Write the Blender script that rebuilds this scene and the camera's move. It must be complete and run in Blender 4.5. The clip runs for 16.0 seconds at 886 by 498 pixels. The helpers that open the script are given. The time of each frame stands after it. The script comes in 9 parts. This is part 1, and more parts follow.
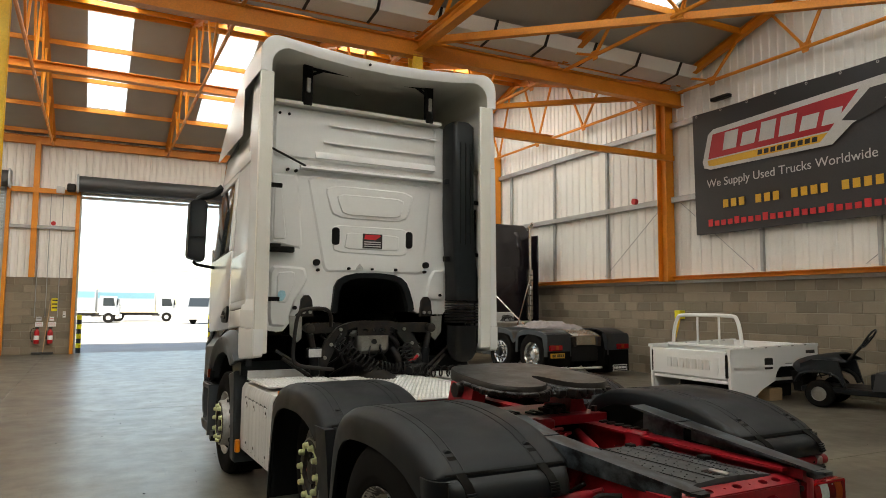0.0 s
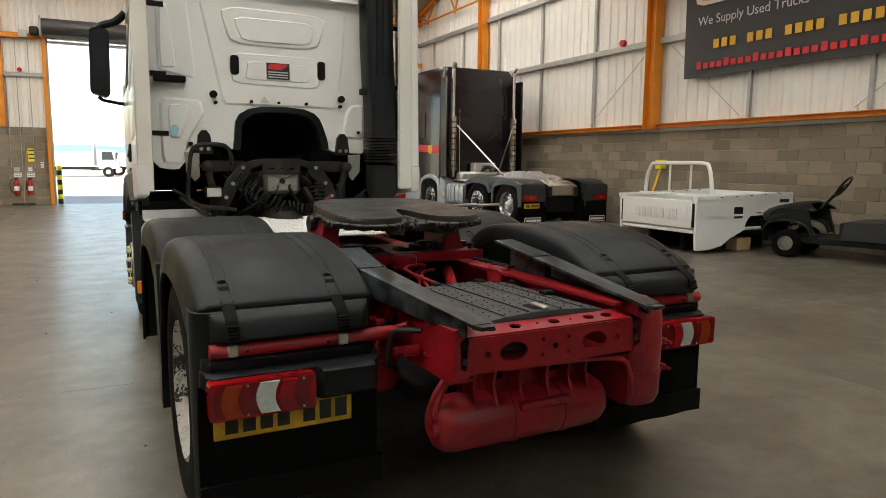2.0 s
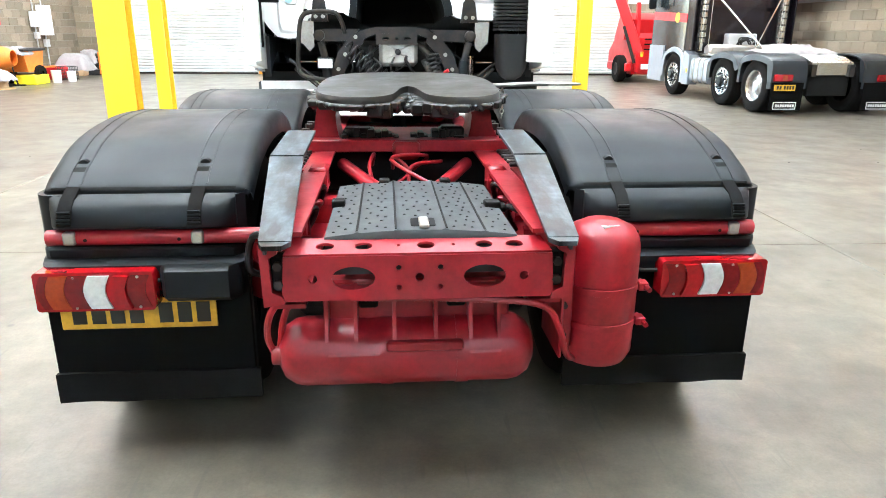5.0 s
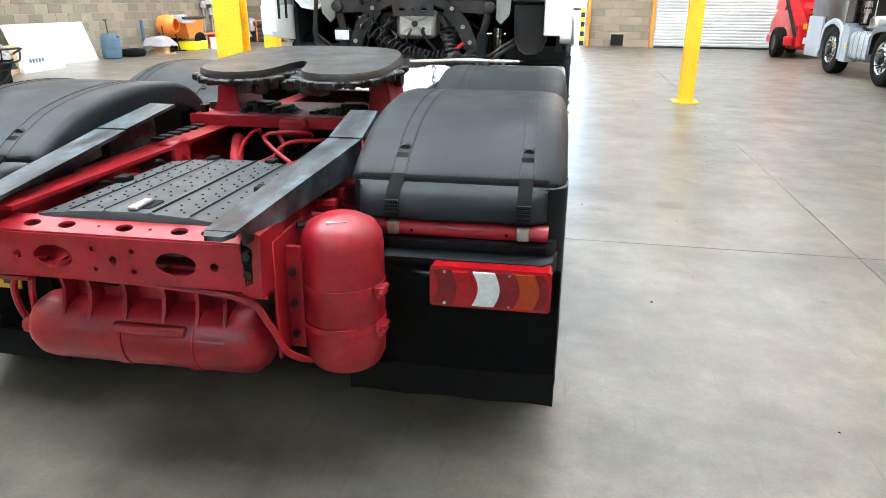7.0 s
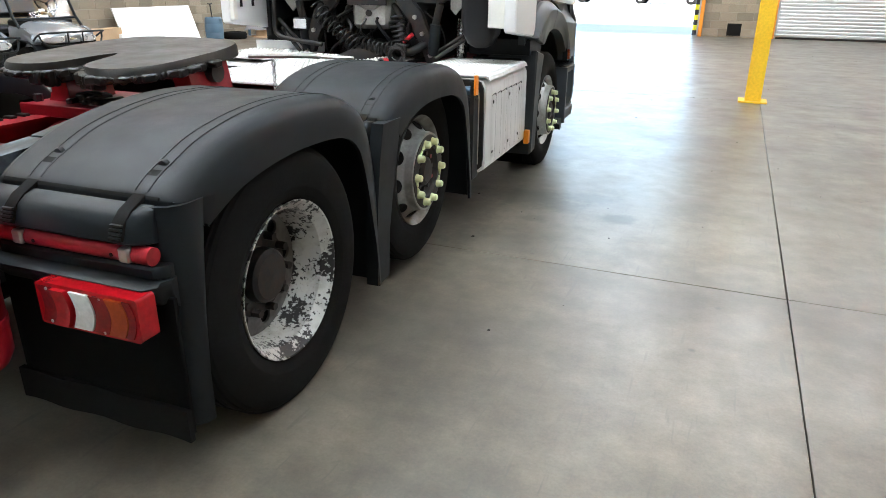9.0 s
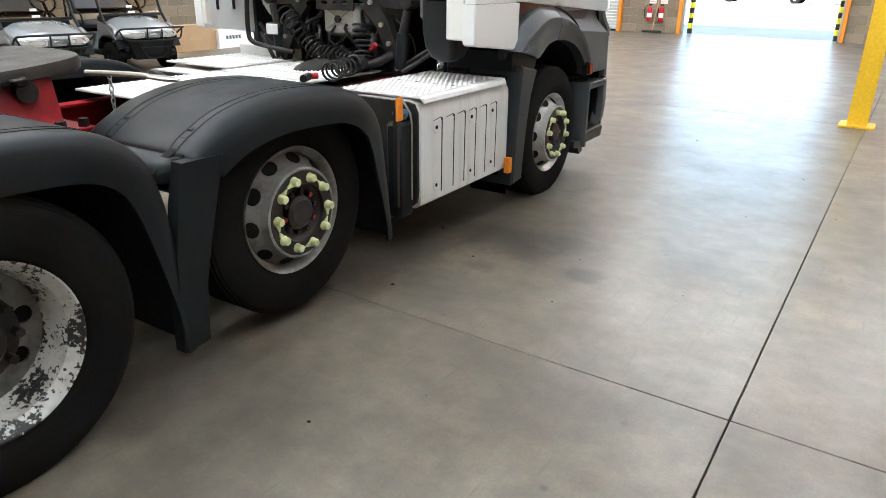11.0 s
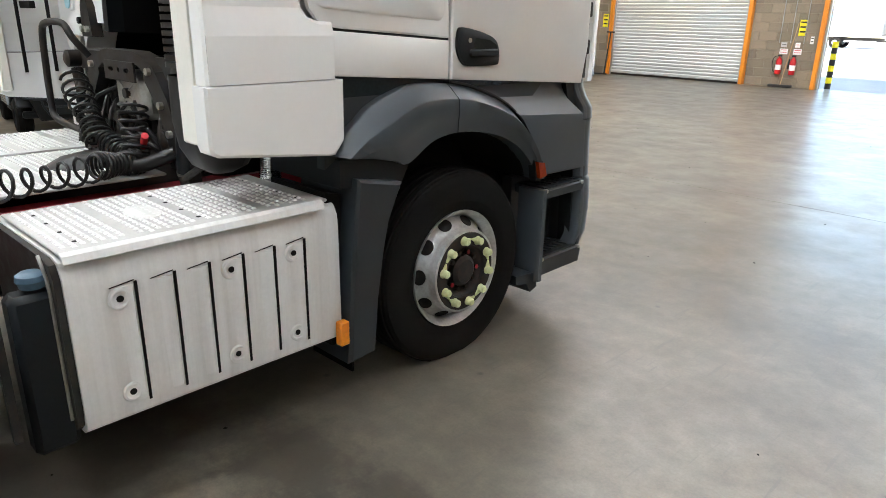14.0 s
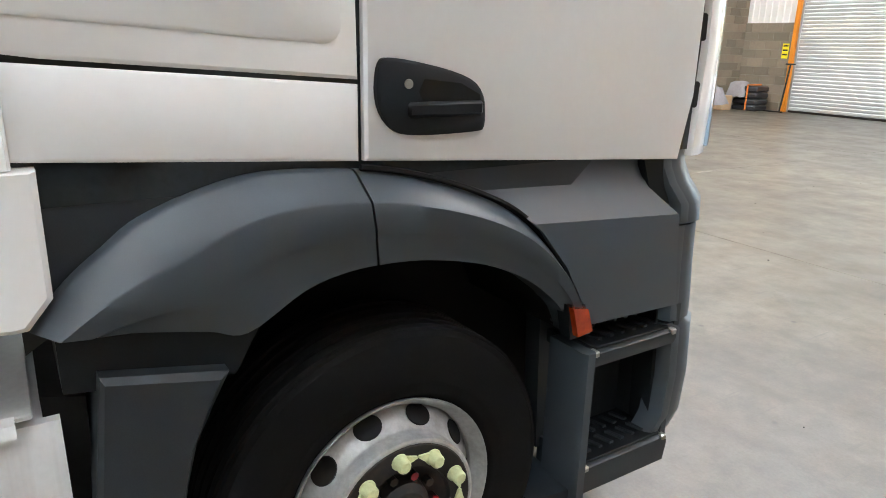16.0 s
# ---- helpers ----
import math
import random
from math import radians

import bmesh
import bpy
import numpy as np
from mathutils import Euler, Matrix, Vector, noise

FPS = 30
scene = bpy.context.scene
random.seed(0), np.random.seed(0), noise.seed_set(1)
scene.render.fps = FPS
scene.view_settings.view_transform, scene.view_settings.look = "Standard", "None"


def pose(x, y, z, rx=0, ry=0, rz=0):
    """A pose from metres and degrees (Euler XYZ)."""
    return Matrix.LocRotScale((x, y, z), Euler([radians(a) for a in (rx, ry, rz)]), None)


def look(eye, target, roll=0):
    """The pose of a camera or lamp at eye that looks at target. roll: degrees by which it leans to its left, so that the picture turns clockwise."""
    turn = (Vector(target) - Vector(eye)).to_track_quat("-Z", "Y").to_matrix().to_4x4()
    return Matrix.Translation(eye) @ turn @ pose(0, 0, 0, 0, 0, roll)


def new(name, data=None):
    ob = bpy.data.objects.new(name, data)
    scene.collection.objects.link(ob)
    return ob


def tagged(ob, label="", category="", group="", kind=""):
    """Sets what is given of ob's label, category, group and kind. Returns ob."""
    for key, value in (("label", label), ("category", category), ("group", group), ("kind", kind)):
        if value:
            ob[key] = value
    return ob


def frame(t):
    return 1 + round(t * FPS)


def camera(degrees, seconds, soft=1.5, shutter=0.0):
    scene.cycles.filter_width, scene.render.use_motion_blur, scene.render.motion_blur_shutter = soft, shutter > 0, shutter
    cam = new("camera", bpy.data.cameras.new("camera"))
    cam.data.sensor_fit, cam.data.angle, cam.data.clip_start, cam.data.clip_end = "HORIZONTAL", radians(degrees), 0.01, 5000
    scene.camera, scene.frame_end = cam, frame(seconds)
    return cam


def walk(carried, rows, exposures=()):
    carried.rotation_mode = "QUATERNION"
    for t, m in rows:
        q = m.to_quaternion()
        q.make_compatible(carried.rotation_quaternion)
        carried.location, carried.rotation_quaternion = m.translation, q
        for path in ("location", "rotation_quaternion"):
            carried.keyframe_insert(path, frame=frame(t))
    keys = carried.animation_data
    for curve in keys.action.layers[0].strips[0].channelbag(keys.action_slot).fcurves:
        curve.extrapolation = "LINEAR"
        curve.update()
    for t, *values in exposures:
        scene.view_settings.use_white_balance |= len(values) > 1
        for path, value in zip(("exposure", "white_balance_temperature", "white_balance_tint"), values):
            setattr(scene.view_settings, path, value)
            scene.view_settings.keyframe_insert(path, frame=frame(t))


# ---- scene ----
cam = camera(66.2, 16.0, soft=0.9)
PATH = [
    (0, (0.115, -0.055, 1.668), (1.022, 1.72, 1.835), 0.4),
    (0.5, (0.394, -0.086, 1.632), (1.308, 1.688, 1.765), 0.4),
    (1, (0.663, -0.115, 1.589), (1.574, 1.665, 1.632), 0.3),
    (1.5, (0.898, -0.079, 1.539), (1.796, 1.706, 1.456), 0.5),
    (2, (1.113, -0.062, 1.501), (1.991, 1.717, 1.248), 0.5),
    (2.5, (1.377, -0.09, 1.488), (2.17, 1.708, 1.114), 0.5),
    (3, (1.588, -0.038, 1.473), (2.258, 1.789, 1.011), 0.5),
    (3.2, (1.667, 0.0, 1.481), (2.281, 1.84, 0.994), 0.6),
    (5.3, (2.756, 0.195, 1.482), (2.804, 2.096, 0.862), 0.4),
    (5.5, (2.873, 0.205, 1.477), (2.879, 2.104, 0.849), 0.4),
    (6, (3.192, 0.212, 1.493), (3.04, 2.099, 0.848), 0.4),
    (6.5, (3.514, 0.31, 1.493), (3.241, 2.176, 0.826), 0.4),
    (7, (3.874, 0.435, 1.507), (3.525, 2.28, 0.818), 0.4),
    (7.5, (4.267, 0.538, 1.521), (3.831, 2.358, 0.816), 0.3),
    (8, (4.602, 0.745, 1.523), (4.087, 2.535, 0.795), 0.5),
    (8.5, (4.921, 0.945, 1.545), (4.331, 2.71, 0.814), 0.5),
    (8.7, (5.055, 1.014, 1.543), (4.419, 2.764, 0.813), 0.5),
    (10.8, (5.945, 2.203, 1.612), (4.944, 3.768, 0.871), 0.8),
    (11, (5.991, 2.347, 1.604), (4.964, 3.894, 0.862), 0.8),
    (11.5, (6.078, 2.725, 1.637), (4.981, 4.227, 0.903), 1.1),
    (12, (6.198, 3.149, 1.657), (5.023, 4.6, 0.94), 0.9),
    (12.5, (6.228, 3.564, 1.67), (4.999, 4.977, 0.969), 0.9),
    (13, (6.176, 4.014, 1.691), (4.925, 5.416, 1.005), 1.1),
    (13.5, (6.139, 4.462, 1.702), (4.856, 5.846, 1.041), 1.1),
    (14, (5.987, 4.884, 1.689), (4.647, 6.223, 1.046), 1.1),
    (14.5, (5.8, 5.298, 1.694), (4.408, 6.591, 1.069), 1.2),
    (15, (5.644, 5.72, 1.704), (4.173, 6.93, 1.095), 1.3),
    (15.5, (5.401, 6.112, 1.68), (3.854, 7.23, 1.082), 1.5),
    (16, (5.145, 6.506, 1.682), (3.513, 7.509, 1.106), 1.3),
]
EXPOSURES = [(0.0, 1.6, 7500, 7), (2.0, 1.9, 7450, 7), (2.6, 2.45, 7100, 7), (3.2, 3.3, 6750, 6), (5.5, 4.0, 6050, 4), (7.0, 3.6, 6050, 4), (8.0, 3.25, 6100, 5), (11.0, 3.0, 6400, 8), (14.0, 2.85, 6450, 8), (15.0, 2.9, 6350, 8), (16.0, 3.1, 6300, 8)]
walk(cam, [(t, look(eye, target, roll)) for t, eye, target, roll in PATH], EXPOSURES)

# ---- world and light ----
world = bpy.data.worlds.new("world")
scene.world = world
world.use_nodes = True
_sky = world.node_tree.nodes.new("ShaderNodeTexSky")
_sky.sky_type, _sky.sun_disc = "NISHITA", False
_sky.sun_elevation, _sky.sun_rotation = radians(50), radians(195)
world.node_tree.links.new(_sky.outputs[0], world.node_tree.nodes["Background"].inputs[0])
world.node_tree.nodes["Background"].inputs[1].default_value = 0.15
_sun = bpy.data.lights.new("sun", "SUN")
_sun.energy, _sun.angle, _sun.color = 5.0, radians(0.5), (1, 0.95, 0.87)
sun = new("sun", _sun)
sun.matrix_world = look((0, -20, 24), (-4, 0, 0))


# ---- mesh tools ----
class B:
    """Collects vertices and faces for one mesh."""

    def __init__(s, off=(0, 0, 0)):
        s.v, s.f, s.off = [], [], Vector(off)

    def add(s, verts, faces):
        n = len(s.v)
        s.v += [tuple(Vector(p) - s.off) for p in verts]
        s.f += [tuple(i + n for i in q) for q in faces]
        return s

    def box(s, x0, x1, y0, y1, z0, z1, b=0.0, m=None):
        c = Vector(((x0 + x1) / 2, (y0 + y1) / 2, (z0 + z1) / 2))
        h = Vector((abs(x1 - x0) / 2, abs(y1 - y0) / 2, abs(z1 - z0) / 2))
        b = min(b, 0.49 * min(h) * 2)
        V, F = [], []
        sg = (-1, 1)
        if b <= 0:
            V = [Vector((h.x * i, h.y * j, h.z * k)) for i in sg for j in sg for k in sg]
            F = [(0, 1, 3, 2), (4, 6, 7, 5), (0, 4, 5, 1), (2, 3, 7, 6), (0, 2, 6, 4), (1, 5, 7, 3)]
        else:
            idx = {}
            for i in sg:
                for j in sg:
                    for k in sg:
                        for a in range(3):
                            p = [h.x * i, h.y * j, h.z * k]
                            for q in range(3):
                                if q != a:
                                    p[q] -= b * (i, j, k)[q]
                            idx[i, j, k, a] = len(V)
                            V.append(Vector(p))
            for a in range(3):
                for g in sg:
                    u, w = [q for q in range(3) if q != a]
                    F.append([])
                    for su, sw in ((-1, -1), (1, -1), (1, 1), (-1, 1)):
                        t = [0, 0, 0]
                        t[a], t[u], t[w] = g, su, sw
                        F[-1].append(idx[(*t, a)])
            for a in range(3):
                u, w = [q for q in range(3) if q != a]
                for su in sg:
                    for sw in sg:
                        t0, t1 = [0, 0, 0], [0, 0, 0]
                        t0[a], t1[a] = -1, 1
                        t0[u] = t1[u] = su
                        t0[w] = t1[w] = sw
                        F.append((idx[(*t0, u)], idx[(*t1, u)], idx[(*t1, w)], idx[(*t0, w)]))
            for i in sg:
                for j in sg:
                    for k in sg:
                        F.append((idx[i, j, k, 0], idx[i, j, k, 1], idx[i, j, k, 2]))
        T = m if m is not None else Matrix.Identity(4)
        return s.add([T @ (c + p) for p in V], F)

    def cyl(s, p0, p1, r0, r1=None, n=16, caps=True):
        p0, p1 = Vector(p0), Vector(p1)
        r1 = r0 if r1 is None else r1
        q = (p1 - p0).to_track_quat("Z", "Y")
        ring = [q @ Vector((math.cos(2 * math.pi * i / n), math.sin(2 * math.pi * i / n), 0)) for i in range(n)]
        V = [p0 + r * r0 for r in ring] + [p1 + r * r1 for r in ring]
        F = [(i, (i + 1) % n, n + (i + 1) % n, n + i) for i in range(n)]
        if caps:
            F += [tuple(range(n - 1, -1, -1)), tuple(range(n, 2 * n))]
        return s.add(V, F)

    def tube(s, pts, r, n=8, closed=False):
        pts = [Vector(p) for p in pts]
        N = len(pts)
        V, F = [], []
        nrm = None
        for i, p in enumerate(pts):
            a = pts[i - 1] if i or closed else p
            c = pts[(i + 1) % N] if i < N - 1 or closed else p
            t = (c - a).normalized()
            if nrm is None:
                nrm = t.orthogonal().normalized()
            nrm = (nrm - t * nrm.dot(t)).normalized()
            bn = t.cross(nrm)
            V += [p + r * (math.cos(2 * math.pi * k / n) * nrm + math.sin(2 * math.pi * k / n) * bn) for k in range(n)]
        for i in range(N if closed else N - 1):
            j = (i + 1) % N
            F += [(i * n + k, i * n + (k + 1) % n, j * n + (k + 1) % n, j * n + k) for k in range(n)]
        if not closed:
            F += [tuple(range(n - 1, -1, -1)), tuple((N - 1) * n + k for k in range(n))]
        return s.add(V, F)

    def prism(s, poly, axis, a0, a1):
        def P(u, w, a):
            return {"x": (a, u, w), "y": (u, a, w), "z": (u, w, a)}[axis]
        n = len(poly)
        V = [P(u, w, a0) for u, w in poly] + [P(u, w, a1) for u, w in poly]
        F = [(i, (i + 1) % n, n + (i + 1) % n, n + i) for i in range(n)] + [tuple(range(n - 1, -1, -1)), tuple(range(n, 2 * n))]
        return s.add(V, F)

    def plate(s, outline, holes, axis, a0, a1):
        """A flat plate with holes, between a0 and a1 along an axis."""
        from mathutils.geometry import tessellate_polygon
        def P(u, w, a):
            return {"x": (a, u, w), "y": (u, a, w), "z": (u, w, a)}[axis]
        loops = [outline] + list(holes)
        flat = [p for l in loops for p in l]
        tris = tessellate_polygon([[Vector((u, w, 0)) for u, w in l] for l in loops])
        n = len(flat)
        V = [P(u, w, a0) for u, w in flat] + [P(u, w, a1) for u, w in flat]
        F = [tuple(t) for t in tris] + [tuple(n + i for i in reversed(t)) for t in tris]
        k = 0
        for l in loops:
            m = len(l)
            F += [(k + i, k + (i + 1) % m, n + k + (i + 1) % m, n + k + i) for i in range(m)]
            k += m
        return s.add(V, F)

    def lathe(s, prof, origin=(0, 0, 0), axis="x", n=32, closed=False):
        """Turns a profile of (radius, along) round an axis."""
        V, F = [], []
        m = len(prof)
        o = Vector(origin)
        for i in range(n):
            c, d = math.cos(2 * math.pi * i / n), math.sin(2 * math.pi * i / n)
            for r, a in prof:
                V.append(o + Vector({"x": (a, r * c, r * d), "y": (r * c, a, r * d), "z": (r * c, r * d, a)}[axis]))
        for i in range(n):
            j = (i + 1) % n
            for k in range(m if closed else m - 1):
                l = (k + 1) % m
                F.append((i * m + k, j * m + k, j * m + l, i * m + l))
        return s.add(V, F)

    def sheet(s, rows, thick=None):
        """A surface through rows of points; with a thickness, given as a shift vector, a closed slab."""
        m, n = len(rows), len(rows[0])
        V = [Vector(p) for r in rows for p in r]
        F = [(i * n + j, i * n + j + 1, (i + 1) * n + j + 1, (i + 1) * n + j) for i in range(m - 1) for j in range(n - 1)]
        if thick is not None:
            k = len(V)
            t = Vector(thick)
            V += [p + t for p in V]
            F += [tuple(k + q for q in reversed(fc)) for fc in F]
            rim = [j for j in range(n)] + [i * n + n - 1 for i in range(1, m)] + [(m - 1) * n + j for j in range(n - 2, -1, -1)] + [i * n for i in range(m - 2, 0, -1)]
            F += [(rim[i], rim[(i + 1) % len(rim)], k + rim[(i + 1) % len(rim)], k + rim[i]) for i in range(len(rim))]
        return s.add(V, F)

    def sweep(s, path, nrm, sec, closed=True):
        """Moves a cross-section of (x, depth) along a path of (y, z) with inward normals."""
        m = len(sec)
        V = [(x, p[0] + q[0] * d, p[1] + q[1] * d) for p, q in zip(path, nrm) for x, d in sec]
        F = []
        for i in range(len(path) - 1):
            for k in range(m if closed else m - 1):
                l = (k + 1) % m
                F.append((i * m + k, i * m + l, (i + 1) * m + l, (i + 1) * m + k))
        if closed:
            F += [tuple(range(m)), tuple((len(path) - 1) * m + k for k in range(m - 1, -1, -1))]
        return s.add(V, F)

    def mesh(s, name, mat, smooth=38):
        me = bpy.data.meshes.new(name)
        me.from_pydata(s.v, [], s.f)
        if len(s.f) < 30000:
            bm = bmesh.new()
            bm.from_mesh(me)
            bmesh.ops.recalc_face_normals(bm, faces=bm.faces)
            bm.to_mesh(me)
            bm.free()
        if smooth:
            me.shade_smooth()
            me.set_sharp_from_angle(angle=radians(smooth))
        if mat:
            me.materials.append(mat)
        return me


def part(name, b, mat, parent=None, label="", smooth=38):
    """One mesh object, under a thing or a part, or on its own."""
    ob = new(name, b.mesh(name, mat, smooth))
    if parent is not None:
        ob.parent = parent
    return tagged(ob, label)


def thing(name, label, category, at=(0, 0, 0), rz=0, group="", kind=""):
    ob = new(name)
    ob.matrix_basis = pose(*at, 0, 0, rz)
    ob.empty_display_size = 0.2
    return tagged(ob, label, category, group, kind)


def solid(name, b, mat, label, category, group="", kind="", smooth=38):
    """A thing that is one mesh."""
    return tagged(part(name, b, mat, None, "", smooth), label, category, group, kind)


def normals(path):
    """Normals of a path of (y, z), turned to the right of its way."""
    out = []
    for i in range(len(path)):
        a, c = path[max(i - 1, 0)], path[min(i + 1, len(path) - 1)]
        dy, dz = c[0] - a[0], c[1] - a[1]
        l = math.hypot(dy, dz) or 1
        out.append((dz / l, -dy / l))
    return out


def smooth_path(pts, k=4):
    """A Catmull-Rom curve through points."""
    P = [Vector(p) for p in pts]
    P = [P[0] * 2 - P[1]] + P + [P[-1] * 2 - P[-2]]
    out = []
    for i in range(1, len(P) - 2):
        for j in range(k):
            t = j / k
            a, b, c, d = P[i - 1:i + 3]
            out.append(0.5 * (2 * b + (c - a) * t + (2 * a - 5 * b + 4 * c - d) * t * t + (3 * b - a - 3 * c + d) * t ** 3))
    return [tuple(p) for p in out] + [tuple(P[-2])]


def ell(cx, cy, rx, ry=None, n=20, e=2.0):
    ry = rx if ry is None else ry
    out = []
    for i in range(n):
        c, d = math.cos(2 * math.pi * i / n), math.sin(2 * math.pi * i / n)
        out.append((cx + rx * math.copysign(abs(c) ** (2 / e), c), cy + ry * math.copysign(abs(d) ** (2 / e), d)))
    return out


def rounded(x0, x1, y0, y1, r, n=4):
    out = []
    for cx, cy, a in ((x1 - r, y1 - r, 0), (x0 + r, y1 - r, 90), (x0 + r, y0 + r, 180), (x1 - r, y0 + r, 270)):
        for i in range(n + 1):
            t = radians(a + 90 * i / n)
            out.append((cx + r * math.cos(t), cy + r * math.sin(t)))
    return out


# ---- materials ----
def material(name, color, rough=0.5, metal=0.0, spec=0.5):
    m = bpy.data.materials.new(name)
    m.use_nodes = True
    p = m.node_tree.nodes["Principled BSDF"]
    p.inputs["Base Color"].default_value = (*color, 1)
    p.inputs["Roughness"].default_value = rough
    p.inputs["Metallic"].default_value = metal
    p.inputs["Specular IOR Level"].default_value = spec
    return m, m.node_tree, p


def noise_node(nt, scale, detail=4.0, rough=0.55, vec=None, stretch=None):
    n = nt.nodes.new("ShaderNodeTexNoise")
    n.inputs["Scale"].default_value, n.inputs["Detail"].default_value, n.inputs["Roughness"].default_value = scale, detail, rough
    if vec is None:
        vec = nt.nodes.new("ShaderNodeNewGeometry").outputs["Position"]
    if stretch:
        mp = nt.nodes.new("ShaderNodeMapping")
        mp.inputs["Scale"].default_value = stretch
        nt.links.new(vec, mp.inputs[0])
        vec = mp.outputs[0]
    nt.links.new(vec, n.inputs["Vector"])
    return n.outputs["Fac"]


def ramp(nt, fac, stops):
    r = nt.nodes.new("ShaderNodeValToRGB")
    el = r.color_ramp.elements
    while len(el) < len(stops):
        el.new(0.5)
    for e, (p, c) in zip(el, stops):
        e.position = p
        e.color = (*c, 1) if isinstance(c, (tuple, list)) else (c, c, c, 1)
    nt.links.new(fac, r.inputs[0])
    return r.outputs[0]


def mix(nt, fac, a, b, kind="MIX"):
    n = nt.nodes.new("ShaderNodeMix")
    n.data_type, n.blend_type = "RGBA", kind
    for s, v in ((0, fac), (6, a), (7, b)):
        if isinstance(v, (int, float)):
            n.inputs[s].default_value = v if s == 0 else (v, v, v, 1)
        elif isinstance(v, (tuple, list)):
            n.inputs[s].default_value = (*v, 1)
        else:
            nt.links.new(v, n.inputs[s])
    return n.outputs[2]


def bump(nt, p, height, strength=0.2, dist=0.01):
    b = nt.nodes.new("ShaderNodeBump")
    b.inputs["Strength"].default_value, b.inputs["Distance"].default_value = strength, dist
    nt.links.new(height, b.inputs["Height"])
    nt.links.new(b.outputs[0], p.inputs["Normal"])


def worn(name, color, dirt, rough=0.5, metal=0.0, grain=60, patch=2.5, amount=0.35, bumps=0.1, spread=0.12, spec=0.5, stretch=None, piece=0.0, contrast=0.13):
    """A coloured surface with fine grain, larger patches of dirt, uneven gloss and a slight relief."""
    m, nt, p = material(name, color, rough, metal, spec)
    big = noise_node(nt, patch, 6, 0.6, None, stretch)
    fine = noise_node(nt, grain, 3, 0.6)
    f = ramp(nt, big, [(0.42, 0.0), (0.75, amount)])
    c = mix(nt, f, color, dirt)
    g = ramp(nt, fine, [(0.25, 1 - contrast), (0.75, 1 + contrast)])
    c = mix(nt, 1.0, c, g, "MULTIPLY")
    if piece:
        oi = nt.nodes.new("ShaderNodeObjectInfo")
        c = mix(nt, 1.0, c, ramp(nt, oi.outputs["Random"], [(0.0, 1 - piece), (1.0, 1 + piece)]), "MULTIPLY")
    nt.links.new(c, p.inputs["Base Color"])
    lo, hi = max(rough - spread, 0.02), min(rough + spread, 1)
    lo, hi = (max(lo, 0.285), hi) if rough >= 0.28 else (lo, min(hi, 0.262))
    nt.links.new(ramp(nt, big, [(0.3, lo), (0.7, hi)]), p.inputs["Roughness"])
    if bumps:
        bump(nt, p, fine, bumps, 0.002)
    return m


def half(nt, v):
    n = nt.nodes.new("ShaderNodeMath")
    n.operation = "MULTIPLY"
    n.inputs[1].default_value = 0.5
    nt.links.new(v, n.inputs[0])
    return n.outputs[0]


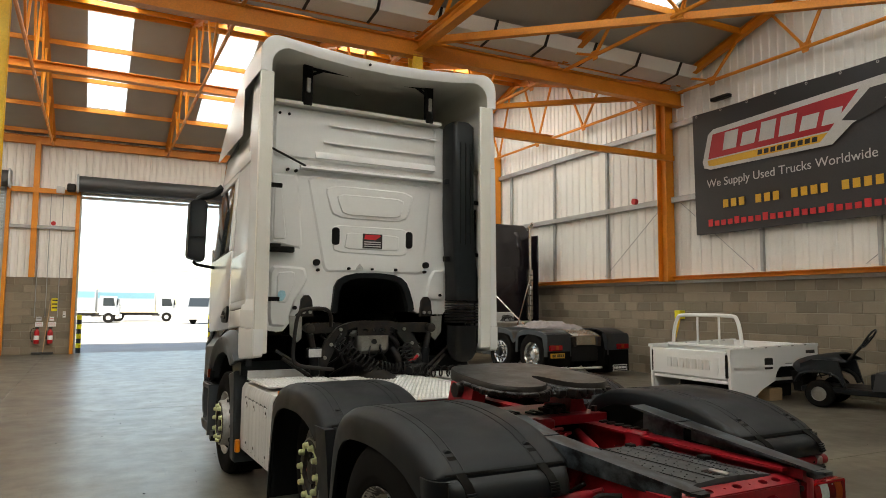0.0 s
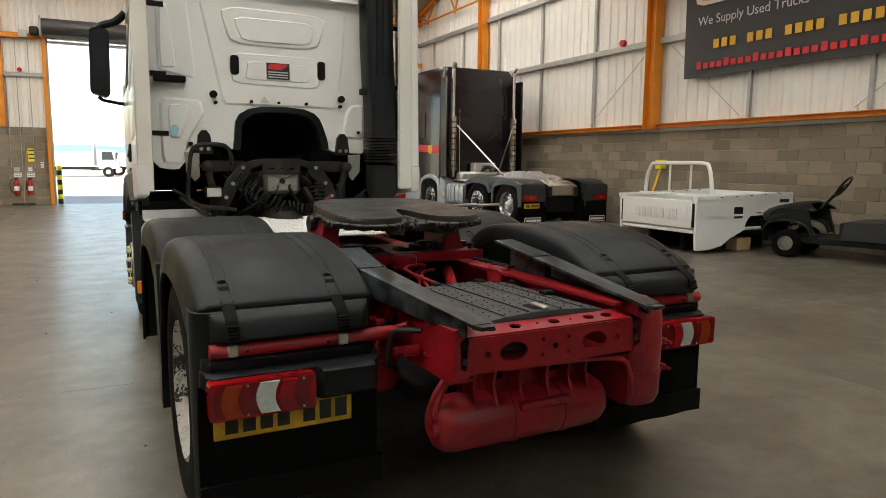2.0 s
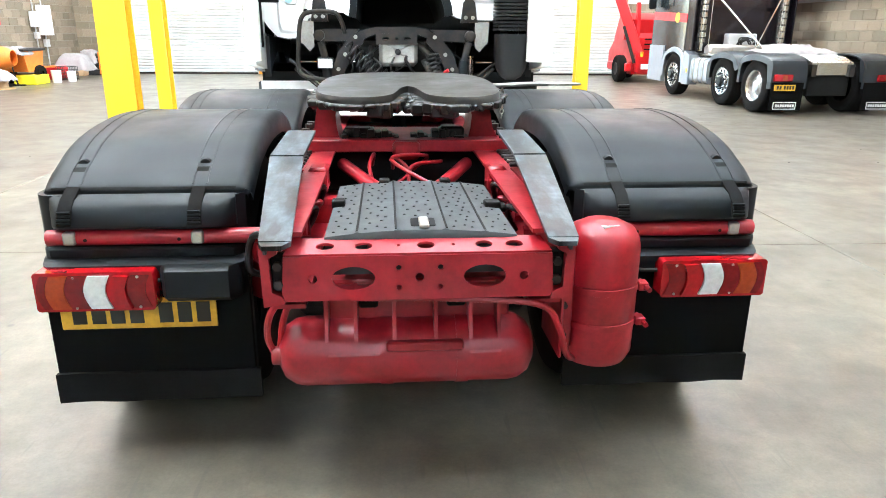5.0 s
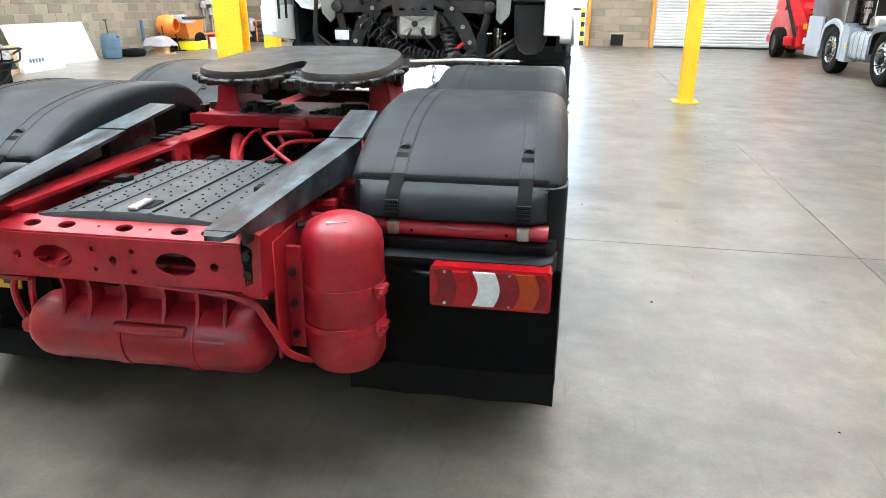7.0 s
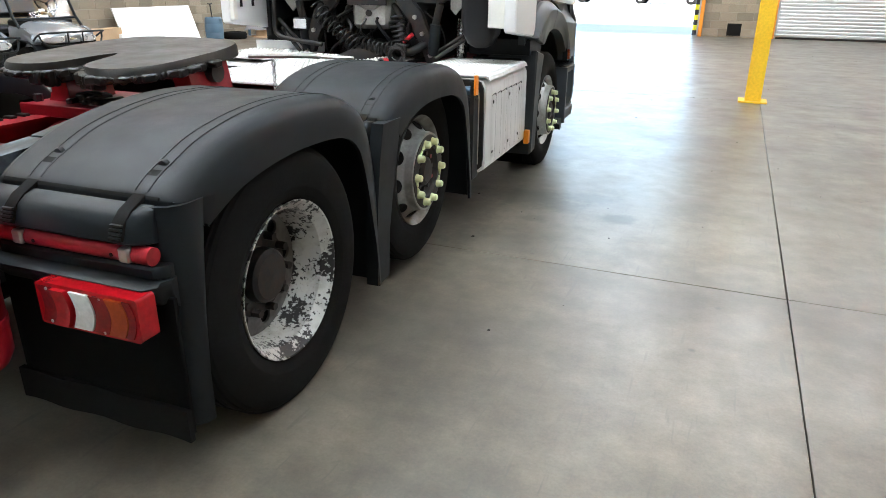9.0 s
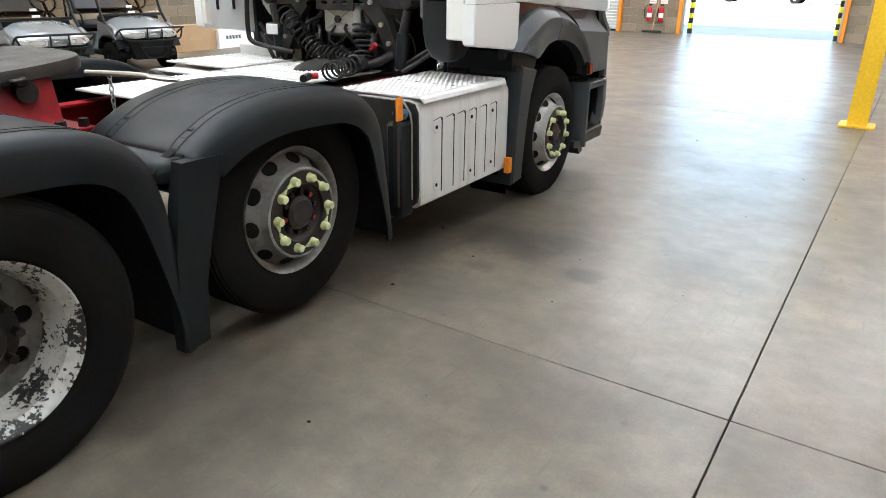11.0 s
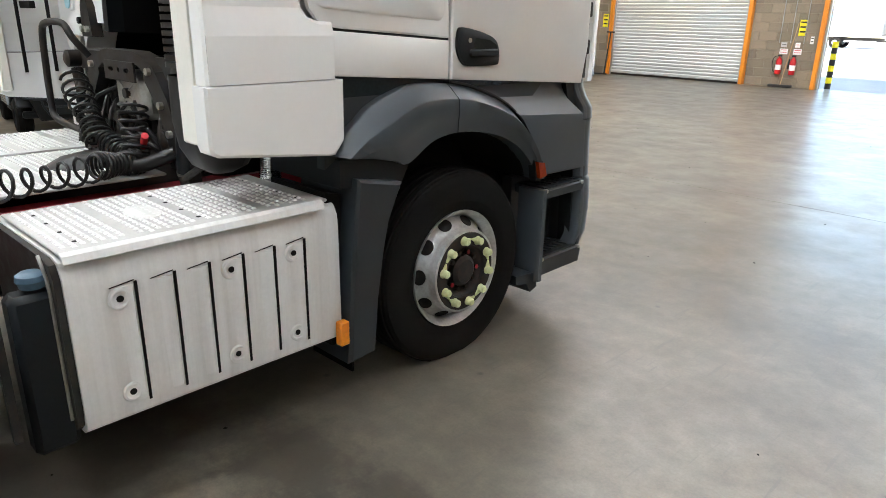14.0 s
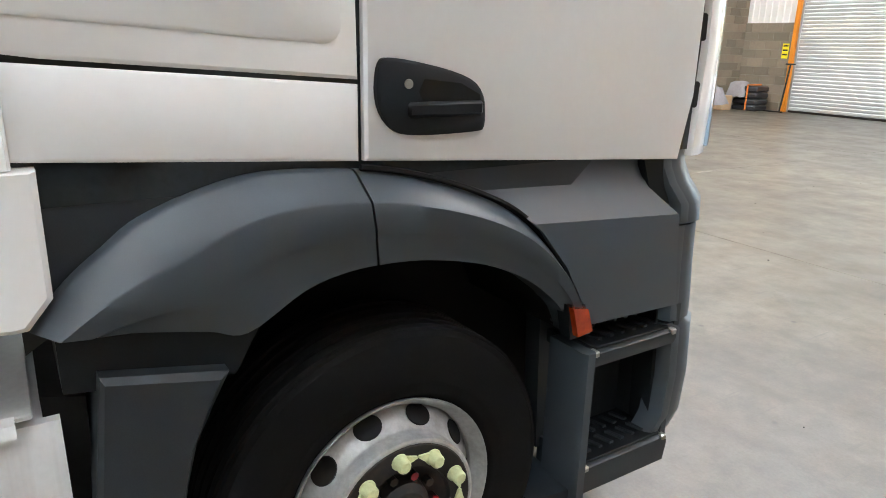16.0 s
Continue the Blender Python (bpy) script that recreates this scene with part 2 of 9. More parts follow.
def concrete(name):
    m, nt, p = material(name, (0.2, 0.19, 0.165), 0.3, 0.0, 0.65)
    a = noise_node(nt, 0.35, 3, 0.5)
    b = noise_node(nt, 2.2, 6, 0.62)
    d = noise_node(nt, 75, 4, 0.7)
    e = noise_node(nt, 0.8, 3, 0.55, None, (1, 1.5, 1))
    g = noise_node(nt, 7.0, 5, 0.6)
    h = noise_node(nt, 28, 4, 0.65)
    c = mix(nt, ramp(nt, a, [(0.25, 0.0), (0.75, 1.0)]), (0.185, 0.163, 0.124), (0.1, 0.088, 0.067))
    c = mix(nt, ramp(nt, b, [(0.4, 0.0), (0.66, 0.6)]), c, (0.088, 0.072, 0.052))
    c = mix(nt, ramp(nt, e, [(0.45, 0.0), (0.7, 0.68)]), c, (0.068, 0.06, 0.048))
    c = mix(nt, 1.0, c, ramp(nt, g, [(0.3, 1.18), (0.7, 0.76)]), "MULTIPLY")
    c = mix(nt, 1.0, c, ramp(nt, h, [(0.3, 0.8), (0.7, 1.16)]), "MULTIPLY")
    c = mix(nt, 1.0, c, ramp(nt, d, [(0.28, 0.84), (0.72, 1.12)]), "MULTIPLY")
    # dark specks and short scuffs
    v = nt.nodes.new("ShaderNodeTexVoronoi")
    v.inputs["Scale"].default_value = 2.6
    pos = nt.nodes.new("ShaderNodeNewGeometry").outputs["Position"]
    nt.links.new(pos, v.inputs["Vector"])
    c = mix(nt, ramp(nt, v.outputs["Distance"], [(0.025, 0.9), (0.06, 0.0)]), c, (0.045, 0.04, 0.035))
    s1 = noise_node(nt, 5.0, 2, 0.5, None, (6, 0.5, 1))
    c = mix(nt, ramp(nt, s1, [(0.64, 0.0), (0.7, 0.5)]), c, (0.075, 0.068, 0.056))
    # old oil stains; the three broad ones under the truck also deepen its shade
    wob = noise_node(nt, 9.0, 8, 0.7)
    for x, y, rx, ry, f in ((4.68, 5.83, 0.17, 0.14, 0.85), (4.25, 5.95, 0.24, 0.2, 0.7), (4.4, 6.25, 0.28, 0.2, 0.7), (3.95, 6.1, 0.5, 0.35, 0.75), (4.1, 5.6, 0.16, 0.12, 0.6), (3.3, 5.4, 0.8, 1.0, 0.7), (2.6, 4.4, 1.0, 1.4, 0.7), (2.5, 7.2, 0.9, 0.9, 0.65), (7.2, 6.4, 0.3, 0.2, 0.5)):
        mp = nt.nodes.new("ShaderNodeMapping")
        mp.vector_type = "TEXTURE"
        mp.inputs["Location"].default_value, mp.inputs["Scale"].default_value = (x, y, 0), (rx, ry, 1)
        nt.links.new(pos, mp.inputs[0])
        ln = nt.nodes.new("ShaderNodeVectorMath")
        ln.operation = "LENGTH"
        nt.links.new(mp.outputs[0], ln.inputs[0])
        ad = nt.nodes.new("ShaderNodeMath")
        ad.operation = "MULTIPLY_ADD"
        ad.inputs[1].default_value = 1.6
        nt.links.new(wob, ad.inputs[0])
        nt.links.new(ln.outputs["Value"], ad.inputs[2])
        c = mix(nt, ramp(nt, half(nt, ad.outputs[0]), [(0.6, f * 0.9), (0.84, 0.0)]), c, (0.028, 0.023, 0.018))
    nt.links.new(c, p.inputs["Base Color"])
    rr = ramp(nt, b, [(0.3, 0.285), (0.7, 0.4)])
    nt.links.new(rr, p.inputs["Roughness"])
    bump(nt, p, mix(nt, 0.35, b, g), 0.06, 0.004)
    return m


def blockwork(name, color):
    m, nt, p = material(name, color, 0.9)
    geo = nt.nodes.new("ShaderNodeNewGeometry")
    a = noise_node(nt, 1.2, 5, 0.6)
    b = noise_node(nt, 70, 4, 0.75)
    r = geo.outputs["Random Per Island"]
    oi = nt.nodes.new("ShaderNodeObjectInfo").outputs["Random"]
    add = nt.nodes.new("ShaderNodeMath")
    add.operation = "ADD"
    nt.links.new(r, add.inputs[0])
    nt.links.new(oi, add.inputs[1])
    fr = nt.nodes.new("ShaderNodeMath")
    fr.operation = "FRACT"
    nt.links.new(add.outputs[0], fr.inputs[0])
    c = mix(nt, ramp(nt, a, [(0.3, 0.0), (0.7, 0.35)]), color, tuple(k * 0.72 for k in color))
    c = mix(nt, 1.0, c, ramp(nt, fr.outputs[0], [(0.0, 0.74), (1.0, 1.2)]), "MULTIPLY")
    c = mix(nt, 1.0, c, ramp(nt, b, [(0.25, 0.7), (0.7, 1.15)]), "MULTIPLY")
    nt.links.new(c, p.inputs["Base Color"])
    bump(nt, p, b, 0.5, 0.006)
    return m


def glass(name, tint=(0.9, 0.95, 0.95), rough=0.02):
    m, nt, p = material(name, tint, rough)
    p.inputs["Transmission Weight"].default_value = 1.0
    p.inputs["IOR"].default_value = 1.3
    return m


M_FLOOR = concrete("concrete_floor")
M_BLOCK = blockwork("grey_block", (0.25, 0.207, 0.15))
M_MORTAR = worn("mortar", (0.29, 0.255, 0.2), (0.2, 0.18, 0.145), 0.95, grain=80)
M_CLAD = worn("white_cladding", (0.82, 0.8, 0.76), (0.62, 0.6, 0.55), 0.45, patch=0.8, amount=0.4, stretch=(1, 1, 0.25))
M_LINER = worn("liner_sheet", (0.76, 0.75, 0.71), (0.6, 0.58, 0.54), 0.5, patch=0.7, amount=0.4)
M_ROOF = worn("roof_sheet", (0.42, 0.4, 0.36), (0.32, 0.3, 0.27), 0.6, patch=0.6, amount=0.5)
M_STEEL = worn("orange_steel", (0.72, 0.25, 0.015), (0.45, 0.14, 0.02), 0.5, patch=1.6, amount=0.45, grain=30)
M_YELLOW = worn("yellow_column", (0.85, 0.52, 0.02), (0.6, 0.3, 0.02), 0.45, patch=1.5, amount=0.4, grain=30)
M_GALV = worn("galvanised", (0.42, 0.43, 0.43), (0.3, 0.3, 0.29), 0.45, 0.6, patch=4)
M_SHUTTER = worn("shutter_slat", (0.5, 0.515, 0.5), (0.38, 0.39, 0.38), 0.42, 0.2, patch=1.2, piece=0.05)
M_DRUM = worn("shutter_drum", (0.06, 0.062, 0.065), (0.12, 0.11, 0.1), 0.5, 0.3)
def rooflight(name):
    """A translucent sheet that the daylight above shines through."""
    m, nt, p = material(name, (0.85, 0.9, 0.92), 0.4)
    t = nt.nodes.new("ShaderNodeBsdfTranslucent")
    nt.links.new(ramp(nt, noise_node(nt, 1.5, 5, 0.6, None, (8, 0.6, 0.6)), [(0.3, (0.7, 0.78, 0.82)), (0.7, (0.86, 0.92, 0.95))]), t.inputs[0])
    mx = nt.nodes.new("ShaderNodeMixShader")
    mx.inputs[0].default_value = 0.9
    nt.links.new(p.outputs[0], mx.inputs[1])
    nt.links.new(t.outputs[0], mx.inputs[2])
    nt.links.new(mx.outputs[0], nt.nodes["Material Output"].inputs[0])
    return m


M_ROOFLIGHT = rooflight("rooflight_sheet")
M_YARD = worn("yard_concrete", (0.36, 0.34, 0.31), (0.24, 0.23, 0.21), 0.9, patch=0.3, grain=20)
M_WHITE = worn("white_paint", (0.8, 0.795, 0.78), (0.68, 0.65, 0.6), 0.22, patch=1.4, amount=0.2, grain=40, bumps=0, spread=0.04, contrast=0.012)
M_WHITE_DULL = worn("white_coated_steel", (0.68, 0.675, 0.66), (0.42, 0.4, 0.37), 0.4, patch=5, amount=0.55, bumps=0.02, stretch=(1, 3, 0.12), contrast=0.04)
M_DECK = worn("deck_steel", (0.46, 0.455, 0.44), (0.36, 0.35, 0.33), 0.45, patch=4, amount=0.5, bumps=0.03, contrast=0.06)
M_CREAM = worn("cream_plastic", (0.74, 0.72, 0.66), (0.58, 0.54, 0.45), 0.5, patch=2, contrast=0.02, bumps=0.02)
M_BLACK = worn("black_plastic", (0.0076, 0.0096, 0.0115), (0.016, 0.018, 0.0195), 0.45, patch=3, amount=0.5, grain=260, bumps=0.08, spec=0.22)
M_BLACK_DARK = worn("black_void", (0.006, 0.006, 0.006), (0.012, 0.011, 0.01), 0.75, spec=0.2)
M_GREY = worn("slate_plastic", (0.046, 0.057, 0.068), (0.062, 0.07, 0.077), 0.32, patch=2.5, amount=0.4, grain=300, bumps=0.05, contrast=0.05)
M_RUBBER = worn("tyre_rubber", (0.006, 0.0058, 0.0056), (0.016, 0.0145, 0.013), 0.85, patch=5, amount=0.6, grain=120, spec=0.1)
M_FLAP = worn("flap_rubber", (0.003, 0.003, 0.003), (0.006, 0.006, 0.0055), 0.8, patch=3, amount=0.6, spec=0.06)
M_RED = worn("red_chassis", (0.29, 0.0075, 0.015), (0.16, 0.009, 0.013), 0.3, patch=7, amount=0.6, grain=40, bumps=0.06, contrast=0.2)
M_RIM = worn("wheel_silver", (0.46, 0.46, 0.45), (0.16, 0.14, 0.115), 0.4, 0.35, patch=9, amount=0.6)
def flaked(name):
    """White paint flaking off a black wheel, with a little rust."""
    m, nt, p = material(name, (0.6, 0.59, 0.56), 0.45, 0.1)
    a, b = noise_node(nt, 55, 5, 0.65), noise_node(nt, 7, 3, 0.5)
    add = nt.nodes.new("ShaderNodeMath")
    add.operation = "ADD"
    nt.links.new(a, add.inputs[0])
    nt.links.new(b, add.inputs[1])
    c = mix(nt, ramp(nt, noise_node(nt, 16, 4, 0.6), [(0.45, 0.0), (0.75, 0.7)]), (0.5, 0.49, 0.46), (0.24, 0.21, 0.17))
    f = ramp(nt, half(nt, add.outputs[0]), [(0.515, 0.0), (0.53, 1.0)])
    nt.links.new(mix(nt, f, c, (0.014, 0.012, 0.011)), p.inputs["Base Color"])
    bump(nt, p, f, 0.4, 0.002)
    return m


M_FLAKED = flaked("flaking_white_paint")
M_HUB = worn("hub_black", (0.012, 0.012, 0.012), (0.09, 0.05, 0.035), 0.5, 0.2, patch=22, amount=0.5)
M_NUT = worn("pale_green_plastic", (0.62, 0.66, 0.36), (0.4, 0.4, 0.2), 0.45, patch=25, amount=0.6)
M_STEELBARE = worn("bare_steel", (0.42, 0.41, 0.38), (0.2, 0.15, 0.1), 0.4, 0.8, patch=8)
M_GREASE = worn("greasy_plate", (0.014, 0.014, 0.014), (0.055, 0.043, 0.032), 0.42, 0.2, patch=5, amount=0.7, grain=18, bumps=0.9, contrast=0.3)
M_GREASEBLACK = worn("thick_black_grease", (0.006, 0.006, 0.006), (0.016, 0.013, 0.01), 0.35, patch=14, amount=0.8, grain=40, bumps=0.8)
M_PLATEWORN = worn("worn_ramp_steel", (0.012, 0.014, 0.016), (0.2, 0.245, 0.28), 0.4, 0.5, patch=9, amount=0.75, stretch=(2.2, 0.7, 1), contrast=0.35, grain=25)
M_COVER = worn("grey_black_plastic", (0.03, 0.034, 0.037), (0.055, 0.056, 0.055), 0.5, patch=6, amount=0.5, grain=200, bumps=0.1)
M_DARKSTEEL = worn("dark_frame_steel", (0.012, 0.0125, 0.013), (0.06, 0.042, 0.028), 0.5, 0.1, patch=12, amount=0.6, spec=0.35)
M_LAMPRED = worn("red_lens", (0.3, 0.004, 0.008), (0.16, 0.004, 0.006), 0.1, patch=18, amount=0.7, bumps=0)
M_LAMPDEEP = worn("deep_red_lens", (0.13, 0.004, 0.006), (0.22, 0.005, 0.006), 0.1, patch=25, amount=0.8, bumps=0)
M_LAMPCLEAR = worn("clear_lens", (0.55, 0.54, 0.53), (0.42, 0.42, 0.42), 0.12, patch=20, bumps=0)
M_LAMPAMBER = worn("amber_lens", (0.3, 0.035, 0.006), (0.2, 0.015, 0.008), 0.12, patch=20, amount=0.7, bumps=0)
M_ORANGE = worn("orange_reflector", (0.85, 0.26, 0.01), (0.7, 0.2, 0.02), 0.3, patch=9)
M_PLATE = worn("yellow_plate", (0.6, 0.33, 0.02), (0.45, 0.24, 0.02), 0.4, patch=6)
M_INK = worn("black_ink", (0.015, 0.015, 0.015), (0.03, 0.03, 0.03), 0.5)
M_GLASSDARK = worn("dark_window", (0.02, 0.025, 0.028), (0.03, 0.035, 0.04), 0.06, patch=3, bumps=0)
M_CHROME = worn("chrome", (0.75, 0.74, 0.72), (0.5, 0.48, 0.45), 0.14, 1.0, patch=10, bumps=0)
M_LIGHTGREY = worn("light_grey_paint", (0.5, 0.5, 0.5), (0.4, 0.39, 0.38), 0.4)
M_BLUE = worn("blue_plastic", (0.06, 0.11, 0.16), (0.04, 0.08, 0.12), 0.45)
M_ORANGEPAINT = worn("machine_orange", (0.75, 0.2, 0.02), (0.4, 0.12, 0.03), 0.5, patch=5)
M_CARD = worn("cardboard", (0.42, 0.28, 0.16), (0.33, 0.21, 0.12), 0.85, patch=3)
M_BOARD = worn("white_board", (0.8, 0.8, 0.79), (0.7, 0.69, 0.67), 0.5, patch=2)
M_SIGNRED = worn("sign_red", (0.6, 0.02, 0.03), (0.5, 0.03, 0.03), 0.45)
M_SIGNYEL = worn("sign_yellow", (0.85, 0.75, 0.02), (0.7, 0.6, 0.02), 0.45)
M_EXTRED = worn("extinguisher_red", (0.5, 0.01, 0.015), (0.35, 0.01, 0.01), 0.3)
M_BANNER = worn("banner_vinyl", (0.03, 0.03, 0.033), (0.055, 0.052, 0.05), 0.55, patch=1.2, amount=0.5, grain=40)
M_BANNERRED = worn("banner_red", (0.42, 0.02, 0.03), (0.3, 0.02, 0.03), 0.55)
M_BANNERSILVER = worn("banner_silver", (0.55, 0.54, 0.52), (0.4, 0.39, 0.38), 0.55, patch=3)
M_BANNERYEL = worn("banner_yellow", (0.68, 0.38, 0.03), (0.5, 0.26, 0.03), 0.55)
M_CARTSILVER = worn("cart_silver", (0.34, 0.36, 0.38), (0.26, 0.27, 0.28), 0.24, 0.5, patch=4, amount=0.3, bumps=0, contrast=0.02)
M_SEAT = worn("dark_seat_vinyl", (0.025, 0.026, 0.03), (0.04, 0.04, 0.04), 0.5)
M_WOOD = worn("wood", (0.45, 0.3, 0.16), (0.3, 0.18, 0.1), 0.75, patch=4, stretch=(1, 1, 5))
M_TRUCKDARK = worn("dark_aubergine_paint", (0.012, 0.009, 0.014), (0.02, 0.018, 0.02), 0.22, patch=3, bumps=0.0)
M_TRUCKSILVER = worn("silver_blue_paint", (0.33, 0.37, 0.42), (0.22, 0.23, 0.25), 0.25, 0.3, patch=3, amount=0.25, bumps=0, contrast=0.03)
M_CHEQUER = worn("chequer_plate", (0.62, 0.61, 0.58), (0.4, 0.39, 0.36), 0.25, 0.9, patch=6)
M_RAG = worn("grey_fabric", (0.28, 0.26, 0.27), (0.18, 0.16, 0.16), 0.95, patch=6)
M_HOSE = worn("black_hose", (0.008, 0.008, 0.0085), (0.02, 0.02, 0.02), 0.42, spec=0.3)
M_REDHOSE = worn("red_coupling", (0.55, 0.02, 0.03), (0.3, 0.02, 0.02), 0.4)
M_HEDGE = worn("dry_verge", (0.4, 0.35, 0.2), (0.3, 0.27, 0.15), 0.9, patch=0.3)
M_CYAN = worn("pale_blue_sticker", (0.35, 0.62, 0.7), (0.3, 0.5, 0.6), 0.5)

M_ALLOY = worn("polished_alloy", (0.5, 0.5, 0.49), (0.2, 0.18, 0.16), 0.2, 0.9, patch=14, amount=0.6, bumps=0)
M_DISC = worn("grey_wheel_disc", (0.15, 0.145, 0.135), (0.05, 0.04, 0.035), 0.5, 0.3, patch=14, amount=0.7)
M_RIMDARK = worn("dark_wheel_silver", (0.27, 0.265, 0.25), (0.07, 0.06, 0.05), 0.42, 0.35, patch=9, amount=0.8)
M_FENDER = worn("dark_slate_plastic", (0.02, 0.024, 0.028), (0.032, 0.035, 0.037), 0.4, patch=3, amount=0.4, grain=300, bumps=0.05, spec=0.4)
M_YARDBODY = worn("pale_truck_paint", (0.24, 0.26, 0.28), (0.18, 0.19, 0.2), 0.4, patch=1.5)
M_YARDBAND = worn("pale_blue_truck_paint", (0.09, 0.2, 0.25), (0.08, 0.17, 0.2), 0.4, patch=1.5)
M_TOOTH = worn("worn_tread_steel", (0.72, 0.715, 0.7), (0.55, 0.54, 0.52), 0.4, patch=6, amount=0.5, bumps=0)

# ---- building ----
XW, XE, YN, YS = -8.8, 12.78, 25.8, -16.0      # inner faces of the walls
EAVE, SLOPE, SPAN = 7.25, 0.3, 13.9
VALLEYS = [YN - SPAN, YN - 2 * SPAN]            # 11.9, -2.0
GRID = [-8.2, -1.33, 5.6, 12.58]               # column lines along x
BLOCK_TOP = 2.3
DOOR = (-0.45, 4.1, 5.35)                      # the open doorway on the north wall
SHUT_W, SHUT_E = (-7.0, -2.55, 5.35), (6.35, 10.55, 5.35)


def rib_sheet(b, u0, u1, z0, z1, place, pitch=0.2, depth=0.03):
    """A trapezoid-ribbed sheet; place(u, d, z) gives the point d in front of the sheet."""
    us = []
    u = u0
    while u < u1 - 1e-6:
        for du, d in ((0, 0), (0.55, 0), (0.65, 1), (0.9, 1), (1.0, 0)):
            if u + du * pitch <= u1 + 1e-6:
                us.append((u + du * pitch, d * depth))
        u += pitch
    us = sorted(set(us))
    if us[-1][0] < u1 - 1e-4:
        us.append((u1, 0))
    b.sheet([[place(x, d, z) for x, d in us] for z in (z0, z1)])


def slabs():
    """Floor slabs with open joints between them."""
    bed = B().box(XW - 0.3, XE + 0.3, YS - 0.3, YN + 0.3, -0.3, -0.02)
    f = tagged(part("floor", bed, material("joint_dark", (0.05, 0.045, 0.04), 0.9)[0]), "power-floated grey concrete floor with sawn joints", "floor", kind="structure")
    xs = [XW - 0.29, -1.23, 5.70, XE + 0.29]
    ys = [YS - 0.29, -9.3, -2.24, 4.84, 11.95, 19.05, YN + 0.3]
    for i in range(len(xs) - 1):
        for j in range(len(ys) - 1):
            g = 0.0025
            part("slab", B().box(xs[i] + g, xs[i + 1] - g, ys[j] + g, ys[j + 1] - g, -0.12, 0, 0.003), M_FLOOR, f)


def structure_walls():
    wn = B()
    # north wall shell with its openings, 0.25 thick behind the lining
    y0, y1 = YN + 0.02, YN + 0.27
    top = EAVE + 0.2
    edges = [XW - 0.3, SHUT_W[0], SHUT_W[1], DOOR[0], DOOR[1], SHUT_E[0], SHUT_E[1], XE + 0.3]
    for k in range(0, 8, 2):
        wn.box(edges[k], edges[k + 1], y0, y1, 0, top)
    for a, c, h in (SHUT_W, DOOR, SHUT_E):
        wn.box(a, c, y0, y1, h, top)
    north = tagged(part("wall_north", wn, M_MORTAR), "end wall of grey blockwork with white cladding above", "wall", kind="structure")
    we = B()
    we.box(XE + 0.02, XE + 0.27, YS, YN + 0.27, 0, EAVE)
    for k in range(3):
        a = YN - SPAN * k
        we.prism([(a, EAVE), (a - SPAN / 2, EAVE + SLOPE * SPAN / 2), (a - SPAN, EAVE)], "x", XE + 0.02, XE + 0.27)
    east = tagged(part("wall_east", we, M_MORTAR), "gable wall of grey blockwork below white lining panels", "wall", kind="structure")
    ww = B()
    ww.box(XW - 0.27, XW - 0.02, YS, YN + 0.27, 0, EAVE)
    for k in range(3):
        a = YN - SPAN * k
        ww.prism([(a, EAVE), (a - SPAN / 2, EAVE + SLOPE * SPAN / 2), (a - SPAN, EAVE)], "x", XW - 0.27, XW - 0.02)
    west = tagged(part("wall_west", ww, M_MORTAR), "gable wall of grey concrete blockwork", "wall", kind="structure")
    # unseen wall, added to close the hall behind the camera
    ws = tagged(part("wall_south", B().box(XW, XE, YS - 0.27, YS, 0, EAVE + 0.2), M_CLAD), "plain white clad end wall added out of view", "wall", kind="structure")
    # cladding sheets
    b = B()
    for a, c, z in ((XW, SHUT_W[0], 2.51), (SHUT_W[1], DOOR[0], 2.51), (DOOR[1], SHUT_E[0], 2.51), (SHUT_E[1], XE, 2.51), (SHUT_W[0], SHUT_W[1], 5.36), (DOOR[0], DOOR[1], 5.36), (SHUT_E[0], SHUT_E[1], 5.36)):
        rib_sheet(b, a, c, z, EAVE + 0.1, lambda u, d, z: (u, YN + 0.015 - d, z))
    part("cladding_sheet", b, M_CLAD, north, smooth=0)
    b = B()
    for k in range(2):
        a = YN - SPAN * k
        n = int(SPAN / 0.2)
        for i in range(n):
            u = a - SPAN + i * SPAN / n
            t0, t1 = [EAVE + SLOPE * min(abs(v - (a - SPAN)), abs(a - v)) + 0.02 for v in (u, u + SPAN / n)]
            w = SPAN / n
            pr = [(u, 0), (u + 0.55 * w, 0), (u + 0.65 * w, 0.03), (u + 0.9 * w, 0.03), (u + w, 0)]
            b.sheet([[(XE + 0.015 - d, v, 6.2) for v, d in pr], [(XE + 0.015 - d, v, t0 + (t1 - t0) * (v - u) / w) for v, d in pr]])
    part("cladding_sheet", b, M_CLAD, east, smooth=0)
    b = B()
    rib_sheet(b, -2.0, YN, 2.42, 6.2, lambda u, d, z: (XE + 0.012 - d, u, z), 0.3, 0.022)
    part("lining_sheet", b, M_LINER, east, smooth=0)
    b = B()
    rib_sheet(b, YS, YN, 4.5, EAVE + 0.1, lambda u, d, z: (XW - 0.015 + d, u, z))
    part("cladding_sheet", b, M_CLAD, west, smooth=0)
    return north, east, west


